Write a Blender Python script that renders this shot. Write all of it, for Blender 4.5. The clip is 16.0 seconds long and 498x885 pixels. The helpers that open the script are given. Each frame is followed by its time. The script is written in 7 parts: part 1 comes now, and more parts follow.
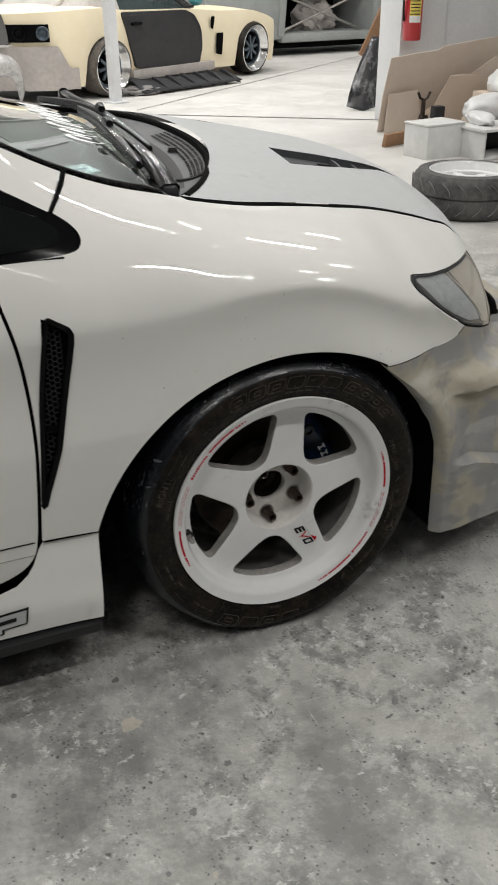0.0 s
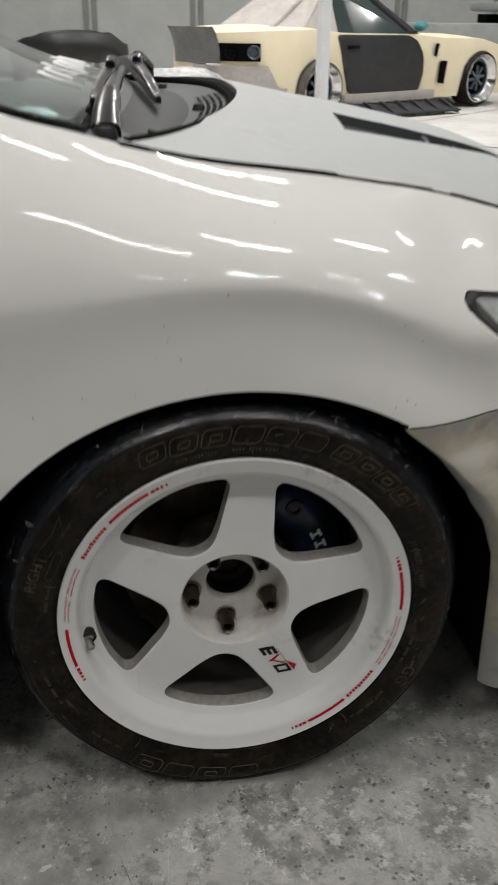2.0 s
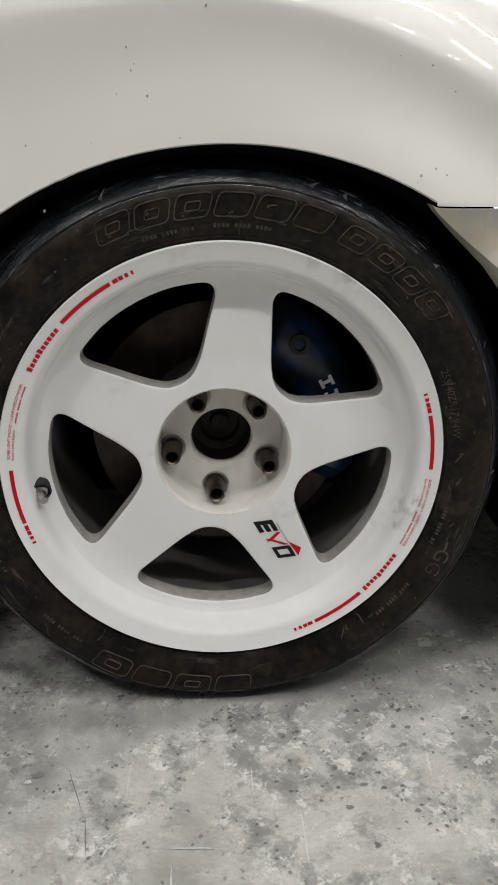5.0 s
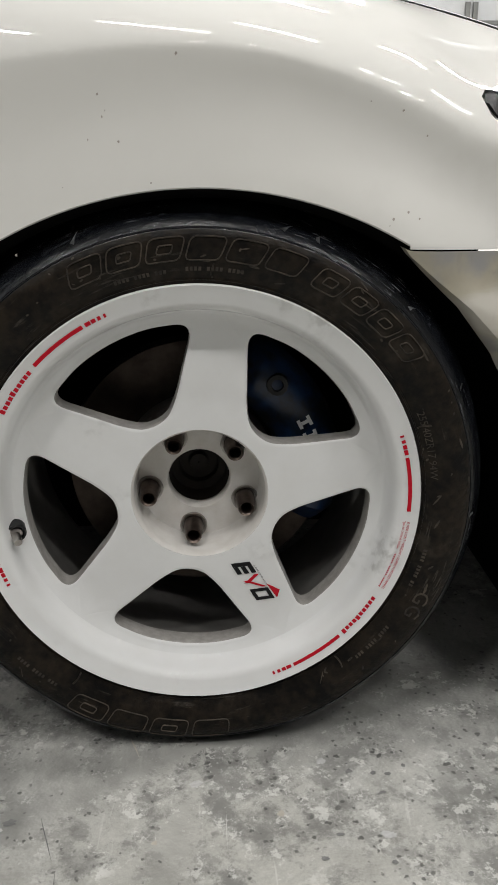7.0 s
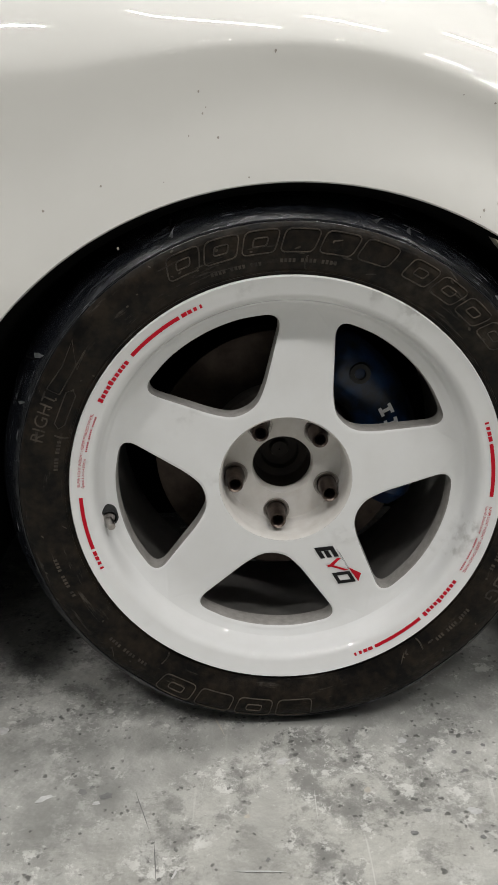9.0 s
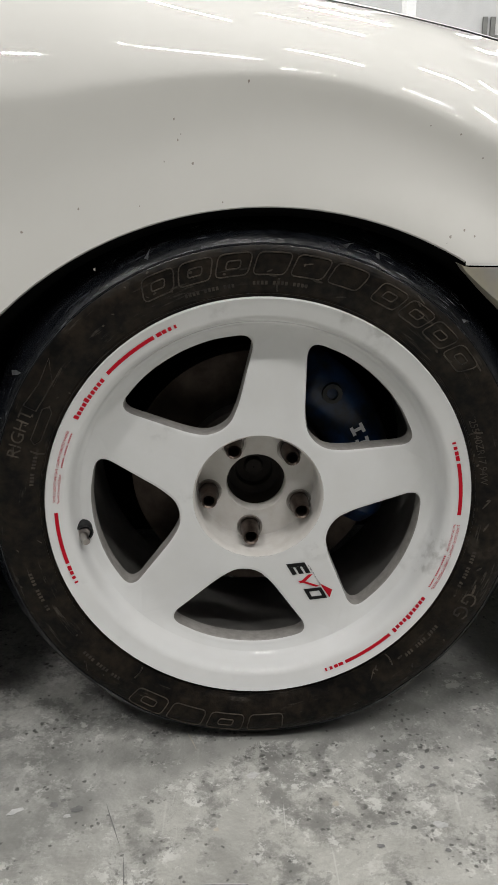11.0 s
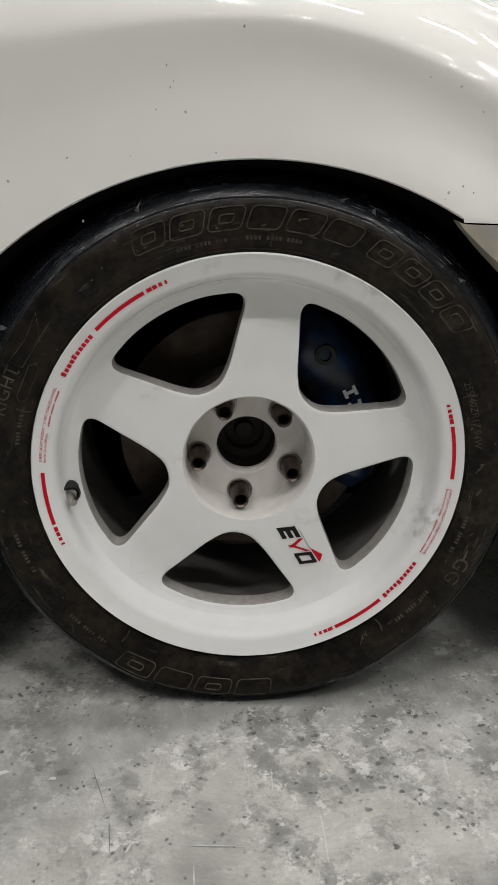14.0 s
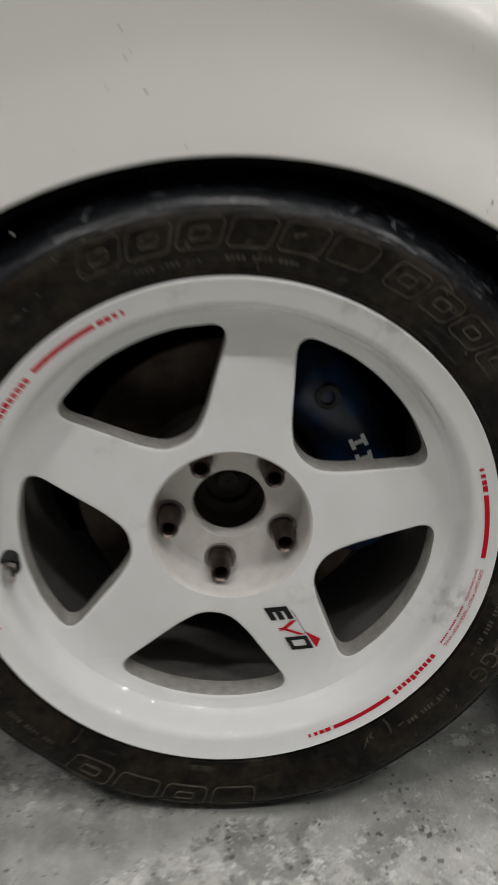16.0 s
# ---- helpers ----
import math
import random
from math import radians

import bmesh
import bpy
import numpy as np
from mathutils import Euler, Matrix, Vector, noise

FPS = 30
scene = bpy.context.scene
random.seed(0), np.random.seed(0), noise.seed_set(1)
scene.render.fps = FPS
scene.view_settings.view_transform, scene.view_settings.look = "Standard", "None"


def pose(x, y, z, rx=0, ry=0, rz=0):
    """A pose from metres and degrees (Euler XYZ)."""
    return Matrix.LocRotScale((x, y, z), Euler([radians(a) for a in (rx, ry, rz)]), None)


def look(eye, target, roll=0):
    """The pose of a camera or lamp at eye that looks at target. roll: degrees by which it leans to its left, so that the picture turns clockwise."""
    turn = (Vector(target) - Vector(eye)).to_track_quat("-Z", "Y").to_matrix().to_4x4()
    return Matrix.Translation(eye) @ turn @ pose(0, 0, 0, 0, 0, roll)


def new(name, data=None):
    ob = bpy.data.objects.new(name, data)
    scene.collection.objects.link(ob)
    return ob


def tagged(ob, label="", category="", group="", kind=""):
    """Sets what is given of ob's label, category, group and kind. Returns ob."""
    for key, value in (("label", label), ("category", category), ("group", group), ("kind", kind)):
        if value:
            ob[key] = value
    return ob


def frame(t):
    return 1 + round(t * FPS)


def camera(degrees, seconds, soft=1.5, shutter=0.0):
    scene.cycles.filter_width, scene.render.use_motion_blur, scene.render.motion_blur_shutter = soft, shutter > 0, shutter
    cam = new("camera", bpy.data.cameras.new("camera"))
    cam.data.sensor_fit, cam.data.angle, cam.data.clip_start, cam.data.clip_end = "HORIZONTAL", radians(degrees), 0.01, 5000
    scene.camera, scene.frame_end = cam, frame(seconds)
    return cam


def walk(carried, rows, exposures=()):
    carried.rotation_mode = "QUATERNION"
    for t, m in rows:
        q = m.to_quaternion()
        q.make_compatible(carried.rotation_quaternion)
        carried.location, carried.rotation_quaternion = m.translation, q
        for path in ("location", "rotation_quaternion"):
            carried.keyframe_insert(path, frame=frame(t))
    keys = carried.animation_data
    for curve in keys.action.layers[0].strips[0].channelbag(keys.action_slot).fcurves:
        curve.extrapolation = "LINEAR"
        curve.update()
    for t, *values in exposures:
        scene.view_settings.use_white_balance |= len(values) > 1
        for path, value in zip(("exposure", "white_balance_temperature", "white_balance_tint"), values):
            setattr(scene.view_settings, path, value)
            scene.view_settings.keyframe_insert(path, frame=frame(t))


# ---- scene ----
cam = camera(32.03, 16.0, soft=1.1, shutter=0.4)
ROWS = [
    (0, (-0.6307, -1.2968, 1.2257), (-0.2874, -0.4874, 0.7492), -0.51),
    (0.5, (-0.5538, -1.2683, 1.2132), (-0.2037, -0.4735, 0.7174), -0.01),
    (1, (-0.4261, -1.1146, 1.2117), (-0.1210, -0.3109, 0.7008), 0.73),
    (1.5, (-0.2267, -1.0126, 1.1784), (-0.0150, -0.1690, 0.6849), 0.66),
    (2, (-0.1230, -0.9144, 1.0100), (0.0077, -0.0280, 0.5706), 0.44),
    (2.5, (-0.0705, -0.8325, 0.7153), (0.0090, 0.0792, 0.3202), 0.33),
    (3, (-0.0435, -0.8345, 0.6343), (0.0413, 0.0877, 0.2634), 0.74),
    (3.5, (-0.0555, -0.8220, 0.6382), (0.0374, 0.0935, 0.2498), 1.19),
    (6, (-0.0203, -0.8536, 0.6679), (0.0349, 0.0853, 0.3282), -0.69),
    (6.5, (-0.0134, -0.8378, 0.6721), (0.0439, 0.1025, 0.3365), -0.65),
    (7, (-0.0032, -0.8326, 0.6696), (0.0582, 0.1078, 0.3349), -0.16),
    (7.5, (-0.0328, -0.8367, 0.6500), (0.0122, 0.1016, 0.3071), -0.19),
    (8, (-0.0526, -0.8466, 0.6466), (-0.0192, 0.0933, 0.3067), -0.85),
    (8.5, (-0.0721, -0.8505, 0.6692), (-0.0408, 0.0874, 0.3237), -0.95),
    (11, (-0.0557, -0.8746, 0.6785), (-0.0090, 0.0709, 0.3562), -0.07),
    (11.5, (-0.0511, -0.8716, 0.6766), (-0.0010, 0.0726, 0.3511), -0.10),
    (12, (-0.0515, -0.8750, 0.6673), (0.0032, 0.0704, 0.3460), 0.05),
    (12.5, (-0.0532, -0.8737, 0.6681), (0.0057, 0.0692, 0.3402), 0.09),
    (13, (-0.0447, -0.8698, 0.6632), (0.0139, 0.0706, 0.3279), 0.08),
    (13.5, (-0.0472, -0.8677, 0.6594), (0.0126, 0.0710, 0.3198), 0.31),
    (14, (-0.0586, -0.8643, 0.6559), (0.0020, 0.0718, 0.3092), 0.82),
    (14.5, (-0.0653, -0.8703, 0.6555), (0.0009, 0.0629, 0.3022), 1.30),
    (15, (-0.0558, -0.8485, 0.6454), (0.0260, 0.0827, 0.2902), 1.58),
    (15.5, (-0.1207, -0.8363, 0.7692), (-0.0300, 0.0935, 0.4127), 1.82),
    (16, (-0.0230, -0.6562, 0.6680), (0.0273, 0.2681, 0.2896), 1.53),
]
EXPOSURES = [(0, -0.42), (1.5, -0.50), (2.0, -0.52), (2.5, -0.06), (3.0, 0.15), (3.5, 0.42), (6.0, 0.14), (7.0, 0.12), (8.5, 0.28), (11, 0.10), (13.5, 0.14), (15, 0.16), (15.5, 0.0), (16, 0.0)]
walk(cam, [(t, look(eye, target, roll)) for t, eye, target, roll in ROWS], EXPOSURES)

# ---- world and light ----
world = bpy.data.worlds.new("hall_air")
world.use_nodes = True
world.node_tree.nodes["Background"].inputs[0].default_value = (0.80, 0.82, 0.85, 1)
world.node_tree.nodes["Background"].inputs[1].default_value = 0.02
scene.world = world
scene.view_settings.exposure = 0.0

HALL_X0, HALL_X1, HALL_Y0, HALL_Y1, HALL_H = -7.0, 12.0, -16.0, 17.0, 5.2


def tube_light(x, y, z, turn, length, power, warm=(1.0, 0.98, 0.955)):
    data = bpy.data.lights.new("tube_glow", "AREA")
    data.shape, data.size, data.size_y = "RECTANGLE", length, 0.07
    data.energy, data.color = power, warm
    ob = new("tube_glow", data)
    ob.matrix_world = pose(x, y, z, 0, 0, turn)
    return ob


TUBES = []
for row, (ty, power) in enumerate(((-4.6, 7), (-2.9, 72), (-1.3, 24), (0.3, 34), (2.0, 36), (3.8, 30))):
    for k in range(3):
        TUBES.append((-3.6 + 3.5 * k + (1.5 if row % 2 else 0.0), ty, 3 if row % 3 == 1 else 0, 1.15, power))
for ty in (7.0, 10.0, 13.4):
    for tx in (-1.5, 2.0, 5.5, 9.0):
        TUBES.append((tx, ty, 0, 1.2, 150 if tx < 3 and ty < 11 else 62))
for tx, ty, turn, length, power in TUBES:
    tube_light(tx, ty, HALL_H - 0.16, turn, length, power)


# ---- materials ----
def material(name, base, second=None, rough=0.5, metal=0.0, scale=8.0, fine=60.0, mix=0.5, bump=0.0, coat=0.0, rough_var=0.0, ramp=(0.35, 0.65), random_tint=0.0, spec=0.5):
    m = bpy.data.materials.new(name)
    m.use_nodes = True
    nt = m.node_tree
    bsdf = nt.nodes["Principled BSDF"]
    bsdf.inputs["Roughness"].default_value = rough
    bsdf.inputs["Metallic"].default_value = metal
    bsdf.inputs["Coat Weight"].default_value = coat
    bsdf.inputs["Coat Roughness"].default_value = 0.03
    bsdf.inputs["Specular IOR Level"].default_value = spec
    bsdf.inputs["Base Color"].default_value = (*base, 1)
    if second is None:
        second = tuple(c * 0.85 for c in base)
    tc = nt.nodes.new("ShaderNodeTexCoord")
    n1 = nt.nodes.new("ShaderNodeTexNoise")
    n1.inputs["Scale"].default_value, n1.inputs["Detail"].default_value = scale, 8
    n1.inputs["Roughness"].default_value = 0.65
    n2 = nt.nodes.new("ShaderNodeTexNoise")
    n2.inputs["Scale"].default_value, n2.inputs["Detail"].default_value = fine, 6
    nt.links.new(tc.outputs["Object"], n1.inputs["Vector"])
    nt.links.new(tc.outputs["Object"], n2.inputs["Vector"])
    add = nt.nodes.new("ShaderNodeMix")
    add.data_type = "FLOAT"
    add.inputs[0].default_value = 0.35
    nt.links.new(n1.outputs["Fac"], add.inputs[2])
    nt.links.new(n2.outputs["Fac"], add.inputs[3])
    cr = nt.nodes.new("ShaderNodeValToRGB")
    cr.color_ramp.elements[0].position, cr.color_ramp.elements[1].position = ramp
    cr.color_ramp.elements[0].color = (*second, 1)
    cr.color_ramp.elements[1].color = (*base, 1)
    nt.links.new(add.outputs[0], cr.inputs["Fac"])
    nt.links.new(cr.outputs["Color"], bsdf.inputs["Base Color"])
    if rough_var:
        mr = nt.nodes.new("ShaderNodeMapRange")
        mr.inputs["To Min"].default_value, mr.inputs["To Max"].default_value = rough - rough_var, rough + rough_var
        nt.links.new(add.outputs[0], mr.inputs["Value"])
        nt.links.new(mr.outputs[0], bsdf.inputs["Roughness"])
    if bump:
        bp = nt.nodes.new("ShaderNodeBump")
        bp.inputs["Strength"].default_value, bp.inputs["Distance"].default_value = bump, 0.003
        nt.links.new(n2.outputs["Fac"], bp.inputs["Height"])
        nt.links.new(bp.outputs[0], bsdf.inputs["Normal"])
    return m


CREAM = material("cream_paint", (0.755, 0.746, 0.712), (0.735, 0.726, 0.69), rough=0.5, coat=1.0, scale=3, fine=30, spec=0.0)
PRIMER = material("grey_primer", (0.50, 0.51, 0.51), (0.46, 0.47, 0.47), rough=0.6, scale=5, fine=50, spec=0.2)
BLACK_PLASTIC = material("black_plastic", (0.020, 0.021, 0.022), (0.012, 0.012, 0.013), rough=0.45, fine=300, bump=0.1, spec=0.35)
GREY_PLASTIC = material("worn_grey_plastic", (0.052, 0.054, 0.057), (0.03, 0.031, 0.032), rough=0.65, fine=200, bump=0.1, spec=0.12)
COWL_GREY = material("weathered_cowl", (0.095, 0.099, 0.103), (0.065, 0.068, 0.071), rough=0.55, scale=14, fine=200, bump=0.1, spec=0.3)
GLOSS_BLACK = material("satin_black", (0.004, 0.004, 0.0045), rough=0.12, spec=0.1)
DARK_GLASS = material("privacy_glass", (0.003, 0.004, 0.004), rough=0.04, spec=0.35)
WIPER_BLACK = material("wiper_black", (0.008, 0.008, 0.009), (0.016, 0.016, 0.017), rough=0.25, spec=0.25, scale=30)
TROUGH_BLACK = material("trough_black", (0.016, 0.017, 0.018), (0.024, 0.025, 0.026), rough=0.5, spec=0.12, scale=12)
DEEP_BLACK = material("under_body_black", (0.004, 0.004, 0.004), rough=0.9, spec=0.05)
RUBBER = material("tyre_rubber", (0.020, 0.0148, 0.0100), (0.0030, 0.0028, 0.0026), rough=0.42, scale=20, fine=120, bump=0.55, rough_var=0.18, spec=0.16, ramp=(0.42, 0.60))
TREAD = material("tread_rubber", (0.009, 0.0105, 0.014), (0.003, 0.0034, 0.0045), rough=0.24, scale=22, fine=110, bump=0.35, rough_var=0.14, spec=0.50, ramp=(0.40, 0.62))
RIDGE_RUBBER = material("raised_rubber", (0.088, 0.072, 0.055), (0.018, 0.0155, 0.013), rough=0.5, scale=70, spec=0.3, ramp=(0.40, 0.60))
FLAKE = material("torn_rubber", (0.11, 0.115, 0.12), (0.02, 0.02, 0.02), rough=0.35, scale=60)
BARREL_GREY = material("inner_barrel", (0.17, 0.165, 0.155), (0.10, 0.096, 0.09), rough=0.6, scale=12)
SPOKE_SIDE = material("grey_spoke_side", (0.36, 0.345, 0.325), (0.24, 0.23, 0.215), rough=0.6, scale=30, fine=120)
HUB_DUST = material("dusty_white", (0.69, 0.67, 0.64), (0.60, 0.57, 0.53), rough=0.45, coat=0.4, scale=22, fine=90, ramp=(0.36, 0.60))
WHEEL_WHITE = material("wheel_white", (0.80, 0.805, 0.805), (0.77, 0.772, 0.765), rough=0.5, coat=1.0, scale=10, fine=40, spec=0.0)
RED = material("red_decal", (0.56, 0.006, 0.022), rough=0.4, spec=0.15)
BLACK_DECAL = material("black_decal", (0.010, 0.010, 0.011), rough=0.4, spec=0.2)
WHITE_DECAL = material("white_decal", (0.8, 0.8, 0.8), rough=0.4)
STEEL = material("steel", (0.55, 0.53, 0.50), (0.35, 0.32, 0.30), rough=0.35, metal=1.0, scale=30)
DARK_STEEL = material("burnt_steel", (0.075, 0.058, 0.048), (0.03, 0.022, 0.018), rough=0.45, metal=0.8, scale=40)
HAT_GREY = material("cast_grey", (0.19, 0.175, 0.16), (0.10, 0.085, 0.075), rough=0.5, metal=0.3, scale=30)
BLUE = material("caliper_blue", (0.006, 0.036, 0.115), (0.003, 0.007, 0.016), rough=0.4, coat=0.2, scale=14, ramp=(0.42, 0.60))
NUT_STEEL = material("burnt_nut", (0.13, 0.10, 0.085), (0.055, 0.04, 0.032), rough=0.35, metal=0.8, scale=60)
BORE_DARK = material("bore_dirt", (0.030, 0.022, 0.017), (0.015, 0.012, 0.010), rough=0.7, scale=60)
LAMP_BEIGE = material("aged_lens_beige", (0.36, 0.325, 0.27), (0.29, 0.26, 0.215), rough=0.25, scale=12)
LAMP_SILVER = material("lamp_silver", (0.40, 0.425, 0.44), (0.22, 0.24, 0.25), rough=0.35, metal=0.3, scale=60, fine=160, bump=0.4)
SPECK = material("grey_speck", (0.42, 0.39, 0.345), (0.28, 0.25, 0.22), rough=0.7, scale=300)


def concrete(name):
    """Polished concrete: clouds, paint splashes, scratches, pits."""
    m = bpy.data.materials.new(name)
    m.use_nodes = True
    nt = m.node_tree
    b = nt.nodes["Principled BSDF"]
    tc = nt.nodes.new("ShaderNodeTexCoord")

    def noise_fac(scale, detail=8, rough=0.6, distort=0.0):
        n = nt.nodes.new("ShaderNodeTexNoise")
        n.inputs["Scale"].default_value, n.inputs["Detail"].default_value = scale, detail
        n.inputs["Roughness"].default_value, n.inputs["Distortion"].default_value = rough, distort
        nt.links.new(tc.outputs["Object"], n.inputs["Vector"])
        return n.outputs["Fac"]

    def ramp(fac, lo, hi, a=0.0, c=1.0):
        r = nt.nodes.new("ShaderNodeMapRange")
        r.interpolation_type = "SMOOTHSTEP"
        for key, v in (("From Min", lo), ("From Max", hi), ("To Min", a), ("To Max", c)):
            r.inputs[key].default_value = v
        nt.links.new(fac, r.inputs["Value"])
        return r.outputs[0]

    def times(p, q):
        n = nt.nodes.new("ShaderNodeMath")
        n.operation = "MULTIPLY"
        nt.links.new(p, n.inputs[0])
        nt.links.new(q, n.inputs[1])
        return n.outputs[0]

    def blend(fac, p, q):
        n = nt.nodes.new("ShaderNodeMix")
        n.data_type = "RGBA"
        nt.links.new(fac, n.inputs[0])
        for v, k in ((p, 6), (q, 7)):
            if isinstance(v, tuple):
                n.inputs[k].default_value = (*v, 1)
            else:
                nt.links.new(v, n.inputs[k])
        return n.outputs[2]

    clouds = ramp(noise_fac(3.0, 15, 0.72), 0.39, 0.60)
    col = blend(clouds, (0.215, 0.217, 0.211), (0.51, 0.51, 0.498))
    # warm and cool drift
    col = blend(ramp(noise_fac(1.7, 6, 0.6), 0.45, 0.65, 0.0, 0.30), col, (0.40, 0.385, 0.345))
    # pale milky wear in torn patches
    skin = times(ramp(noise_fac(8.5, 15, 0.82, 0.08), 0.505, 0.56), ramp(noise_fac(2.3, 8, 0.6), 0.36, 0.58, 0.12, 0.58))
    col = blend(skin, col, (0.57, 0.57, 0.56))
    # hazy oily stains
    dark = times(ramp(noise_fac(4.8, 15, 0.82, 0.08), 0.495, 0.59), ramp(noise_fac(1.9, 6), 0.42, 0.57, 0.0, 0.72))
    col = blend(dark, col, (0.125, 0.125, 0.122))
    # blotches a few centimetres across
    blotch = times(ramp(noise_fac(20, 15, 0.76, 0.05), 0.525, 0.565), ramp(noise_fac(4.2, 8, 0.65), 0.40, 0.56, 0.0, 0.58))
    col = blend(blotch, col, (0.19, 0.19, 0.185))
    # fine grain of the worn cement
    grain = ramp(noise_fac(95, 15, 0.9), 0.40, 0.60, 0.0, 0.36)
    col = blend(grain, col, (0.21, 0.21, 0.206))
    # ragged white scuffs
    chips = times(ramp(noise_fac(32, 15, 0.76, 0.05), 0.56, 0.585), ramp(noise_fac(4.6, 8, 0.65), 0.42, 0.55, 0.0, 0.60))
    col = blend(chips, col, (0.68, 0.68, 0.67))
    flecks = times(ramp(noise_fac(90, 12, 0.70, 0.1), 0.60, 0.635), ramp(noise_fac(6.0, 8, 0.65), 0.42, 0.58, 0.05, 0.60))
    col = blend(flecks, col, (0.66, 0.66, 0.65))
    # scratches in several directions, bent a little
    for angle, seed, strong in ((0.7, 0.0, 0.65), (-0.35, 3.0, 0.55), (1.45, 7.0, 0.5), (2.3, 11.0, 0.45)):
        bend = nt.nodes.new("ShaderNodeVectorMath")
        bend.operation = "MULTIPLY_ADD"
        bn = nt.nodes.new("ShaderNodeTexNoise")
        bn.inputs["Scale"].default_value = 2.0
        nt.links.new(tc.outputs["Object"], bn.inputs["Vector"])
        nt.links.new(bn.outputs["Color"], bend.inputs[0])
        bend.inputs[1].default_value = (0.12, 0.12, 0.0)
        nt.links.new(tc.outputs["Object"], bend.inputs[2])
        stretch = nt.nodes.new("ShaderNodeMapping")
        stretch.inputs["Location"].default_value = (seed, seed * 0.7, 0)
        stretch.inputs["Rotation"].default_value = (0, 0, angle)
        stretch.inputs["Scale"].default_value = (120, 5, 1)
        nt.links.new(bend.outputs[0], stretch.inputs["Vector"])
        lines = nt.nodes.new("ShaderNodeTexNoise")
        lines.inputs["Scale"].default_value, lines.inputs["Detail"].default_value = 1.0, 2
        nt.links.new(stretch.outputs[0], lines.inputs["Vector"])
        scratch = times(ramp(lines.outputs["Fac"], 0.69, 0.76), ramp(noise_fac(2.7 + 0.1 * seed, 4), 0.46, 0.60, 0.0, strong))
        col = blend(scratch, col, (0.60, 0.60, 0.59))
    # small pits and grit
    for scale, lo, hi, cover, depth in ((24, 0.09, 0.15, 0.50, 0.88), (44, 0.10, 0.19, 0.49, 0.88), (95, 0.12, 0.26, 0.46, 0.8)):
        v = nt.nodes.new("ShaderNodeTexVoronoi")
        v.inputs["Scale"].default_value = scale
        wob = nt.nodes.new("ShaderNodeVectorMath")
        wob.operation = "MULTIPLY_ADD"
        wn = nt.nodes.new("ShaderNodeTexNoise")
        wn.inputs["Scale"].default_value = scale * 2.2
        nt.links.new(tc.outputs["Object"], wn.inputs["Vector"])
        nt.links.new(wn.outputs["Color"], wob.inputs[0])
        wob.inputs[1].default_value = (0.5 / scale,) * 3
        nt.links.new(tc.outputs["Object"], wob.inputs[2])
        nt.links.new(wob.outputs[0], v.inputs["Vector"])
        pits = times(ramp(v.outputs["Distance"], lo, hi, 1.0, 0.0), ramp(noise_fac(scale * 0.2, 5), cover, cover + 0.10, 0.0, depth))
        col = blend(pits, col, (0.075, 0.075, 0.073))
    # paler and less mottled towards the far bays
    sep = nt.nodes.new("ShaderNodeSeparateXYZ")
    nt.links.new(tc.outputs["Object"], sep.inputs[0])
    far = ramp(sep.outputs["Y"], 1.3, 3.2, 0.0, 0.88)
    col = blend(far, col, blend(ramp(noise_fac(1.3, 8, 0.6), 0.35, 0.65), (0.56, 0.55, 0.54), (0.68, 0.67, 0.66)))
    warm = nt.nodes.new("ShaderNodeMix")
    warm.data_type, warm.blend_type = "RGBA", "MULTIPLY"
    warm.inputs[0].default_value = 1.0
    warm.inputs[7].default_value = (1.0, 0.997, 0.965, 1)
    nt.links.new(col, warm.inputs[6])
    nt.links.new(warm.outputs[2], b.inputs["Base Color"])
    nt.links.new(ramp(noise_fac(6, 8), 0.35, 0.65, 0.38, 0.68), b.inputs["Roughness"])
    b.inputs["Specular IOR Level"].default_value = 0.4
    bp = nt.nodes.new("ShaderNodeBump")
    bp.inputs["Strength"].default_value, bp.inputs["Distance"].default_value = 0.25, 0.002
    nt.links.new(noise_fac(60, 12, 0.75), bp.inputs["Height"])
    nt.links.new(bp.outputs[0], b.inputs["Normal"])
    return m


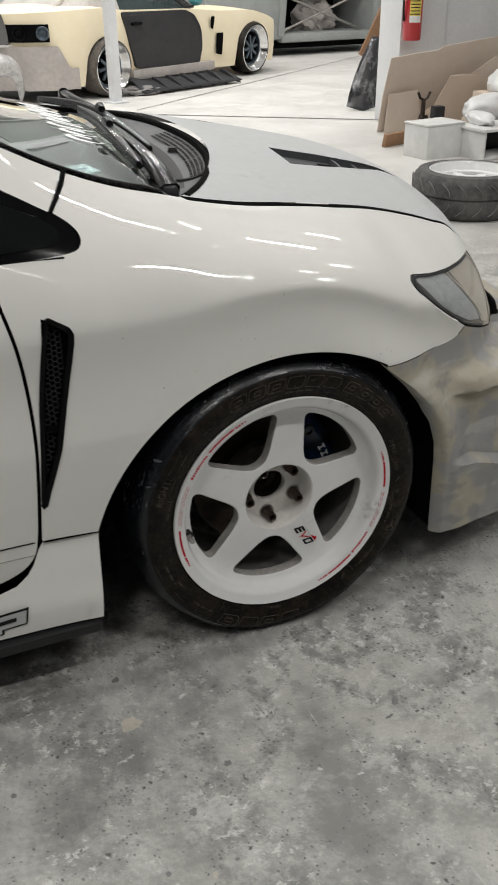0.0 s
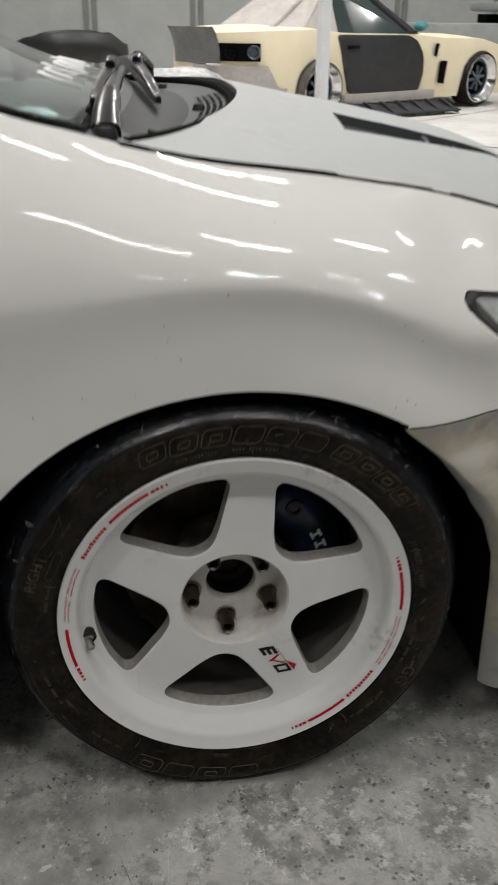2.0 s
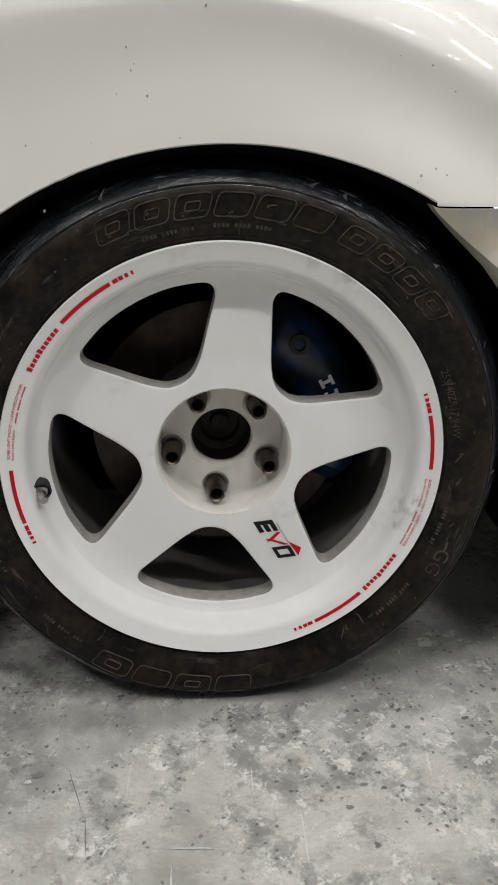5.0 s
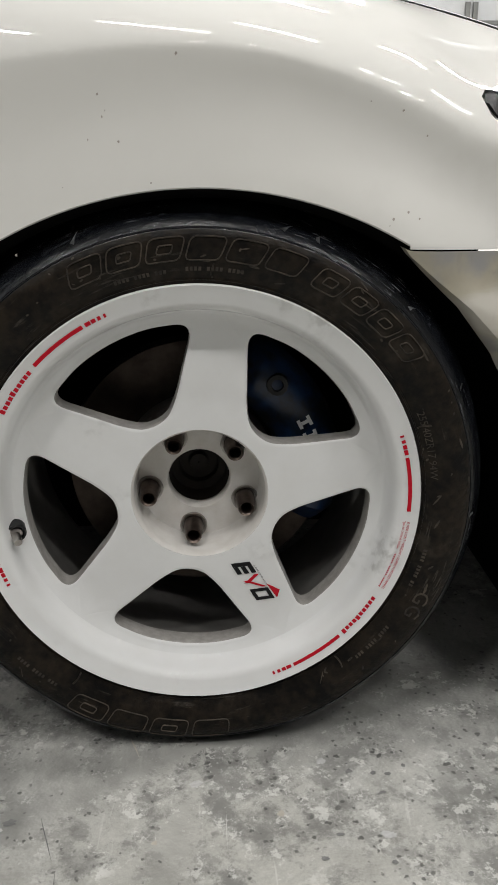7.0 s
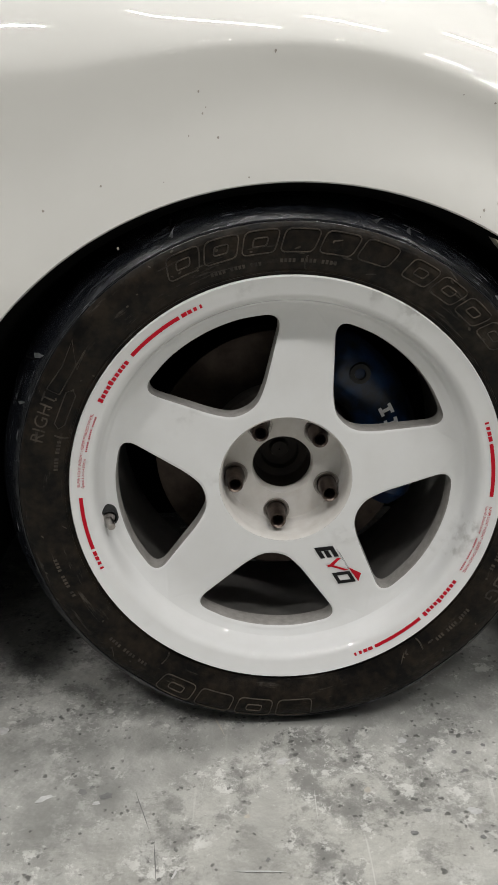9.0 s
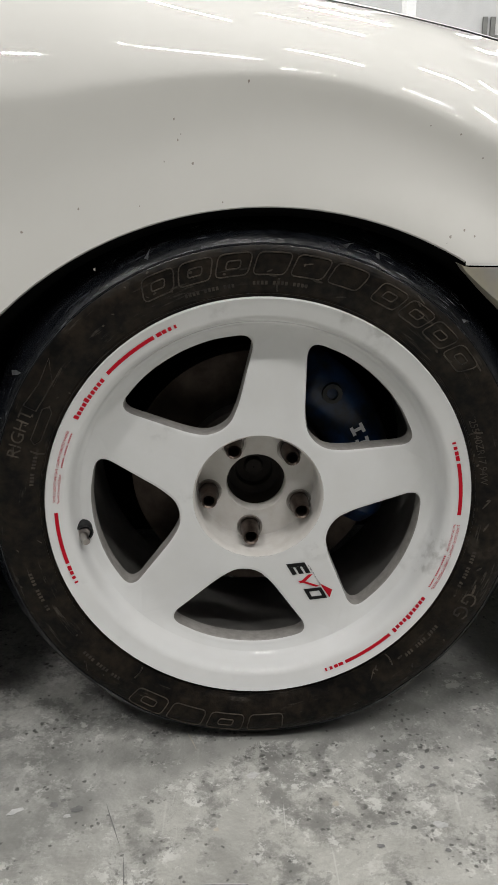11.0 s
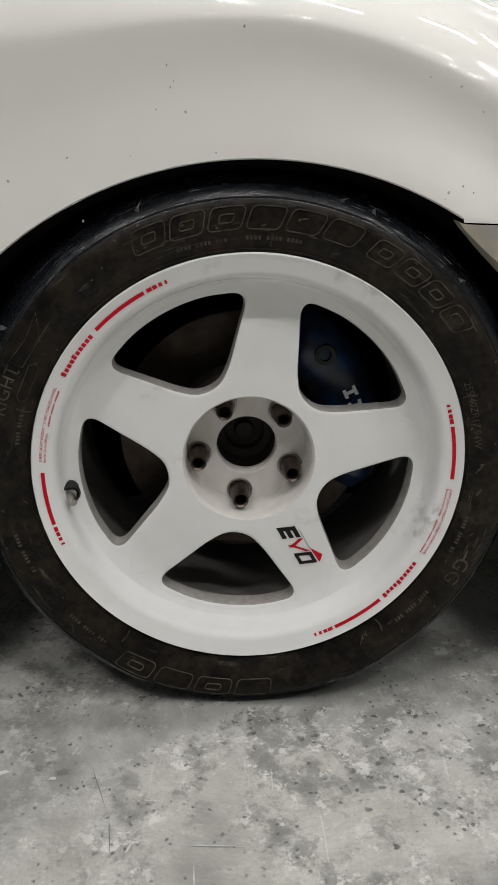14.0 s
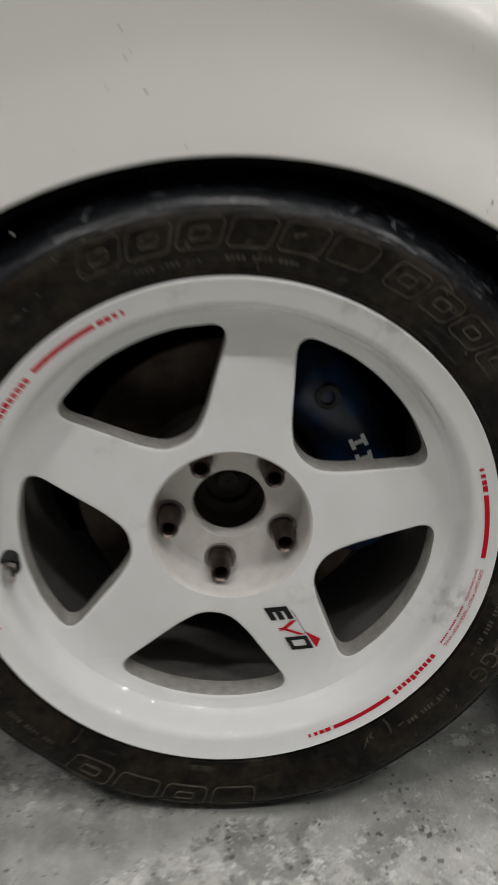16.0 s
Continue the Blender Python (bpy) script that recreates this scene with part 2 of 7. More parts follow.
def smudge(m, col, scale, lo, hi, strong, stretch=(1, 1, 1)):
    """Thin dirt laid over a paint."""
    nt = m.node_tree
    b = nt.nodes["Principled BSDF"]
    tc = nt.nodes.new("ShaderNodeTexCoord")
    fac = None
    for s, a, z in ((scale, lo, hi), (scale * 7, 0.42, 0.62)):
        mp = nt.nodes.new("ShaderNodeMapping")
        mp.inputs["Scale"].default_value = stretch
        nt.links.new(tc.outputs["Object"], mp.inputs["Vector"])
        n = nt.nodes.new("ShaderNodeTexNoise")
        n.inputs["Scale"].default_value, n.inputs["Detail"].default_value = s, 10
        nt.links.new(mp.outputs[0], n.inputs["Vector"])
        r = nt.nodes.new("ShaderNodeMapRange")
        r.interpolation_type = "SMOOTHSTEP"
        r.inputs["From Min"].default_value, r.inputs["From Max"].default_value = a, z
        nt.links.new(n.outputs["Fac"], r.inputs["Value"])
        if fac is None:
            r.inputs["To Max"].default_value = strong
            fac = r.outputs[0]
        else:
            t = nt.nodes.new("ShaderNodeMath")
            t.operation = "MULTIPLY"
            nt.links.new(fac, t.inputs[0])
            nt.links.new(r.outputs[0], t.inputs[1])
            fac = t.outputs[0]
    x = nt.nodes.new("ShaderNodeMix")
    x.data_type = "RGBA"
    x.inputs[7].default_value = (*col, 1)
    nt.links.new(fac, x.inputs[0])
    nt.links.new(b.inputs["Base Color"].links[0].from_socket, x.inputs[6])
    nt.links.new(x.outputs[2], b.inputs["Base Color"])


smudge(WHEEL_WHITE, (0.32, 0.31, 0.29), 11, 0.54, 0.72, 0.6)


def run_round(m, col, along, across, lo, hi, strong, patch):
    """Scuffs that follow the wheel's turning direction."""
    nt = m.node_tree
    b = nt.nodes["Principled BSDF"]
    tc = nt.nodes.new("ShaderNodeTexCoord")
    sub = nt.nodes.new("ShaderNodeVectorMath")
    sub.operation = "SUBTRACT"
    sub.inputs[1].default_value = (0, 0, 0.3013)
    nt.links.new(tc.outputs["Object"], sub.inputs[0])
    sep = nt.nodes.new("ShaderNodeSeparateXYZ")
    nt.links.new(sub.outputs[0], sep.inputs[0])
    ang = nt.nodes.new("ShaderNodeMath")
    ang.operation = "ARCTAN2"
    nt.links.new(sep.outputs["Z"], ang.inputs[0])
    nt.links.new(sep.outputs["X"], ang.inputs[1])
    size = nt.nodes.new("ShaderNodeVectorMath")
    size.operation = "LENGTH"
    nt.links.new(sub.outputs[0], size.inputs[0])
    mix = nt.nodes.new("ShaderNodeCombineXYZ")
    nt.links.new(ang.outputs[0], mix.inputs["X"])
    nt.links.new(size.outputs["Value"], mix.inputs["Y"])
    nt.links.new(sep.outputs["Y"], mix.inputs["Z"])
    scale = nt.nodes.new("ShaderNodeMapping")
    scale.inputs["Scale"].default_value = (along, across, across)
    nt.links.new(mix.outputs[0], scale.inputs["Vector"])
    fac = None
    for vec, sc, a, z in ((scale.outputs[0], 1.0, lo, hi), (tc.outputs["Object"], patch, 0.46, 0.62)):
        n = nt.nodes.new("ShaderNodeTexNoise")
        n.inputs["Scale"].default_value, n.inputs["Detail"].default_value, n.inputs["Roughness"].default_value = sc, 8, 0.7
        nt.links.new(vec, n.inputs["Vector"])
        r = nt.nodes.new("ShaderNodeMapRange")
        r.interpolation_type = "SMOOTHSTEP"
        r.inputs["From Min"].default_value, r.inputs["From Max"].default_value = a, z
        nt.links.new(n.outputs["Fac"], r.inputs["Value"])
        if fac is None:
            r.inputs["To Max"].default_value = strong
            fac = r.outputs[0]
        else:
            t = nt.nodes.new("ShaderNodeMath")
            t.operation = "MULTIPLY"
            nt.links.new(fac, t.inputs[0])
            nt.links.new(r.outputs[0], t.inputs[1])
            fac = t.outputs[0]
    x = nt.nodes.new("ShaderNodeMix")
    x.data_type = "RGBA"
    x.inputs[7].default_value = (*col, 1)
    nt.links.new(fac, x.inputs[0])
    nt.links.new(b.inputs["Base Color"].links[0].from_socket, x.inputs[6])
    nt.links.new(x.outputs[2], b.inputs["Base Color"])


smudge(RUBBER, (0.062, 0.052, 0.040), 11, 0.50, 0.68, 0.5)
run_round(RUBBER, (0.11, 0.098, 0.082), 5, 170, 0.56, 0.66, 0.6, 14)
run_round(TREAD, (0.055, 0.058, 0.064), 5, 110, 0.51, 0.64, 0.55, 8)
run_round(TREAD, (0.26, 0.27, 0.285), 11, 300, 0.575, 0.64, 0.75, 10)
smudge(CREAM, (0.56, 0.545, 0.50), 4, 0.56, 0.74, 0.18)
smudge(PRIMER, (0.38, 0.38, 0.375), 5, 0.50, 0.70, 0.45)


def filler_material():
    """Sanded body filler: beige by the wheel, grey patches, chalky streaks."""
    m = material("patchy_filler", (0.40, 0.37, 0.295), (0.33, 0.30, 0.235), rough=0.55, scale=7, fine=40, bump=0.1)
    nt = m.node_tree
    b = nt.nodes["Principled BSDF"]
    tc = nt.nodes.new("ShaderNodeTexCoord")
    base = b.inputs["Base Color"].links[0].from_socket
    for scale, stretch, lo, hi, strong, col in ((9.0, (1, 1, 1), 0.47, 0.60, 0.85, (0.27, 0.272, 0.28)), (14.0, (1, 1, 1.6), 0.54, 0.66, 0.6, (0.18, 0.185, 0.195)), (5.0, (1.0, 1.0, 5.0), 0.56, 0.72, 0.4, (0.56, 0.55, 0.53)), (30.0, (1.5, 1, 0.4), 0.60, 0.70, 0.5, (0.25, 0.24, 0.22))):
        mp = nt.nodes.new("ShaderNodeMapping")
        mp.inputs["Scale"].default_value = stretch
        nt.links.new(tc.outputs["Object"], mp.inputs["Vector"])
        n = nt.nodes.new("ShaderNodeTexNoise")
        n.inputs["Scale"].default_value, n.inputs["Detail"].default_value = scale, 6
        nt.links.new(mp.outputs[0], n.inputs["Vector"])
        r = nt.nodes.new("ShaderNodeMapRange")
        r.interpolation_type = "SMOOTHSTEP"
        for key, v in (("From Min", lo), ("From Max", hi), ("To Max", strong)):
            r.inputs[key].default_value = v
        nt.links.new(n.outputs["Fac"], r.inputs["Value"])
        x = nt.nodes.new("ShaderNodeMix")
        x.data_type = "RGBA"
        x.inputs[7].default_value = (*col, 1)
        nt.links.new(r.outputs[0], x.inputs[0])
        nt.links.new(base, x.inputs[6])
        base = x.outputs[2]
    nt.links.new(base, b.inputs["Base Color"])
    return m


FILLER = filler_material()
FLOOR_MAT = concrete("concrete")
WALL_MAT = material("wall_paint", (0.72, 0.73, 0.74), (0.60, 0.61, 0.62), rough=0.8, scale=2)
# dark colour for walls out of view, so they bounce less light
DIM_UNSEEN_WALL = material("dim_unseen_wall", (0.24, 0.25, 0.26), (0.17, 0.18, 0.19), rough=0.8, scale=2)
CEIL_MAT = material("ceiling_paint", (0.55, 0.56, 0.57), rough=0.9)
CARTON = material("cardboard", (0.62, 0.52, 0.43), (0.54, 0.44, 0.35), rough=0.85, scale=4, fine=120)
YELLOW = material("pale_yellow_primer", (0.84, 0.75, 0.55), (0.78, 0.68, 0.48), rough=0.45, scale=3)


def glass_material(name, tint, rough=0.0):
    m = bpy.data.materials.new(name)
    m.use_nodes = True
    b = m.node_tree.nodes["Principled BSDF"]
    b.inputs["Base Color"].default_value = (*tint, 1)
    b.inputs["Transmission Weight"].default_value = 1.0
    b.inputs["Roughness"].default_value = rough
    b.inputs["IOR"].default_value = 1.45
    return m


GLASS = glass_material("tinted_glass", (0.72, 0.82, 0.78))
LAMP_GLASS = glass_material("lamp_lens", (0.80, 0.79, 0.75), 0.12)
LAMP_GLASS.node_tree.nodes["Principled BSDF"].inputs["Transmission Weight"].default_value = 0.9


# ---- mesh helpers ----
def stands(ob):
    """Where an object stands in the world."""
    return stands(ob.parent) @ ob.matrix_parent_inverse @ ob.matrix_basis if ob.parent else ob.matrix_basis.copy()


def finish(ob, mat, smooth=True):
    ob.data.materials.append(mat)
    if smooth:
        for p in ob.data.polygons:
            p.use_smooth = True
    return ob


def mesh(name, verts, faces, mat, parent=None, label="", smooth=False):
    me = bpy.data.meshes.new(name)
    me.from_pydata([tuple(v) for v in verts], [], faces)
    me.update()
    ob = new(name, me)
    finish(ob, mat, smooth)
    if parent is not None:
        ob.parent = parent
        ob.matrix_parent_inverse = stands(parent).inverted()
    if label:
        ob["label"] = label
    return ob


def part(name, bm, mat, parent=None, label="", smooth=False):
    bmesh.ops.recalc_face_normals(bm, faces=bm.faces)
    me = bpy.data.meshes.new(name)
    bm.to_mesh(me)
    bm.free()
    ob = new(name, me)
    finish(ob, mat, smooth)
    if smooth:
        ob.data.set_sharp_from_angle(angle=radians(40))
    if parent is not None:
        ob.parent = parent
        ob.matrix_parent_inverse = stands(parent).inverted()
    if label:
        ob["label"] = label
    return ob


def thing(name, x, y, z, label, category, group="", turn=0.0):
    ob = new(name)
    ob.matrix_basis = pose(x, y, z, 0, 0, turn)
    ob.empty_display_size = 0.1
    return tagged(ob, label, category, group)


def box_into(bm, m, sx, sy, sz, bevel=0.0):
    r = bmesh.ops.create_cube(bm, size=1.0, matrix=m @ Matrix.Diagonal((sx, sy, sz, 1)))
    if bevel:
        es = {e for v in r["verts"] for e in v.link_edges}
        bmesh.ops.bevel(bm, geom=list(es), offset=bevel, segments=2, affect="EDGES", profile=0.6)


def box(name, m, sx, sy, sz, mat, parent=None, bevel=0.004, label=""):
    bm = bmesh.new()
    box_into(bm, m, sx, sy, sz, bevel)
    return part(name, bm, mat, parent, label, smooth=True)


def revolve(profile, m, steps=64, close=False):
    """A bmesh: (radius, depth) turned about the local y axis."""
    bm = bmesh.new()
    rings = []
    for k in range(steps):
        a = 2 * math.pi * k / steps
        rings.append([bm.verts.new(m @ Vector((r * math.cos(a), d, r * math.sin(a)))) for r, d in profile])
    n = len(profile)
    for k in range(steps):
        a, b = rings[k], rings[(k + 1) % steps]
        for i in range(n if close else n - 1):
            j = (i + 1) % n
            bm.faces.new((a[i], a[j], b[j], b[i]))
    return bm


def tube_mesh(name, points, radius, mat, parent=None, label="", sides=8, flat=1.0):
    """A round or flattened bar along points."""
    bm = bmesh.new()
    pts = [Vector(p) for p in points]
    rings = []
    for i, p in enumerate(pts):
        d = (pts[min(i + 1, len(pts) - 1)] - pts[max(i - 1, 0)]).normalized()
        side = d.cross(Vector((0, 0, 1)))
        if side.length < 1e-4:
            side = Vector((1, 0, 0))
        side.normalize()
        up = side.cross(d)
        r = radius[i] if isinstance(radius, (list, tuple)) else radius
        rings.append([bm.verts.new(p + side * r * math.cos(2 * math.pi * k / sides) + up * r * flat * math.sin(2 * math.pi * k / sides)) for k in range(sides)])
    for a, b in zip(rings, rings[1:]):
        for k in range(sides):
            bm.faces.new((a[k], a[(k + 1) % sides], b[(k + 1) % sides], b[k]))
    bm.faces.new(rings[0])
    bm.faces.new(rings[-1])
    return part(name, bm, mat, parent, label, smooth=True)


def lerp_table(table, x):
    xs = [r[0] for r in table]
    if len(table[0]) == 2:
        return float(np.interp(x, xs, [r[1] for r in table]))
    return tuple(float(np.interp(x, xs, [r[k] for r in table])) for k in range(1, len(table[0])))


def smooth_table(table, samples=200):
    """The table resampled on a smooth curve through its rows."""
    t = np.array(table, float)
    x = t[:, 0]
    grid = np.linspace(x[0], x[-1], samples)
    cols = [grid]
    for k in range(1, t.shape[1]):
        y = t[:, k]
        d = np.gradient(y, x)
        i = np.clip(np.searchsorted(x, grid) - 1, 0, len(x) - 2)
        h = x[i + 1] - x[i]
        s = (grid - x[i]) / h
        v = (2 * s**3 - 3 * s**2 + 1) * y[i] + (s**3 - 2 * s**2 + s) * h * d[i] + (3 * s**2 - 2 * s**3) * y[i + 1] + (s**3 - s**2) * h * d[i + 1]
        cols.append(v)
    return [tuple(r) for r in np.stack(cols, 1)]


def resample(points, n):
    p = np.array(points, float)
    s = np.r_[0, np.cumsum(np.linalg.norm(np.diff(p, axis=0), axis=1))]
    g = np.linspace(0, s[-1], n)
    return [tuple(float(np.interp(v, s, p[:, k])) for k in range(p.shape[1])) for v in g]


def grid_faces(rows, cols):
    return [(i * cols + j, i * cols + j + 1, (i + 1) * cols + j + 1, (i + 1) * cols + j) for i in range(rows - 1) for j in range(cols - 1)]


# ---- the hall ----
def hall():
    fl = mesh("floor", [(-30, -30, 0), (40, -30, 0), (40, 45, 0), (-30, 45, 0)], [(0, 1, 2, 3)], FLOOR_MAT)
    tagged(fl, "mottled grey polished concrete floor, paler in the far bays", "floor", kind="structure")
    x0, x1, y0, y1, h = HALL_X0, HALL_X1, HALL_Y0, HALL_Y1, HALL_H
    for name, cx, cy, sx, sy in (("unseen_wall_south", (x0 + x1) / 2, y0 - 0.1, x1 - x0 + 0.4, 0.2), ("wall_north", (x0 + x1) / 2, y1 + 0.1, x1 - x0 + 0.4, 0.2), ("unseen_wall_west", x0 - 0.1, (y0 + y1) / 2, 0.2, y1 - y0), ("wall_east", x1 + 0.1, (y0 + y1) / 2, 0.2, y1 - y0)):
        # south and west are added unseen walls, darkened to cut light under the car
        w = box(name, pose(cx, cy, h / 2), sx, sy, h, DIM_UNSEEN_WALL if name in ("unseen_wall_south", "unseen_wall_west") else WALL_MAT, bevel=0)
        tagged(w, "plain painted wall closing the hall", "wall", kind="structure")
    c = box("ceiling", pose((x0 + x1) / 2, (y0 + y1) / 2, h + 0.1), x1 - x0 + 0.4, y1 - y0 + 0.4, 0.2, CEIL_MAT, bevel=0)
    tagged(c, "pale painted workshop ceiling", "ceiling", kind="structure")


hall()

# ---- the white car ----
CY = 0.87  # the car's middle line
ARCH_X, ARCH_Z, ARCH_R = 0.005, 0.227, 0.397
GAP = smooth_table([(-0.125, 0.19, 0.874), (-0.06, 0.195, 0.860), (0.004, 0.205, 0.848), (0.07, 0.215, 0.839), (0.14, 0.226, 0.829), (0.21, 0.236, 0.817), (0.27, 0.248, 0.806), (0.37, 0.262, 0.782), (0.457, 0.272, 0.755), (0.528, 0.282, 0.725), (0.56, 0.275, 0.692), (0.60, 0.295, 0.665), (0.68, 0.36, 0.62)])
EDGE = smooth_table([(-0.70, 0.24, 1.12), (-0.56, 0.225, 1.05), (-0.43, 0.20, 0.982), (-0.33, 0.19, 0.934), (-0.25, 0.182, 0.906), (-0.16, 0.182, 0.884), (-0.125, 0.19, 0.874)])
RIDGE = smooth_table([(-0.90, 0.030, 0.69), (-0.60, 0.022, 0.698), (-0.46, 0.018, 0.706), (-0.38, 0.012, 0.714), (-0.2, 0.006, 0.722), (-0.12, 0.003, 0.734), (-0.05, 0.002, 0.741), (0.05, 0.003, 0.739), (0.14, 0.008, 0.719), (0.2, 0.013, 0.696), (0.29, 0.030, 0.660), (0.36, 0.058, 0.648), (0.44, 0.082, 0.60), (0.52, 0.135, 0.56), (0.60, 0.203, 0.52), (0.68, 0.30, 0.50)])


def roof_edge(x):
    return lerp_table(EDGE if x < -0.125 else GAP, x)


def ease(v):
    v = max(0.0, min(1.0, v))
    return v * v * (3 - 2 * v)


# the hollow between ridge and arch lip: its slope all the way down, summed up
HOLLOW_S = np.linspace(0, 1, 101)


def hollow(depth):
    """The flank's section under the ridge, from its slopes."""
    slope = np.interp(HOLLOW_S, [0, 0.06, 0.12, 0.25, 0.40, 0.56, 0.78, 1.0], [0.0, 0.15 * depth, 0.19 * depth, 0.11 * depth, -0.01, -0.11, -0.16, -0.14])
    slope = np.convolve(np.pad(slope, 5, mode="edge"), np.ones(11) / 11, mode="valid")
    slope[0] = 0.0
    return np.r_[0.0, np.cumsum((slope[1:] + slope[:-1]) / 2 * 0.01)]


HOLLOW_DEEP, HOLLOW_SHALLOW = hollow(1.10), hollow(0.50)


def side_y(x, z):
    """How far in the car's flank lies at a place along it and a height."""
    yr, zr = lerp_table(RIDGE, x)
    yg, zg = roof_edge(x)
    if z >= zr:
        u = min((z - zr) / max(zg - zr, 0.02), 1.2)
        plain = (0.25 * u + 0.75 * u**1.9) * (1 - math.exp(-u * 22))
        v = min(u, 1.0) * 0.955
        round_form = 0.69 * (1 - math.sqrt(1 - v * v)) / (1 - math.sqrt(1 - 0.955**2)) + 0.15 * u * (1 - math.exp(-u * 16)) + 0.16 * u**1.7
        w = ease((x + 0.40) / 0.20) * ease((0.32 - x) / 0.12)
        return yr + (yg - yr) * (plain + (round_form - plain) * w)
    over = max(ARCH_R**2 - (x - ARCH_X) ** 2, 0.0) ** 0.5 + ARCH_Z
    span = max(0.10, min(0.19, zr - over))
    low = (zr - z) / span
    tuck = 0.0
    if z < 0.5 and x < -0.3:
        tuck = 0.012 * ((0.5 - z) / 0.3) ** 2
    flare = float(np.interp(x, [-0.15, 0.0, 0.1, 0.2, 0.31, 0.37, 0.44], [0.0, 0.002, 0.008, 0.016, 0.020, 0.014, 0.0]))
    deep = ease((x + 0.20) / 0.30)
    inward = float(np.interp(low, HOLLOW_S, HOLLOW_DEEP)) * deep + float(np.interp(low, HOLLOW_S, HOLLOW_SHALLOW)) * (1 - deep)
    return yr + span * inward + tuck - flare * ease((low - 0.15) / 0.85)


car = thing("race_car", 0.0, CY, 0.0, "cream white saloon race car in primer, low on white wheels", "car")


def cut_hole(bm, polygon, axis):
    """Cuts a convex hole, given in the two axes other than axis."""
    keep = [k for k in range(3) if k != axis]
    n = len(polygon)
    mid = [sum(p[k] for p in polygon) / n for k in (0, 1)]
    planes = []
    for a, b in zip(polygon, polygon[1:] + polygon[:1]):
        no = [0, 0, 0]
        no[keep[0]], no[keep[1]] = b[1] - a[1], -(b[0] - a[0])
        co = [0, 0, 0]
        co[keep[0]], co[keep[1]] = a
        if (mid[0] - a[0]) * no[keep[0]] + (mid[1] - a[1]) * no[keep[1]] > 0:
            no = [-v for v in no]
        planes.append((Vector(co), Vector(no).normalized()))
        bmesh.ops.bisect_plane(bm, geom=bm.verts[:] + bm.edges[:] + bm.faces[:], dist=1e-6, plane_co=co, plane_no=no)
    gone = [f for f in bm.faces if all((f.calc_center_median() - co).dot(no) < 0 for co, no in planes)]
    bmesh.ops.delete(bm, geom=gone, context="FACES")


SIDE_VENT = [(-0.424, 0.754), (-0.373, 0.724), (-0.420, 0.52), (-0.4600, 0.408), (-0.468, 0.415), (-0.447, 0.60)]
FLANK_OUT = [
    [(0.205, 0.5660), (0.24, 0.5645), (0.274, 0.563), (0.325, 0.559), (0.394, 0.556), (0.432, 0.565), (0.443, 0.580)],
    [(0.443, 0.580), (0.398, 0.606), (0.344, 0.643), (0.292, 0.684), (0.284, 0.696), (0.283, 0.704)],
    [(0.283, 0.704), (0.30, lerp_table(GAP, 0.30)[1] - 0.002)],
]


def soften(points, rounds=3):
    """Corners of an open line cut round; its ends stay."""
    p = [tuple(q) for q in points]
    for _ in range(rounds):
        out = [p[0]]
        for a, b in zip(p, p[1:]):
            out.append(tuple(u * 0.75 + w * 0.25 for u, w in zip(a, b)))
            out.append(tuple(u * 0.25 + w * 0.75 for u, w in zip(a, b)))
        p = out + [p[-1]]
    return p


TIP_LINE = soften([(-0.372, 0.889), (-0.354, 0.877), (-0.342, 0.866), (-0.3355, 0.855), (-0.3365, 0.844), (-0.346, 0.835), (-0.366, 0.8318), (-0.418, 0.8300), (-0.485, 0.8285)], 2)


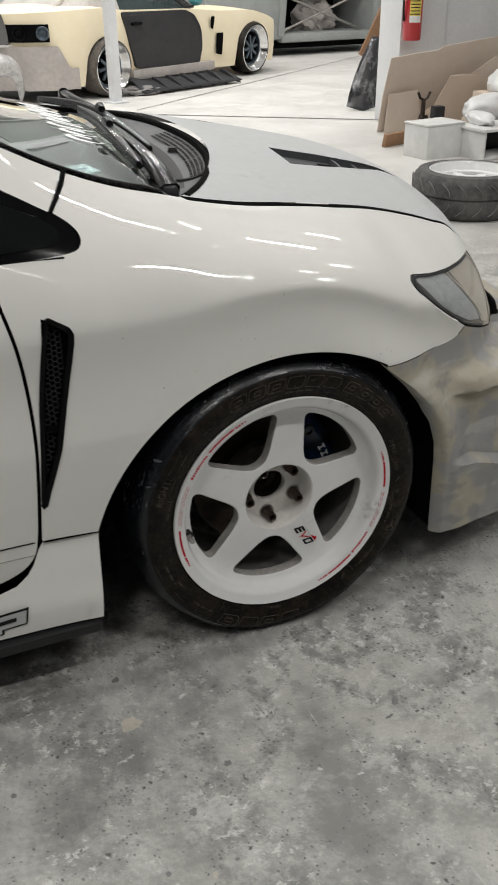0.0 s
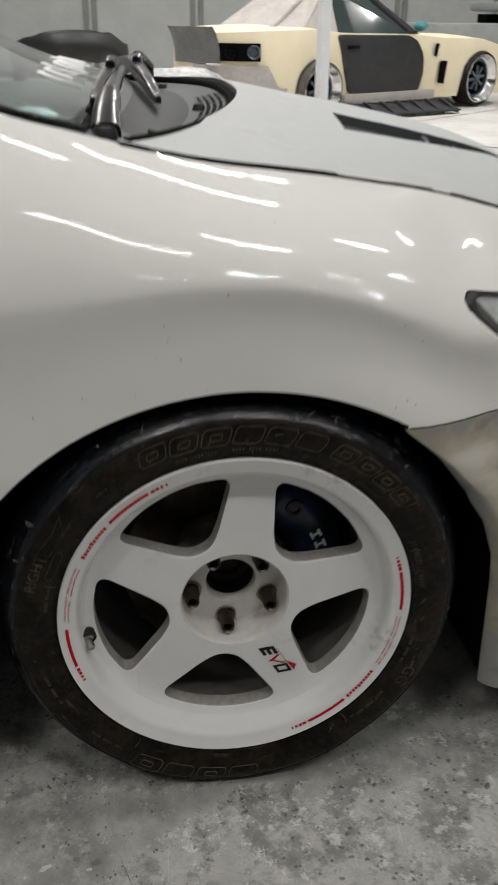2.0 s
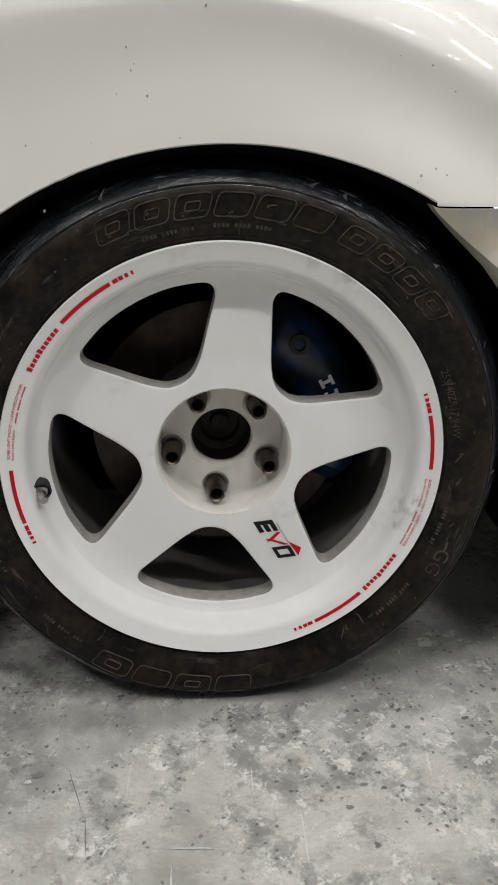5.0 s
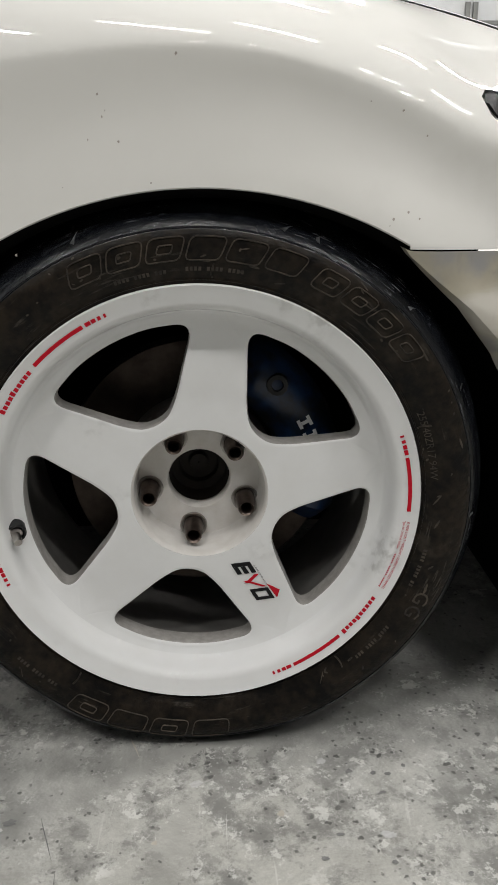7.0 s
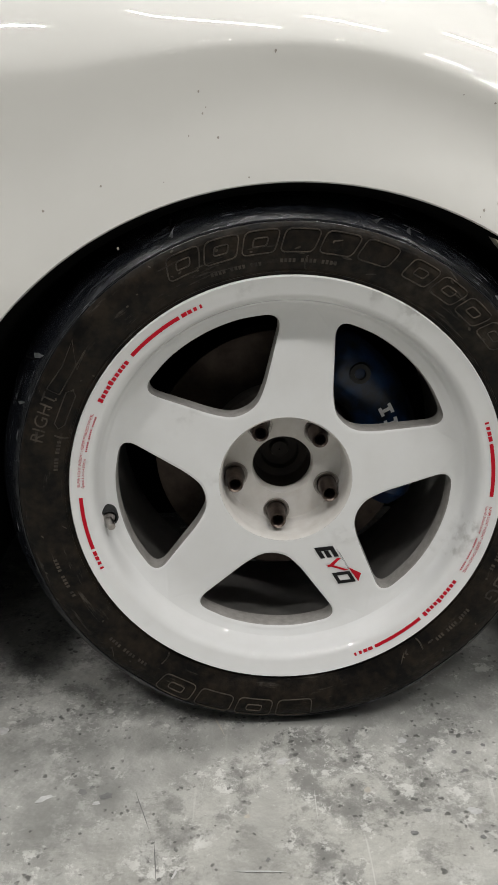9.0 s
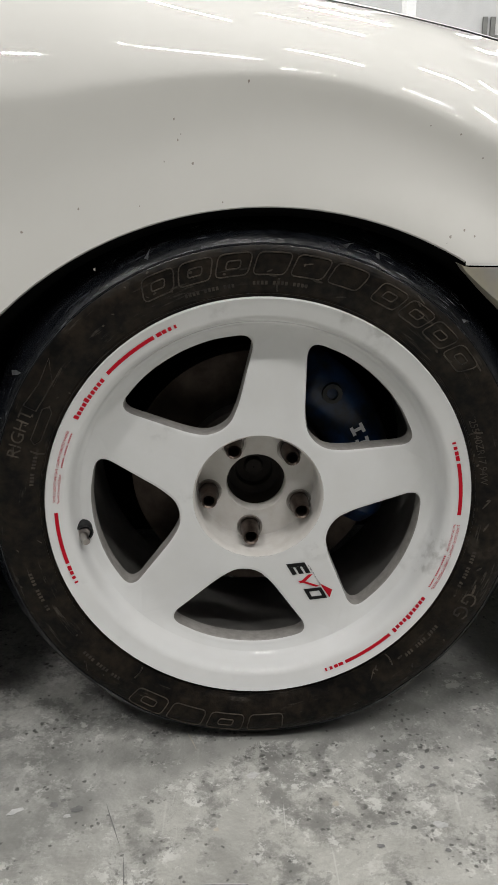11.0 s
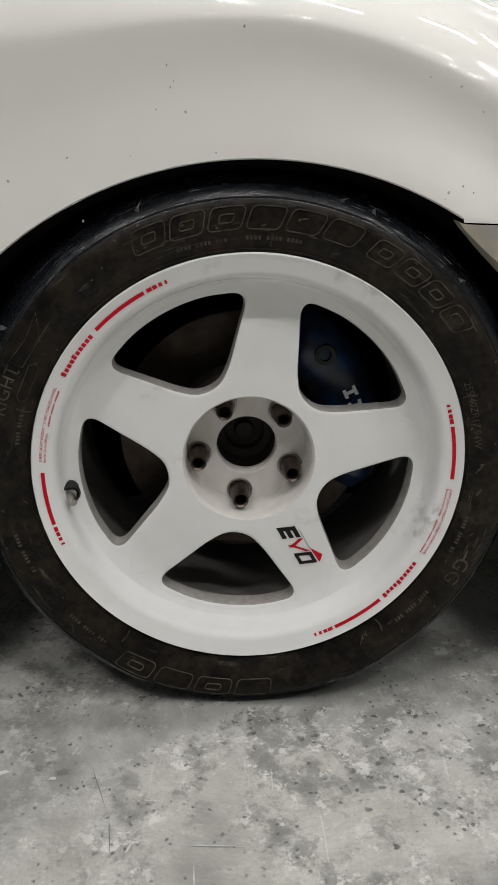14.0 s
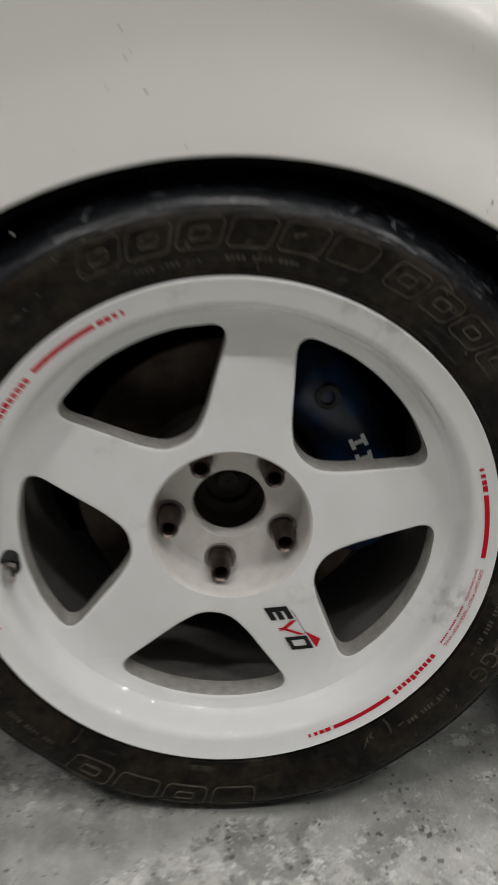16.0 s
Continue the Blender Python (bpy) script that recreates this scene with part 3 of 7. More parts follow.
def flank():
    """Front wing with the panel up to the windscreen pillar."""
    gap_back = [(x, lerp_table(GAP, x)[1] - 0.002) for x in np.linspace(0.30, -0.125, 40)]
    pillar = [(x, lerp_table(EDGE, x)[1]) for x in np.linspace(-0.125, -0.33, 16)]
    back = [(-0.33, 0.934), (-0.376, 0.886), (-0.43, 0.858), (-0.495, 0.833)]
    door = soften([(-0.495, 0.833), (-0.484, 0.784), (-0.463, 0.692), (-0.4555, 0.571), (-0.464, 0.453), (-0.474, 0.346)])
    sill = [(-0.474, 0.346), (-0.372, 0.343)]
    runs = [(FLANK_OUT[0], 10), (FLANK_OUT[1], 12), (FLANK_OUT[2], 12), (gap_back, 60), (pillar, 24), (back, 30), (door, 40), (sill, 10)]
    outer = []
    a1 = math.radians(163.0)
    angles = [59.8, 64, 68, 71, 112, 122, 130, 155, 163.0]
    inner = []
    for (run, n), b0, b1 in zip(runs, angles, angles[1:]):
        pts = resample(run, n)
        for k in range(n - 1):
            outer.append(pts[k])
            a = math.radians(b0 + (b1 - b0) * k / (n - 1))
            inner.append((ARCH_X + ARCH_R * math.cos(a), ARCH_Z + ARCH_R * math.sin(a)))
    outer.append(sill[-1])
    inner.append((ARCH_X + ARCH_R * math.cos(a1), ARCH_Z + ARCH_R * math.sin(a1)))
    rings = 84
    verts, cols = [], len(outer)
    for i in range(rings):
        s = i / (rings - 1)
        for (ax, az), (bx, bz) in zip(inner, outer):
            x, z = ax + (bx - ax) * s, az + (bz - az) * s
            verts.append((x, side_y(x, z), z))
    faces = grid_faces(rings, cols)
    # the strip between lamp and bonnet
    top = [(x, lerp_table(GAP, x)[1] - 0.002) for x in np.linspace(0.30, 0.560, 30)]
    low = resample([(0.283, 0.704), (0.291, 0.712), (0.32, 0.706), (0.364, 0.699), (0.415, 0.691), (0.48, 0.684), (0.56, 0.680)], 30)
    base = len(verts)
    for i in range(12):
        s = i / 11
        for (ax, az), (bx, bz) in zip(low, top):
            x, z = ax + (bx - ax) * s, az + (bz - az) * s
            verts.append((x, side_y(x, z), z))
    faces += [tuple(base + v for v in f) for f in grid_faces(12, 30)]
    # the folded lip round the arch
    base = len(verts)
    for d, k in ((0.0, 1.0), (0.0022, 0.9965), (0.006, 0.9965), (0.010, 1.0)):
        for ax, az in inner:
            verts.append((ARCH_X + (ax - ARCH_X) * k, side_y(ax, az) + d, ARCH_Z + (az - ARCH_Z) * k))
    faces += [tuple(base + v for v in f) for f in grid_faces(4, cols)]
    bm = bmesh.new()
    vs = [bm.verts.new(v) for v in verts]
    for f in faces:
        try:
            bm.faces.new([vs[k] for k in f])
        except ValueError:
            pass
    bmesh.ops.remove_doubles(bm, verts=bm.verts, dist=0.00002)
    cut_hole(bm, TIP_LINE[::2] + [(-0.60, 0.827), (-0.60, 1.02)], 1)
    vc = (-0.433, 0.575)
    cut_hole(bm, [(x + (vc[0] - x) * 0.16, z + (vc[1] - z) * 0.035) for x, z in SIDE_VENT], 1)
    wing = part("front_wing", bm, CREAM, car, "glossy cream painted front wing", smooth=True)
    return wing


flank()


def bonnet():
    rows, cols = 60, 70
    crown = smooth_table([(-0.2, 0.918), (0.0, 0.904), (0.1, 0.894), (0.24, 0.868), (0.4, 0.838), (0.58, 0.790), (0.66, 0.748), (0.74, 0.675), (0.85, 0.54)])
    verts = []
    for i in range(rows):
        for j in range(cols):
            v = -1 + 2 * j / (cols - 1)
            rear = 0.095 - 0.22 * abs(v) ** 2.6
            front = 0.77 - 0.205 * abs(v) ** 1.5
            x = rear + (front - rear) * i / (rows - 1)
            yg, zg = lerp_table(GAP, x)
            inset = 0.004
            verts.append((x, CY + v * (CY - yg - inset), zg + (lerp_table(crown, x) - zg) * (1 - abs(v) ** 2.3) + 0.002))
    bm = bmesh.new()
    vs = [bm.verts.new(v) for v in verts]
    for f in grid_faces(rows, cols):
        bm.faces.new([vs[k] for k in f])
    return bm


HOOD_VENT = [(0.246, 0.636), (0.232, 0.488), (0.33, 0.505), (0.44, 0.545), (0.55, 0.592), (0.588, 0.612), (0.55, 0.617), (0.42, 0.625)]
bm = bonnet()
cut_hole(bm, HOOD_VENT, 2)
cut_hole(bm, [(x, 2 * CY - y) for x, y in HOOD_VENT], 2)
part("bonnet", bm, PRIMER, car, "matt pale grey primer bonnet with two black vents", smooth=True)

# dark gaps under the panel edges
tube_mesh("gap_seal", [(x, y + 0.003, z - 0.007) for x, y, z in [r for r in GAP if r[0] < 0.53][::6]], 0.0075, DEEP_BLACK, car)


def hood_height(x, y):
    yg, zg = lerp_table(GAP, x)
    crown = lerp_table([(-0.2, 0.918), (0.0, 0.904), (0.1, 0.894), (0.24, 0.868), (0.4, 0.838), (0.58, 0.790), (0.66, 0.748), (0.74, 0.675), (0.85, 0.54)], x)
    v = abs(y - CY) / (CY - yg)
    return zg + (crown - zg) * (1 - v**2.3)


def hood_vents():
    for side in (0, 1):
        flip = (lambda y: y) if side == 0 else (lambda y: 2 * CY - y)
        bm = bmesh.new()
        rim = [bm.verts.new((x, flip(y), hood_height(x, y) + 0.003)) for x, y in HOOD_VENT]
        deep = [bm.verts.new((x, flip(y), hood_height(x, y) - 0.013)) for x, y in HOOD_VENT]
        n = len(rim)
        for k in range(n):
            bm.faces.new((rim[k], rim[(k + 1) % n], deep[(k + 1) % n], deep[k]))
        bm.faces.new(deep)
        vent = part("bonnet_vent", bm, COWL_GREY, car, "dark grey vent insert with four slanted ribs")
        near = lambda x: float(np.interp(x, [0.232, 0.33, 0.44, 0.55, 0.588], [0.488, 0.505, 0.545, 0.592, 0.612]))
        wide = lambda x: float(np.interp(x, [0.246, 0.42, 0.55, 0.588], [0.636, 0.625, 0.617, 0.612]))
        for k in range(4):
            # a dark mesh opening and the rib that closes it
            x0, x1 = 0.335 + 0.056 * k, 0.383 + 0.056 * k
            hole = [(x0, near(x0) + 0.006), (x1, near(x1) + 0.006), (x1 + 0.006, near(x1) * 0.35 + wide(x1) * 0.65), (x0 + 0.012, near(x0) * 0.35 + wide(x0) * 0.65)]
            mesh("vent_mesh", [(x, flip(y), hood_height(x, y) - 0.0105) for x, y in hole], [(0, 1, 2, 3)], DEEP_BLACK, vent)
            bm = bmesh.new()
            rows = []
            for q in np.linspace(0, 1, 7):
                x = x1 + 0.002 + 0.020 * math.sin(math.pi * 0.5 * q)
                y = near(x1) + 0.003 + (wide(min(x, 0.585)) - near(x1) - 0.006) * q
                top = hood_height(x, y) - 0.0035 + 0.001 * q
                rows.append([bm.verts.new((x + dx, flip(y), top + dz)) for dx, dz in ((-0.006, -0.012), (-0.003, 0.0), (0.002, 0.0), (0.010, -0.012))])
            for p, q in zip(rows, rows[1:]):
                for j in range(3):
                    bm.faces.new((p[j], p[j + 1], q[j + 1], q[j]))
            part("rib", bm, COWL_GREY, vent, smooth=True)


hood_vents()


def side_vent():
    c = (sum(p[0] for p in SIDE_VENT) / 6, sum(p[1] for p in SIDE_VENT) / 6)
    ring = SIDE_VENT + SIDE_VENT[:1]
    ring = [tuple(ring[0][k] * 0.5 + ring[1][k] * 0.5 for k in (0, 1))] + ring[1:6] + [ring[0]] + [tuple(ring[0][k] * 0.5 + ring[1][k] * 0.5 for k in (0, 1))]
    trim = [q for a, b in zip(ring, ring[1:]) for q in (tuple(a[k] + (b[k] - a[k]) * min(0.35, 0.012 / max(math.dist(a, b), 1e-6)) for k in (0, 1)), tuple(b[k] + (a[k] - b[k]) * min(0.35, 0.012 / max(math.dist(a, b), 1e-6)) for k in (0, 1)))]
    trim = soften(trim + trim[:1], 2)[:-1]
    n = len(trim)

    def inset(d):
        out = []
        for k in range(n):
            t = Vector(trim[(k + 1) % n]) - Vector(trim[k - 1])
            nv = Vector((t.y, -t.x)).normalized()
            if nv.dot(Vector(c) - Vector(trim[k])) < 0:
                nv = -nv
            out.append(Vector(trim[k]) + nv * d)
        return out

    bm = bmesh.new()
    loops = []
    for d, y in ((-0.0005, 0.003), (0.0, -0.0025), (0.0012, -0.0035), (0.0075, -0.0030), (0.0095, -0.001), (0.0100, 0.016)):
        loops.append([bm.verts.new((q.x, side_y(*trim[k]) + y, q.y)) for k, q in enumerate(inset(d))])
    for a, b in zip(loops, loops[1:]):
        for k in range(n):
            bm.faces.new((a[k], a[(k + 1) % n], b[(k + 1) % n], b[k]))
    frame_ob = part("wing_vent", bm, GLOSS_BLACK, car, "black honeycomb wing vent", smooth=True)
    tube_mesh("crossbar", [(x, side_y(x, 0.556) + 0.007, 0.556 + 0.1 * (x + 0.43)) for x in (-0.442, -0.436, -0.43, -0.424, -0.421)], 0.006, GLOSS_BLACK, frame_ob)
    bm = bmesh.new()
    bm.faces.new([bm.verts.new((x, side_y(x, z) + 0.020, z)) for x, z in SIDE_VENT])
    part("backing", bm, DEEP_BLACK, frame_ob)
    # honeycomb wires
    bm = bmesh.new()
    s = 0.0055
    for i in range(-6, 8):
        for j in range(-2, 44):
            x, z = -0.46 + i * s * 1.5, 0.40 + (j + 0.5 * (i % 2)) * s * 1.732
            inside = True
            for (ax, az), (bx, bz) in zip(SIDE_VENT, SIDE_VENT[1:] + SIDE_VENT[:1]):
                if (bx - ax) * (z - az) - (bz - az) * (x - ax) > -0.0001:
                    inside = False
            if not inside:
                continue
            y = side_y(x, z) + 0.010
            for k in range(6):
                a, b = math.radians(60 * k), math.radians(60 * k + 60)
                q = [bm.verts.new((x + r * math.cos(t), y + d, z + r * math.sin(t))) for t, r, d in ((a, s, 0), (b, s, 0), (b, s * 0.78, 0.001), (a, s * 0.78, 0.001))]
                bm.faces.new(q)
    tagged(part("honeycomb", bm, GREY_PLASTIC, frame_ob), kind="stuff")


side_vent()


# ---- bumper ----
UPPER = smooth_table([(0.18, -0.012), (0.24, -0.004), (0.30, 0.020), (0.38, 0.050), (0.44, 0.080), (0.50, 0.116), (0.56, 0.165), (0.62, 0.222), (0.70, 0.34), (0.78, 0.54), (0.83, 0.87)])
LOWER = smooth_table([(0.18, 0.02), (0.30, 0.012), (0.377, 0.004), (0.42, 0.004), (0.463, 0.012), (0.557, 0.026), (0.64, 0.048), (0.72, 0.095), (0.80, 0.21), (0.86, 0.42), (0.89, 0.87)])


LEDGE = 0.032


def bumper_y(x, z):
    """How far in the bumper's skin lies: a lower band, a ledge, a hollow, a shelf, then up to the lamp."""
    up, lo = lerp_table(UPPER, x), lerp_table(LOWER, x)
    if z <= 0.300:
        return lo + 0.006 * math.sin(math.pi * max(0.0, 0.3 - z) / 0.17)
    if z <= 0.312:
        return lo + LEDGE * (z - 0.300) / 0.012
    c = ease((x - 0.38) / 0.09)
    plain = lo + LEDGE + (up - lo - LEDGE) * ease((z - 0.312) / 0.235)
    lip = lo + 0.012 + 0.10 * (up - lo)
    hollow = lo + LEDGE + 0.012 * ease((z - 0.312) / 0.05)
    if z < 0.447:
        stepped = hollow + (lip - hollow) * ease((z - 0.439) / 0.008)
    elif z < 0.474:
        stepped = lip
    else:
        stepped = lip + (up - lip) * (0.75 * ease((z - 0.474) / 0.020) + 0.25 * ease((z - 0.486) / 0.060))
    return plain + (stepped - plain) * c


def bumper():
    """Bumper skin from the arch forward to the nose."""
    verts, cols = [], 60
    zs = [0.132 + (0.300 - 0.132) * k / 10 for k in range(11)] + [0.303, 0.306, 0.312, 0.318, 0.325] + [0.325 + 0.255 * k / 46 for k in range(1, 47)]
    arch = [(0.132, 0.380), (0.20, 0.378), (0.307, 0.375), (0.36, 0.370), (0.42, 0.351), (0.47, 0.319), (0.52, 0.272), (0.555, 0.229), (0.58, 0.200)]
    seam_z = [(0.19, 0.574), (0.205, 0.5660), (0.24, 0.5645), (0.274, 0.563), (0.325, 0.559), (0.394, 0.556), (0.432, 0.565), (0.443, 0.580), (0.527, 0.544), (0.61, 0.515), (0.83, 0.50)]
    for z in zs:
        x0 = float(np.interp(z, [a[0] for a in arch], [a[1] for a in arch]))
        for j in range(cols):
            s = (j / (cols - 1)) ** 1.3
            x = x0 + (0.875 - x0) * s
            top = float(np.interp(x, [a[0] for a in seam_z], [a[1] for a in seam_z])) - 0.0015
            zz = 0.132 + (z - 0.132) * (top - 0.132) / (0.58 - 0.132) if z > 0.33 else z
            if z > 0.33:
                zz = 0.33 + (z - 0.33) * (top - 0.33) / 0.25
            y = bumper_y(x, zz)
            k = max(0.0, min(1.0, (z - 0.45) / 0.13))
            k = k * k * (3 - 2 * k)
            y += (side_y(min(x, 0.66), top) - y) * k * max(0.0, min(1.0, (0.70 - x) / 0.05))
            edge = float(np.interp(z, [0.13, 0.30, 0.40, 0.50, 0.55, 0.58], [0.004, 0.003, 0.0, 0.0, 0.003, 0.004]))
            fade = max(0.0, min(1.0, (0.58 - z) / 0.06))
            flare = math.exp(-(((x - x0) / (0.025 + 0.025 * fade)) ** 2)) * fade
            y = y * (1 - flare) + edge * flare
            drop = float(np.interp(x, [0.38, 0.46, 0.60, 0.80], [0.0, 0.012, 0.060, 0.066]))
            held = (z - 0.132) / 0.168 if z < 0.300 else 1.0 - ease((z - 0.312) / 0.120)
            verts.append((x, y, zz - drop * held))
    faces = grid_faces(len(zs), cols)
    base = len(verts)
    # the edge turned in round the wheel
    for d, k in ((0.0, 0.0), (0.003, -0.003), (0.012, -0.008), (0.020, -0.010)):
        for i, z in enumerate(zs):
            x, y, zz = verts[i * cols]
            verts.append((x + 2.1 * k * max(0.02, min(1.0, (0.575 - z) / 0.12)), y + d, zz))
    faces += [tuple(base + v for v in f) for f in grid_faces(4, len(zs))]
    bm = bmesh.new()
    vs = [bm.verts.new(v) for v in verts]
    for f in faces:
        bm.faces.new([vs[k] for k in f])
    bmesh.ops.remove_doubles(bm, verts=bm.verts, dist=0.0002)
    return part("front_bumper", bm, FILLER, car, "sanded patchy beige and grey filler front bumper", smooth=True)


bumper_ob = bumper()


def corner_panel():
    """A pale panel set into the bumper's front corner."""
    bm = bmesh.new()
    grid = []
    for i in range(8):
        q = i / 7
        z = 0.238 + 0.190 * q
        grid.append([bm.verts.new((x, lerp_table(LOWER, x) + 0.002 + 0.012 * q, z)) for x in np.linspace(0.588 + 0.034 * q, 0.80, 16)])
    back = [[bm.verts.new(v.co + Vector((0.004, 0.022, 0))) for v in row] for row in grid]
    for a, b in zip(grid, grid[1:]):
        for k in range(15):
            bm.faces.new((a[k], a[k + 1], b[k + 1], b[k]))
    ring = lambda g: g[0] + [r[-1] for r in g[1:]] + g[-1][-2::-1] + [r[0] for r in g[-2:0:-1]]
    o, p = ring(grid), ring(back)
    for k in range(len(o)):
        bm.faces.new((o[k], o[(k + 1) % len(o)], p[(k + 1) % len(o)], p[k]))
    part("corner_panel", bm, PRIMER, bumper_ob, "plain pale grey corner panel", smooth=True)


corner_panel()


def nose_panel():
    """The panel between the bumper's top edge and the bonnet's nose."""
    bm = bmesh.new()
    grid = []
    for y in np.linspace(0.48, 2 * CY - 0.48, 41):
        yn = min(y, 2 * CY - y)
        xa = float(np.interp(yn, [r[1] for r in UPPER], [r[0] for r in UPPER]))
        za = float(np.interp(xa, [0.527, 0.61, 0.83], [0.544, 0.515, 0.50])) - 0.004
        v = min((CY - yn) / 0.62, 1.0)
        xb = 0.77 - 0.205 * v**1.5 - 0.012
        zb = hood_height(min(xb, 0.74), CY - v * 0.58) - 0.012
        grid.append([bm.verts.new((xa + (xb - xa) * s + 0.012 * math.sin(math.pi * s), y, za + (zb - za) * s)) for s in np.linspace(0, 1, 6)])
    for a, b in zip(grid, grid[1:]):
        for k in range(5):
            bm.faces.new((a[k], a[k + 1], b[k + 1], b[k]))
    part("nose_panel", bm, PRIMER, car, "pale grey nose panel under the bonnet edge", smooth=True)


nose_panel()


# ---- head lamp ----
def lamp_y(x, z):
    return side_y(x, z)


LAMP = resample([(0.443, 0.583), (0.398, 0.609), (0.344, 0.646), (0.295, 0.686), (0.287, 0.697), (0.286, 0.703), (0.293, 0.710), (0.32, 0.704), (0.364, 0.697), (0.415, 0.689), (0.48, 0.682), (0.556, 0.678), (0.592, 0.627), (0.604, 0.575), (0.612, 0.525), (0.60, 0.519), (0.527, 0.546), (0.443, 0.583)], 81)[:-1]


def inset_outline(pts, k, c):
    return [(x + (c[0] - x) * k, z + (c[1] - z) * k) for x, z in pts]


def head_lamp():
    c = (0.46, 0.632)
    bm = bmesh.new()
    rings = []
    for k, d in ((0.0, 0.004), (0.02, 0.000), (0.075, 0.001), (0.09, 0.006)):
        rings.append([bm.verts.new((x, lamp_y(x, z) + d, z)) for x, z in inset_outline(LAMP, k, c)])
    n = len(LAMP)
    for a, b in zip(rings, rings[1:]):
        for k in range(n):
            bm.faces.new((a[k], a[(k + 1) % n], b[(k + 1) % n], b[k]))
    lamp = part("headlight", bm, BLACK_PLASTIC, car, "dusty headlight in a black surround", smooth=True)
    lamp.data.materials.append(LAMP_BEIGE)
    for p in lamp.data.polygons:
        if p.center.x > 0.545:
            p.material_index = 1
    tube_mesh("divider", [(x, lamp_y(x, z) + 0.007, z) for x, z in [(0.412 + 0.122 * k / 8, 0.682 - 0.116 * k / 8) for k in range(9)]], 0.0045, LAMP_BEIGE, lamp, "pale divider")
    for name, outline, depth, mat, lab in (("side_chamber", [(0.420, 0.689), (0.48, 0.682), (0.553, 0.676), (0.588, 0.625), (0.600, 0.572), (0.607, 0.529), (0.575, 0.534), (0.532, 0.556), (0.476, 0.622)], 0.008, LAMP_BEIGE, "beige indicator chamber"), ("reflector", [(0.302, 0.699), (0.345, 0.697), (0.385, 0.691), (0.408, 0.682), (0.45, 0.636), (0.494, 0.594), (0.516, 0.566), (0.46, 0.585), (0.40, 0.618), (0.345, 0.655)], 0.010, LAMP_SILVER, "ribbed silver reflector")):
        bm = bmesh.new()
        c0 = (sum(p[0] for p in outline) / len(outline), sum(p[1] for p in outline) / len(outline))
        o = resample(outline + outline[:1], 61)[:-1]
        loops = [[bm.verts.new((x, lamp_y(x, z) + depth + 0.0015 * k, z)) for x, z in inset_outline(o, 0.31 * k, c0)] for k in range(4)]
        for a, b in zip(loops, loops[1:]):
            for k in range(60):
                bm.faces.new((a[k], a[(k + 1) % 60], b[(k + 1) % 60], b[k]))
        bm.faces.new(loops[-1])
        part(name, bm, mat, lamp, lab, smooth=True)
    for k in range(9):
        x, z = 0.345 + 0.014 * k, 0.680 - 0.0095 * k
        tube_mesh("rib", [(x + 0.03 * q, lamp_y(x + 0.03 * q, z - 0.022 * q) + 0.0145, z - 0.022 * q) for q in (0, 0.5, 1.0)], 0.0014, LAMP_SILVER, lamp)
    for name, depth, mat, lab in (("lens", 0.002, LAMP_GLASS, "clear dusty lens"), ("bezel", 0.020, BLACK_PLASTIC, "")):
        bm = bmesh.new()
        rings = []
        for i in range(10):
            k = 0.085 + 0.9 * i / 9
            pts = inset_outline(LAMP, k, c)
            bulge = depth + (-0.004 * math.sin(math.pi / 2 * i / 9) if name == "lens" else 0.003 * math.sin(i * 1.3))
            if name == "bezel":
                pts = [(min(x, 0.555), z) for x, z in pts]
            rings.append([bm.verts.new((x, lamp_y(x, z) + bulge, z)) for x, z in pts])
        for a, b in zip(rings, rings[1:]):
            for k in range(n):
                bm.faces.new((a[k], a[(k + 1) % n], b[(k + 1) % n], b[k]))
        bm.faces.new(rings[-1])
        ob = part(name, bm, mat, lamp, lab, smooth=True)
        if name == "lens":
            ob.visible_shadow = False


head_lamp()


def lamp_surround():
    """The body that closes in from the lamp's front edge to the nose."""
    edge = resample([(0.558, 0.680), (0.594, 0.628), (0.606, 0.575), (0.614, 0.522)], 12)
    bm = bmesh.new()
    grid = []
    across = np.linspace(0, 1, 14)
    low = [Vector((x, lerp_table(UPPER, x) + 0.002, 0.512 - 0.014 * q)) for q, x in zip(across, np.linspace(0.614, 0.79, 14))]
    high = [Vector((0.559, lamp_y(0.559, 0.680), 0.680)).lerp(Vector((0.655, 0.50, 0.637)), q) for q in across]
    for k, (x, z) in enumerate(edge):
        s = k / 11
        a = Vector((x + 0.001, lamp_y(x, z) + 0.003, z))
        grid.append([bm.verts.new(a + (h - high[0]) * (1 - s) + (v - low[0]) * s) for h, v in zip(high, low)])
    for a, b in zip(grid, grid[1:]):
        for k in range(13):
            bm.faces.new((a[k], a[k + 1], b[k + 1], b[k]))
    part("lamp_surround", bm, FILLER, car, "sanded filler round the lamp", smooth=True)


lamp_surround()


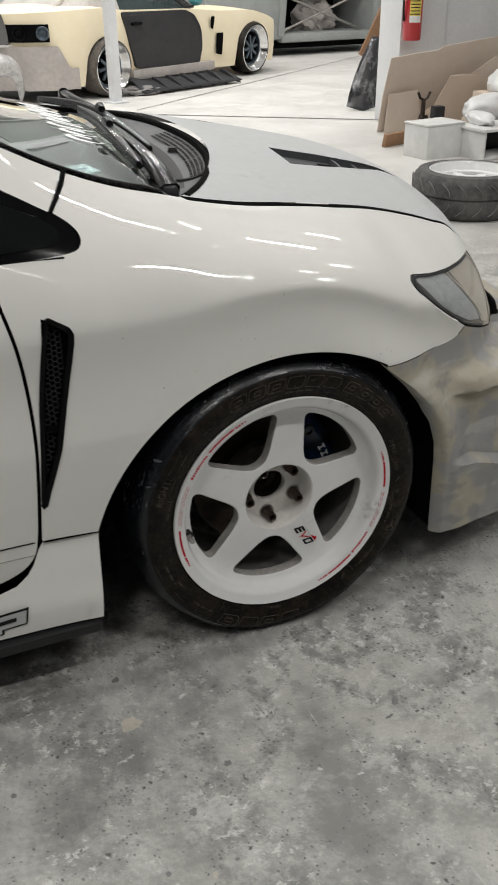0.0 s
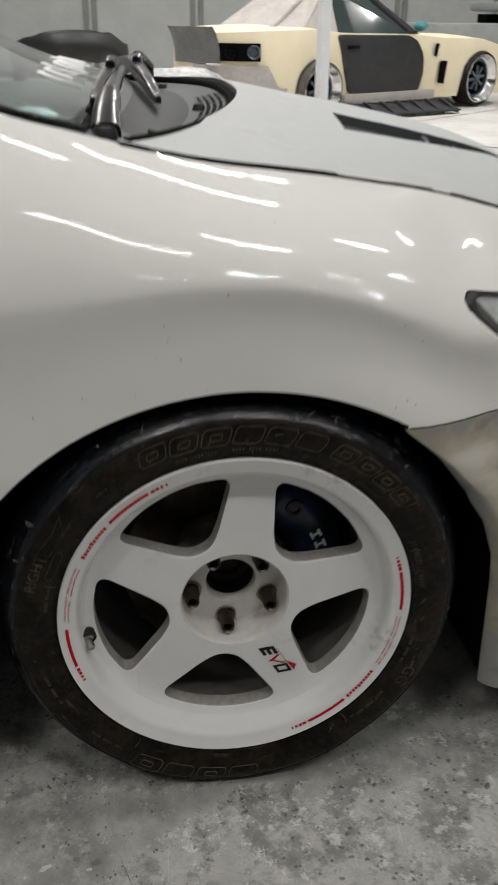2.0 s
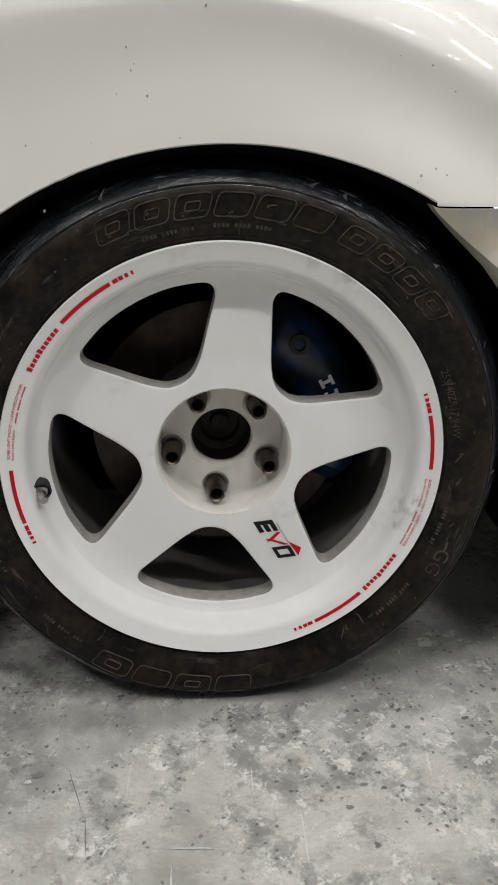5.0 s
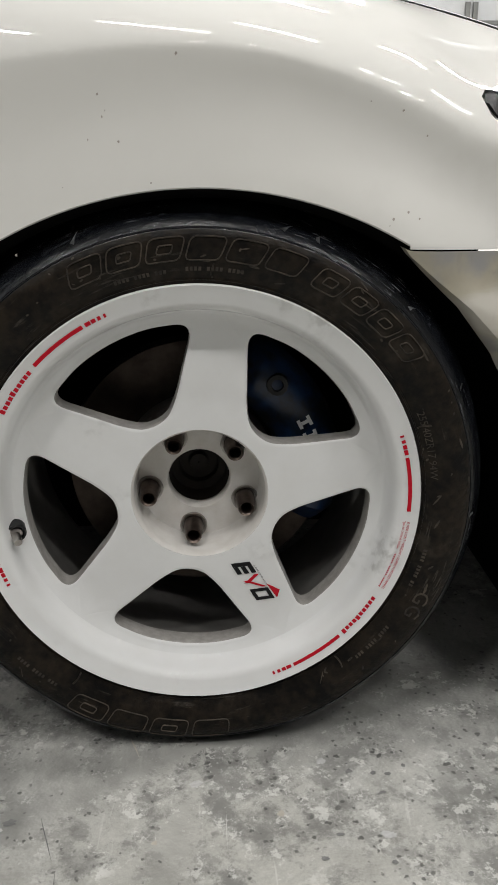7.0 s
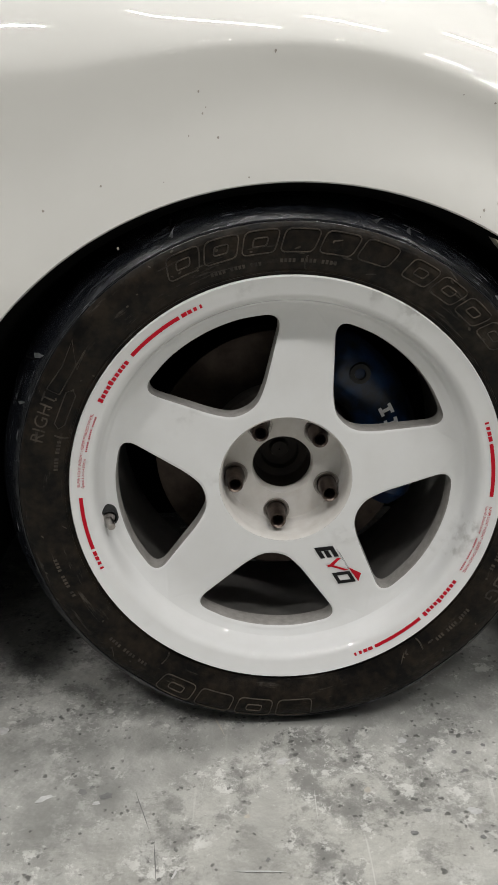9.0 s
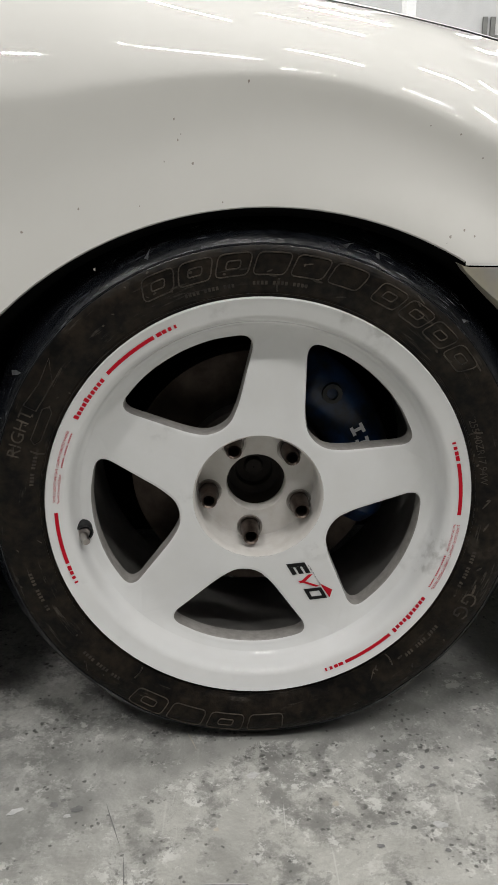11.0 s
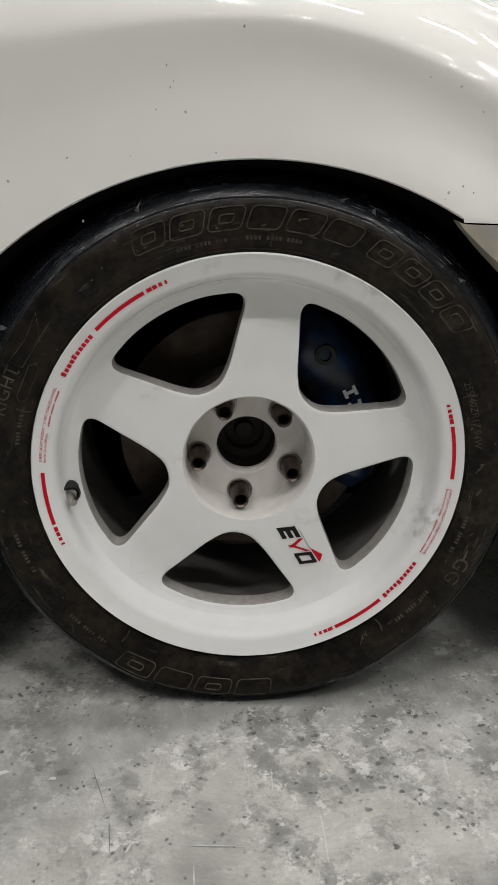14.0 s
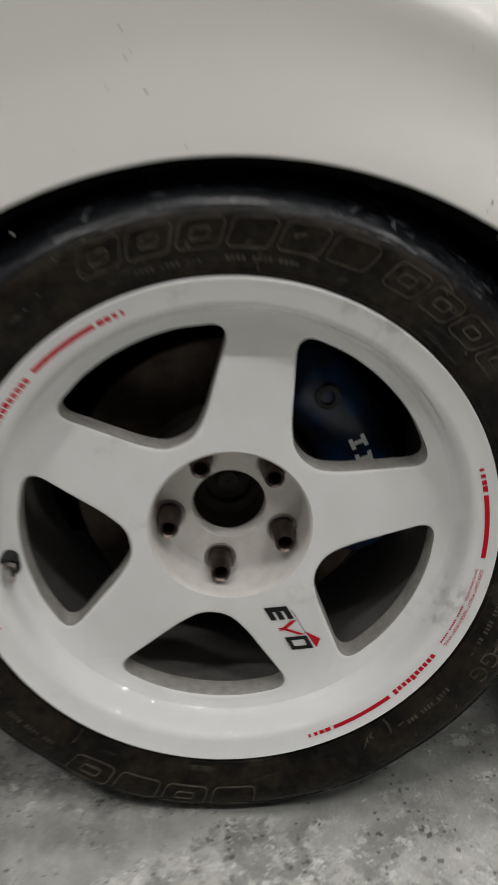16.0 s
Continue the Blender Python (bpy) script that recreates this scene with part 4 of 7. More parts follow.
# ---- door, sill, quarter window ----
def panel(name, outline, mat, label, y_of, depth=0.012, parent=car, steps=14):
    """A panel of the flank: a convex outline in x and z."""
    bm = bmesh.new()
    c = (sum(p[0] for p in outline) / len(outline), sum(p[1] for p in outline) / len(outline))
    pts = resample(outline + [outline[0]], 240)[:-1]
    n = len(pts)
    rings = [[bm.verts.new((x, y_of(x, z) + depth, z)) for x, z in pts]]
    for i in range(steps):
        rings.append([bm.verts.new((x, y_of(x, z), z)) for x, z in inset_outline(pts, 0.97 * i / (steps - 1), c)])
    for a, b in zip(rings, rings[1:]):
        for k in range(n):
            bm.faces.new((a[k], a[(k + 1) % n], b[(k + 1) % n], b[k]))
    bm.faces.new(rings[-1])
    return part(name, bm, mat, parent, label, smooth=True)


def sill_y(x, z):
    return side_y(x, 0.34) + 0.006 - 0.030 * max(0, min(1, (0.335 - z) / 0.12))


DOOR = soften([(-0.501, 0.83), (-0.490, 0.784), (-0.469, 0.692), (-0.4615, 0.571), (-0.470, 0.453), (-0.482, 0.335), (-0.496, 0.302), (-0.53, 0.278), (-0.60, 0.262)]) + [(-1.45, 0.25), (-1.45, 0.83)]
panel("door", DOOR, CREAM, "cream painted front door", side_y)


def sill():
    bm = bmesh.new()
    xs = np.linspace(-1.45, -0.374, 90)
    rows = 12
    grid = []
    for i in range(rows):
        s = i / (rows - 1)
        line = []
        for x in xs:
            top = float(np.interp(x, [-1.45, -0.60, -0.53, -0.50, -0.486, -0.474, -0.37], [0.24, 0.252, 0.268, 0.290, 0.318, 0.3435, 0.3405]))
            low = 0.170
            z = low + (top - low) * s
            xx = x - (0.012 * (1 - s) if x > -0.40 else 0)
            line.append(bm.verts.new((xx, sill_y(x, z), z)))
        grid.append(line)
    grid.insert(0, [bm.verts.new((v.co.x, v.co.y + 0.03, 0.172)) for v in grid[0]])
    for a, b in zip(grid, grid[1:]):
        for k in range(len(xs) - 1):
            bm.faces.new((a[k], a[k + 1], b[k + 1], b[k]))
    # the end that faces the wheel
    col = [g[-1] for g in grid[1:]]
    inn = [bm.verts.new((v.co.x - 0.004, v.co.y + 0.05, v.co.z)) for v in col]
    for k in range(len(col) - 1):
        bm.faces.new((col[k], col[k + 1], inn[k + 1], inn[k]))
    part("side_skirt", bm, CREAM, car, "cream painted side skirt with scuffs", smooth=True)
    bm = bmesh.new()
    box_into(bm, pose(-0.92, 0.045, 0.152), 1.06, 0.14, 0.022, 0.006)
    part("skirt_lip", bm, BLACK_PLASTIC, car, "scratched black skirt lip", smooth=True)


sill()
tube_mesh("skirt_seam", [(x, side_y(x, 0.343) + 0.001, 0.3418) for x in np.linspace(-0.472, -0.374, 12)], 0.0016, DEEP_BLACK, car, sides=6)
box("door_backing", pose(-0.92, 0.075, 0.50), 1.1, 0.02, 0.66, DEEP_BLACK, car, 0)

QUARTER = resample([(x - 0.002, z) for x, z in TIP_LINE] + [(-0.80, 0.826), (-0.80, 1.00), (-0.62, 0.985), (-0.47, 0.940), (-0.378, 0.889)], 140)
window_ob = panel("quarter_window", QUARTER[:-1], GLOSS_BLACK, "black quarter window with rubber frame", lambda x, z: side_y(x, z) + 0.002, 0.006, steps=6)
mid_q = (-0.52, 0.88)
panel("pane", [(x + (mid_q[0] - x) * 0.17, z + (mid_q[1] - z) * 0.28) for x, z in QUARTER[:-1]], DARK_GLASS, "dark glossy glass", lambda x, z: side_y(x, z) - 0.001, 0.003, window_ob, 6)


def pillar():
    top = resample([(x, lerp_table(EDGE, x)[1]) for x in np.linspace(-0.337, -0.70, 20)], 30)
    low = resample([(-0.378, 0.890), (-0.47, 0.942), (-0.62, 0.987), (-0.70, 1.0)], 30)
    bm = bmesh.new()
    grid = []
    for i in range(10):
        s = i / 9
        grid.append([bm.verts.new((a[0] + (b[0] - a[0]) * s, side_y(a[0] + (b[0] - a[0]) * s, a[1] + (b[1] - a[1]) * s), a[1] + (b[1] - a[1]) * s)) for a, b in zip(low, top)])
    for a, b in zip(grid, grid[1:]):
        for k in range(29):
            bm.faces.new((a[k], a[k + 1], b[k + 1], b[k]))
    part("windscreen_pillar", bm, CREAM, car, "cream painted windscreen pillar", smooth=True)


pillar()
tube_mesh("pillar_gap", [(x + 0.003, side_y(x, z) + 0.006, z) for x, z in ((-0.333, 0.936), (-0.345, 0.920), (-0.360, 0.903), (-0.376, 0.886))], 0.005, DEEP_BLACK, car)


# ---- windscreen, cowl, wipers ----
def screen_point(v, s, lift=0.0):
    """v: -1 to 1 across the car; s: 0 at the foot, 1 at the top."""
    x = -0.105 - 0.055 * v * v - 0.52 * s
    ye, ze = lerp_table(EDGE, x)
    return (x, CY + v * (CY - ye - 0.004), ze + 0.004 + 0.028 * (1 - v * v) + lift)


def windscreen():
    verts = [screen_point(-1 + 2 * j / 39, i / 19) for i in range(20) for j in range(40)]
    ob = mesh("windscreen", verts, grid_faces(20, 40), GLASS, car, "tinted windscreen with a white script sticker", True)
    mod = ob.modifiers.new("thick", "SOLIDIFY")
    mod.thickness = 0.004
    ob.visible_shadow = False
    dash = [(x - 0.005 - 0.085 * i, y, z - 0.035 + 0.004 * i - 0.0008 * i * i) for i in range(10) for j in range(20) for x, y, z in [screen_point(-0.985 + 1.97 * j / 19, 0.0)]]
    mesh("dashboard", dash, grid_faces(10, 20), BLACK_PLASTIC, car, "dark plastic dashboard", True)
    box("cabin_floor", pose(-1.2, CY, 0.45), 1.6, 1.3, 0.05, DEEP_BLACK, car, 0)
    box("cabin_rear", pose(-1.9, CY, 0.85), 0.05, 1.3, 0.9, DEEP_BLACK, car, 0)
    return ob


screen = windscreen()


def hood_rear(v):
    return 0.095 - 0.22 * abs(v) ** 2.6


def cowl_point(v, s):
    """s: 0 at the glass, 1 under the bonnet's rear edge."""
    a = Vector(screen_point(v, 0.0, -0.004))
    b = Vector((hood_rear(v) + 0.012, CY + v * 0.676, lerp_table(GAP, max(hood_rear(v), -0.125))[1] + (0.050 * (1 - abs(v) ** 2.3)) - 0.010))
    p = a.lerp(b, s)
    p.z -= 0.022 * math.sin(math.pi * min(1.0, s * 1.15)) * (1 - v**8)
    return p


def cowl():
    verts = [cowl_point(-1 + 2 * j / 69, i / 13) for i in range(14) for j in range(70)]
    ob = mesh("cowl_panel", verts, grid_faces(14, 70), GREY_PLASTIC, car, "weathered grey plastic cowl with a slotted grille", True)
    ob.data.materials[0] = COWL_GREY
    ob.data.materials.append(TROUGH_BLACK)
    for p in ob.data.polygons:
        i, j = divmod(p.index, 69)
        if i >= 1 and j >= 7 and i < 7:
            p.material_index = 1
    seal = []
    for v in np.linspace(-0.985, 0.985, 70):
        p = cowl_point(v, 0.93)
        seal.append((p.x - 0.006, p.y, p.z + 0.004))
    tube_mesh("bonnet_seal", seal, 0.009, DEEP_BLACK, car, "black rubber bonnet seal")
    return ob


cowl_ob = cowl()


def bar_mesh(name, points, sizes, mat, parent, label=""):
    """A bar of chamfered rectangular section; sizes are (width, height)."""
    bm = bmesh.new()
    pts = [Vector(p) for p in points]
    rings = []
    for i, p in enumerate(pts):
        d = (pts[min(i + 1, len(pts) - 1)] - pts[max(i - 1, 0)]).normalized()
        side = d.cross(Vector((0, 0, 1))).normalized()
        up = side.cross(d)
        w, h = sizes[i][0] / 2, sizes[i][1] / 2
        rings.append([bm.verts.new(p + side * w * a + up * h * b) for a, b in ((1, -1), (1, 0.3), (0.72, 0.85), (0.3, 1), (-0.3, 1), (-0.72, 0.85), (-1, 0.3), (-1, -1))])
    for a, b in zip(rings, rings[1:]):
        for k in range(8):
            bm.faces.new((a[k], a[(k + 1) % 8], b[(k + 1) % 8], b[k]))
    bm.faces.new(rings[0])
    bm.faces.new(rings[-1])
    return part(name, bm, mat, parent, label, smooth=True)


def wiper(points, blade, wide):
    knuckle = soften(points[:3], 1)
    rod = soften(points[2:], 2)
    arm = bar_mesh("wiper", knuckle, [(wide * (1.0 - 0.25 * k / (len(knuckle) - 1)), 0.020) for k in range(len(knuckle))], WIPER_BLACK, car, "black wiper arm with a rubber blade")
    bar_mesh("rod", rod, [(wide * (0.62 - 0.22 * k / (len(rod) - 1)), 0.011) for k in range(len(rod))], WIPER_BLACK, arm)
    line = soften(blade, 3)
    n = len(line)
    bar_mesh("blade", line, [(0.008 + 0.018 * math.sin(math.pi * k / (n - 1)), 0.012 + 0.010 * math.sin(math.pi * k / (n - 1))) for k in range(n)], WIPER_BLACK, arm, "black rubber blade")
    mid = line[n // 2]
    bar_mesh("clip", [(mid[0], mid[1] - 0.03, mid[2] + 0.012), (mid[0] + 0.003, mid[1], mid[2] + 0.016), (mid[0] + 0.005, mid[1] + 0.035, mid[2] + 0.010)], [(0.016, 0.014), (0.020, 0.018), (0.014, 0.012)], WIPER_BLACK, arm)


wiper([(-0.136, 0.225, 0.884), (-0.134, 0.29, 0.905), (-0.129, 0.37, 0.916), (-0.124, 0.45, 0.922), (-0.116, 0.60, 0.926), (-0.108, 0.75, 0.927)], [(-0.152, 0.36, 0.905), (-0.136, 0.58, 0.922), (-0.120, 0.76, 0.930), (-0.118, 0.98, 0.932)], 0.038)
wiper([(-0.035, 1.52, 0.895), (-0.050, 1.47, 0.915), (-0.062, 1.40, 0.925), (-0.075, 1.25, 0.930), (-0.080, 1.10, 0.932), (-0.078, 0.98, 0.930)], [(-0.052, 0.603, 0.888), (-0.068, 0.79, 0.915), (-0.085, 1.05, 0.930), (-0.129, 1.443, 0.905)], 0.034)
for x, y, z in ((-0.137, 0.222, 0.878), (-0.035, 1.525, 0.885)):
    part("wiper_cap", revolve([(0.001, -0.012), (0.012, -0.011), (0.016, -0.004), (0.017, 0.012)], pose(x, y, z, -90, 0, 0), 18), BLACK_PLASTIC, car, "black wiper spindle cap", smooth=True)


# ---- wheel ----
HUB = pose(0, 0, 0.3013, 0.54, 0, 0)
WINDOW_A = 46.2


def wp(r, deg, d):
    a = math.radians(deg)
    return HUB @ Vector((r * math.cos(a), d, r * math.sin(a)))


def rounded(poly, radius, steps=6):
    """A closed outline with its corners rounded, in the plane."""
    out, n = [], len(poly)
    for i in range(n):
        p, a, b = Vector(poly[i][:2]), Vector(poly[i - 1][:2]), Vector(poly[(i + 1) % n][:2])
        r = poly[i][2] if len(poly[i]) > 2 else radius
        da, db = (a - p).normalized(), (b - p).normalized()
        r = min(r, (a - p).length * 0.49, (b - p).length * 0.49)
        s, e = p + da * r, p + db * r
        for k in range(steps + 1):
            t = k / steps
            q = (1 - t) ** 2 * s + 2 * t * (1 - t) * p + t * t * e
            out.append((q.x, q.y))
    return out


def window_outline():
    """One opening between two spokes, about its own middle direction."""
    pts = []
    R = 0.1885
    for a in (-27.3, -14, -7, 0, 7, 14, 27.3):
        pts.append((R * math.cos(math.radians(a)), R * math.sin(math.radians(a)), 0.0215))
    for r, a, k in ((0.140, 21.8, 0.04), (0.112, 16.3, 0.03), (0.0955, 9, 0.02), (0.0915, 0, 0.02), (0.0955, -9, 0.02), (0.112, -16.3, 0.03), (0.140, -21.8, 0.04)):
        pts.append((r * math.cos(math.radians(a)), r * math.sin(math.radians(a)), k))
    return rounded(pts, 0.012, 8)


def face_depth(r):
    return lerp_table([(0.0, 0.037), (0.070, 0.0365), (0.10, 0.036), (0.17, 0.039), (0.190, 0.0388), (0.195, 0.0372), (0.20, 0.0335)], r)


def wheel():
    """White five-spoke disc: a plate with five windows, a cup, a dished lip and a barrel."""
    bm = bmesh.new()
    # the spoke plate, cut in sectors from a polar grid by the windows
    outline = window_outline()
    c = (0.138, 0.0)
    for k in range(5):
        mid = math.radians(WINDOW_A + 72 * k)
        def put(x, y, d):
            return bm.verts.new(HUB @ Vector((x * math.cos(mid) - y * math.sin(mid), d, x * math.sin(mid) + y * math.cos(mid))))
        # each window's border is joined to the border of its 72-degree sector
        def border(x, y):
            dx, dy = x - c[0], y - c[1]
            best = 1e9
            t36 = math.tan(math.radians(36))
            for nx, ny, off in ((-t36, 1, 0), (-t36, -1, 0)):
                den = nx * dx + ny * dy
                if den > 1e-9:
                    best = min(best, (off - (nx * c[0] + ny * c[1])) / den)
            # the outer circle and the cup's circle
            for rad in (0.2, 0.0745):
                A, B, C = dx * dx + dy * dy, 2 * (c[0] * dx + c[1] * dy), c[0] ** 2 + c[1] ** 2 - rad**2
                disc = B * B - 4 * A * C
                if disc >= 0:
                    for sg in (-1, 1):
                        t = (-B + sg * math.sqrt(disc)) / (2 * A)
                        if t > 1e-6:
                            best = min(best, t)
            return c[0] + dx * best, c[1] + dy * best
        # dense directions so that corners of the sector are met
        dirs = sorted([math.atan2(y - c[1], x - c[0]) for x, y in outline] + [math.atan2(yy - c[1], xx - c[0]) for rr in (0.2, 0.0745) for aa in (36, -36) for xx, yy in [(rr * math.cos(math.radians(aa)), rr * math.sin(math.radians(aa)))]])
        oa = [math.atan2(y - c[1], x - c[0]) for x, y in outline]
        orr = [math.hypot(x - c[0], y - c[1]) for x, y in outline]
        order = np.argsort(oa)
        oa2, or2 = np.array(oa)[order], np.array(orr)[order]
        oa3 = np.r_[oa2 - 2 * math.pi, oa2, oa2 + 2 * math.pi]
        or3 = np.r_[or2, or2, or2]
        rings = [[] for _ in range(7)]
        for a in dirs:
            rad = float(np.interp(a, oa3, or3))
            x, y = c[0] + rad * math.cos(a), c[1] + rad * math.sin(a)
            bx, by = border(x, y)
            fd = face_depth(math.hypot(x, y))
            lead = min(0.0028 / max(math.hypot(bx - x, by - y), 1e-6), 0.5)
            rings[0].append(put(x, y, fd + 0.022))
            rings[1].append(put(x, y, fd + 0.0042))
            rings[2].append(put(x + (bx - x) * lead * 0.35, y + (by - y) * lead * 0.35, fd + 0.0010))
            for q, s in ((3, lead), (4, min(lead * 1.7, 0.8)), (5, 0.6), (6, 1.0)):
                s = max(s, lead)
                px, py = x + (bx - x) * s, y + (by - y) * s
                rings[q].append(put(px, py, face_depth(math.hypot(px, py))))
        m = len(dirs)
        for q, (a, b) in enumerate(zip(rings, rings[1:])):
            for j in range(m):
                f = (a[j], a[(j + 1) % m], b[(j + 1) % m], b[j])
                if len(set(f)) == 4:
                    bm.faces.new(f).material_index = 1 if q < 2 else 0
    bmesh.ops.remove_doubles(bm, verts=bm.verts, dist=0.0003)
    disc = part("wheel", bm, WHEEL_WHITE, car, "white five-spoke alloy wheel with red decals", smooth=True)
    # the window walls are a darker grey than the spoke face
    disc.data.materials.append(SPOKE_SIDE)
    lip = [(0.1999, 0.0334), (0.2018, 0.0312), (0.2036, 0.0275), (0.2052, 0.0225), (0.2066, 0.0170), (0.2082, 0.0118), (0.2104, 0.0080), (0.2130, 0.0058), (0.216, 0.0045), (0.226, 0.0030), (0.2300, 0.0010), (0.2330, 0.0000), (0.2342, 0.0020), (0.2342, 0.006), (0.226, 0.014), (0.215, 0.03), (0.205, 0.06), (0.200, 0.21)]
    part("rim_lip", revolve(lip, HUB, 160), WHEEL_WHITE, disc, smooth=True)
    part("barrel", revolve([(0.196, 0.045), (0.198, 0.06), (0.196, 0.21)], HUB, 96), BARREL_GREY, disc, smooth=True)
    cup = [(0.0745, 0.0365), (0.0722, 0.039), (0.0715, 0.046), (0.0705, 0.075), (0.068, 0.0815), (0.062, 0.083), (0.036, 0.083), (0.0348, 0.0845), (0.0345, 0.101)]
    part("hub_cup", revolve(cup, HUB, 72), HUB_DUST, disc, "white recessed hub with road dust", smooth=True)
    bore = [(0.0338, 0.100), (0.0325, 0.128), (0.024, 0.132), (0.022, 0.140), (0.012, 0.141), (0.010, 0.134), (0.001, 0.134)]
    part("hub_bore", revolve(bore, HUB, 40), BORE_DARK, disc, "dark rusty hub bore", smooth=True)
    for k in range(5):
        a = WINDOW_A + 72 * k
        m = HUB @ Matrix.Translation((0.0572 * math.cos(math.radians(a)), 0, 0.0572 * math.sin(math.radians(a))))
        seat = [(0.0155, 0.0822), (0.0150, 0.079), (0.0125, 0.0795), (0.012, 0.0825)]
        part("bolt_seat", revolve(seat, m, 24), STEEL, disc, smooth=True)
        nut = [(0.001, 0.078), (0.0064, 0.078), (0.0066, 0.0525), (0.0085, 0.0505), (0.0095, 0.053), (0.0100, 0.066), (0.0115, 0.070), (0.0115, 0.083)]
        part("wheel_nut", revolve(nut, m, 18), NUT_STEEL, disc, "brown burnt steel wheel nut with open end", smooth=True)
    return disc


wheel_ob = wheel()


def valve():
    a = -170.0
    bm = bmesh.new()
    m = HUB @ pose(0.2015 * math.cos(math.radians(a)), 0.026, 0.2015 * math.sin(math.radians(a)), 14, 0, 20)
    bm.free()
    bm = revolve([(0.0005, -0.016), (0.0042, -0.016), (0.0048, -0.012), (0.0046, -0.003), (0.0075, -0.001), (0.0085, 0.006), (0.0085, 0.012)], m, 16)
    stem = part("valve", bm, STEEL, wheel_ob, "chrome tyre valve with cap", smooth=True)
    part("grommet", revolve([(0.0086, 0.002), (0.0098, -0.0012), (0.0118, -0.0008), (0.0125, 0.010)], m, 18), BLACK_PLASTIC, stem, "black rubber grommet", smooth=True)


valve()


def arc_decal(name, r0, r1, a0, a1, mat, parent, d=0.0022, steps=None):
    steps = steps or max(2, int(abs(a1 - a0) / 1.5))
    verts = []
    for k in range(steps + 1):
        a = a0 + (a1 - a0) * k / steps
        verts += [wp(r0, a, lerp_table([(0.212, 0.0058), (0.216, 0.0045), (0.226, 0.0030), (0.230, 0.001)], r0) - 0.0006), wp(r1, a, lerp_table([(0.212, 0.0058), (0.216, 0.0045), (0.226, 0.0030), (0.230, 0.001)], r1) - 0.0006)]
    faces = [(2 * k, 2 * k + 1, 2 * k + 3, 2 * k + 2) for k in range(steps)]
    return mesh(name, verts, faces, mat, parent)


for lo, hi in ((135.5, 111.4), (-3.1, 19.6), (-46.9, -69.7), (179.8, 201.9)):
    # a long red bar that breaks up into four short dashes
    sgn = 1 if hi > lo else -1
    arc_decal("red_stripe", 0.2205, 0.2245, lo, lo + sgn * 16.0, RED, wheel_ob)
    for k, w in enumerate((1.5, 1.2, 0.9, 0.6)):
        s = lo + sgn * (16.8 + 1.75 * k)
        arc_decal("red_dash", 0.2205, 0.2245, s, s + sgn * w, RED, wheel_ob)
for a0, a1 in ((151, 137), (-45.4, -30.8)):
    # a word of ten plain shapes
    for k in range(10):
        s = a0 + (a1 - a0) * k / 10
        arc_decal("red_mark", 0.2195, 0.2250 if k in (0, 4) else 0.2238, s, s + (a1 - a0) / 10 * 0.72, RED, wheel_ob)
for a0, a1 in ((166.0, 154.5), (-16.5, -28.5)):
    # the end of the second small line, in plain bars
    for k in range(18):
        t = a0 + (a1 - a0) * k / 18
        if k % 6 != 5:
            arc_decal("small_mark", 0.2186, 0.2203, t, t + (a1 - a0) / 18 * 0.6, RED, wheel_ob, steps=1)


def text_mesh(text, height):
    """Flat letters as points and faces, from the built-in font."""
    cu = bpy.data.curves.new("letters", "FONT")
    cu.body, cu.size, cu.align_x, cu.resolution_u = text, height / 0.7, "CENTER", 3
    ob = bpy.data.objects.new("letters", cu)
    scene.collection.objects.link(ob)
    me = bpy.data.meshes.new_from_object(ob.evaluated_get(bpy.context.evaluated_depsgraph_get()))
    verts, faces = [v.co.copy() for v in me.vertices], [tuple(p.vertices) for p in me.polygons]
    bpy.data.objects.remove(ob)
    bpy.data.curves.remove(cu)
    bpy.data.meshes.remove(me)
    return verts, faces


def evo_logo():
    """Three slanted blocks in black and red on a spoke."""
    def quad(pts, mat):
        verts = [HUB @ Vector((x, face_depth(math.hypot(x, z)) - 0.0008, z)) for x, z in pts]
        mesh("logo_block", verts, [tuple(range(len(pts)))], mat, wheel_ob)
    ax = Vector((0.026, -0.047)).normalized()   # along the spoke
    ay = Vector((0.98, 0.10))
    def at(u, v):
        p = Vector((0.0325, -0.0848)) + ax * u * 1.12 + ay * v * 1.12
        return (p.x, p.y)
    def bar(u0, u1, v0, v1, mat, skew=0.0):
        quad([at(u0, v0), at(u1, v0 + skew), at(u1, v1 + skew), at(u0, v1)], mat)
    bar(0.000, 0.005, 0.0, 0.0195, BLACK_DECAL)
    for v in (0.0, 0.0073, 0.0146):
        bar(0.005, 0.0145, v, v + 0.0049, BLACK_DECAL)
    quad([at(0.0165, 0.016), at(0.0165, 0.021), at(0.0265, 0.0065), at(0.0265, 0.001)], RED)
    quad([at(0.0235, 0.001), at(0.0235, 0.0065), at(0.0335, 0.021), at(0.0335, 0.016)], RED)
    bar(0.035, 0.039, 0.002, 0.021, BLACK_DECAL)
    bar(0.046, 0.050, 0.002, 0.021, BLACK_DECAL)
    bar(0.039, 0.046, 0.002, 0.006, BLACK_DECAL)
    bar(0.039, 0.046, 0.017, 0.021, BLACK_DECAL)
    quad([at(0.030, 0.022), at(0.050, 0.0235), at(0.040, 0.031)], RED)
    verts, faces = text_mesh("COMPETITION MODEL", 0.0019)
    spots = [at(0.0185 + p.x * 1.0, 0.0208 + p.y * 0.9) for p in verts]
    mesh("logo_line", [HUB @ Vector((x, face_depth(math.hypot(x, z)) - 0.0008, z)) for x, z in spots], faces, BLACK_DECAL, wheel_ob)


evo_logo()


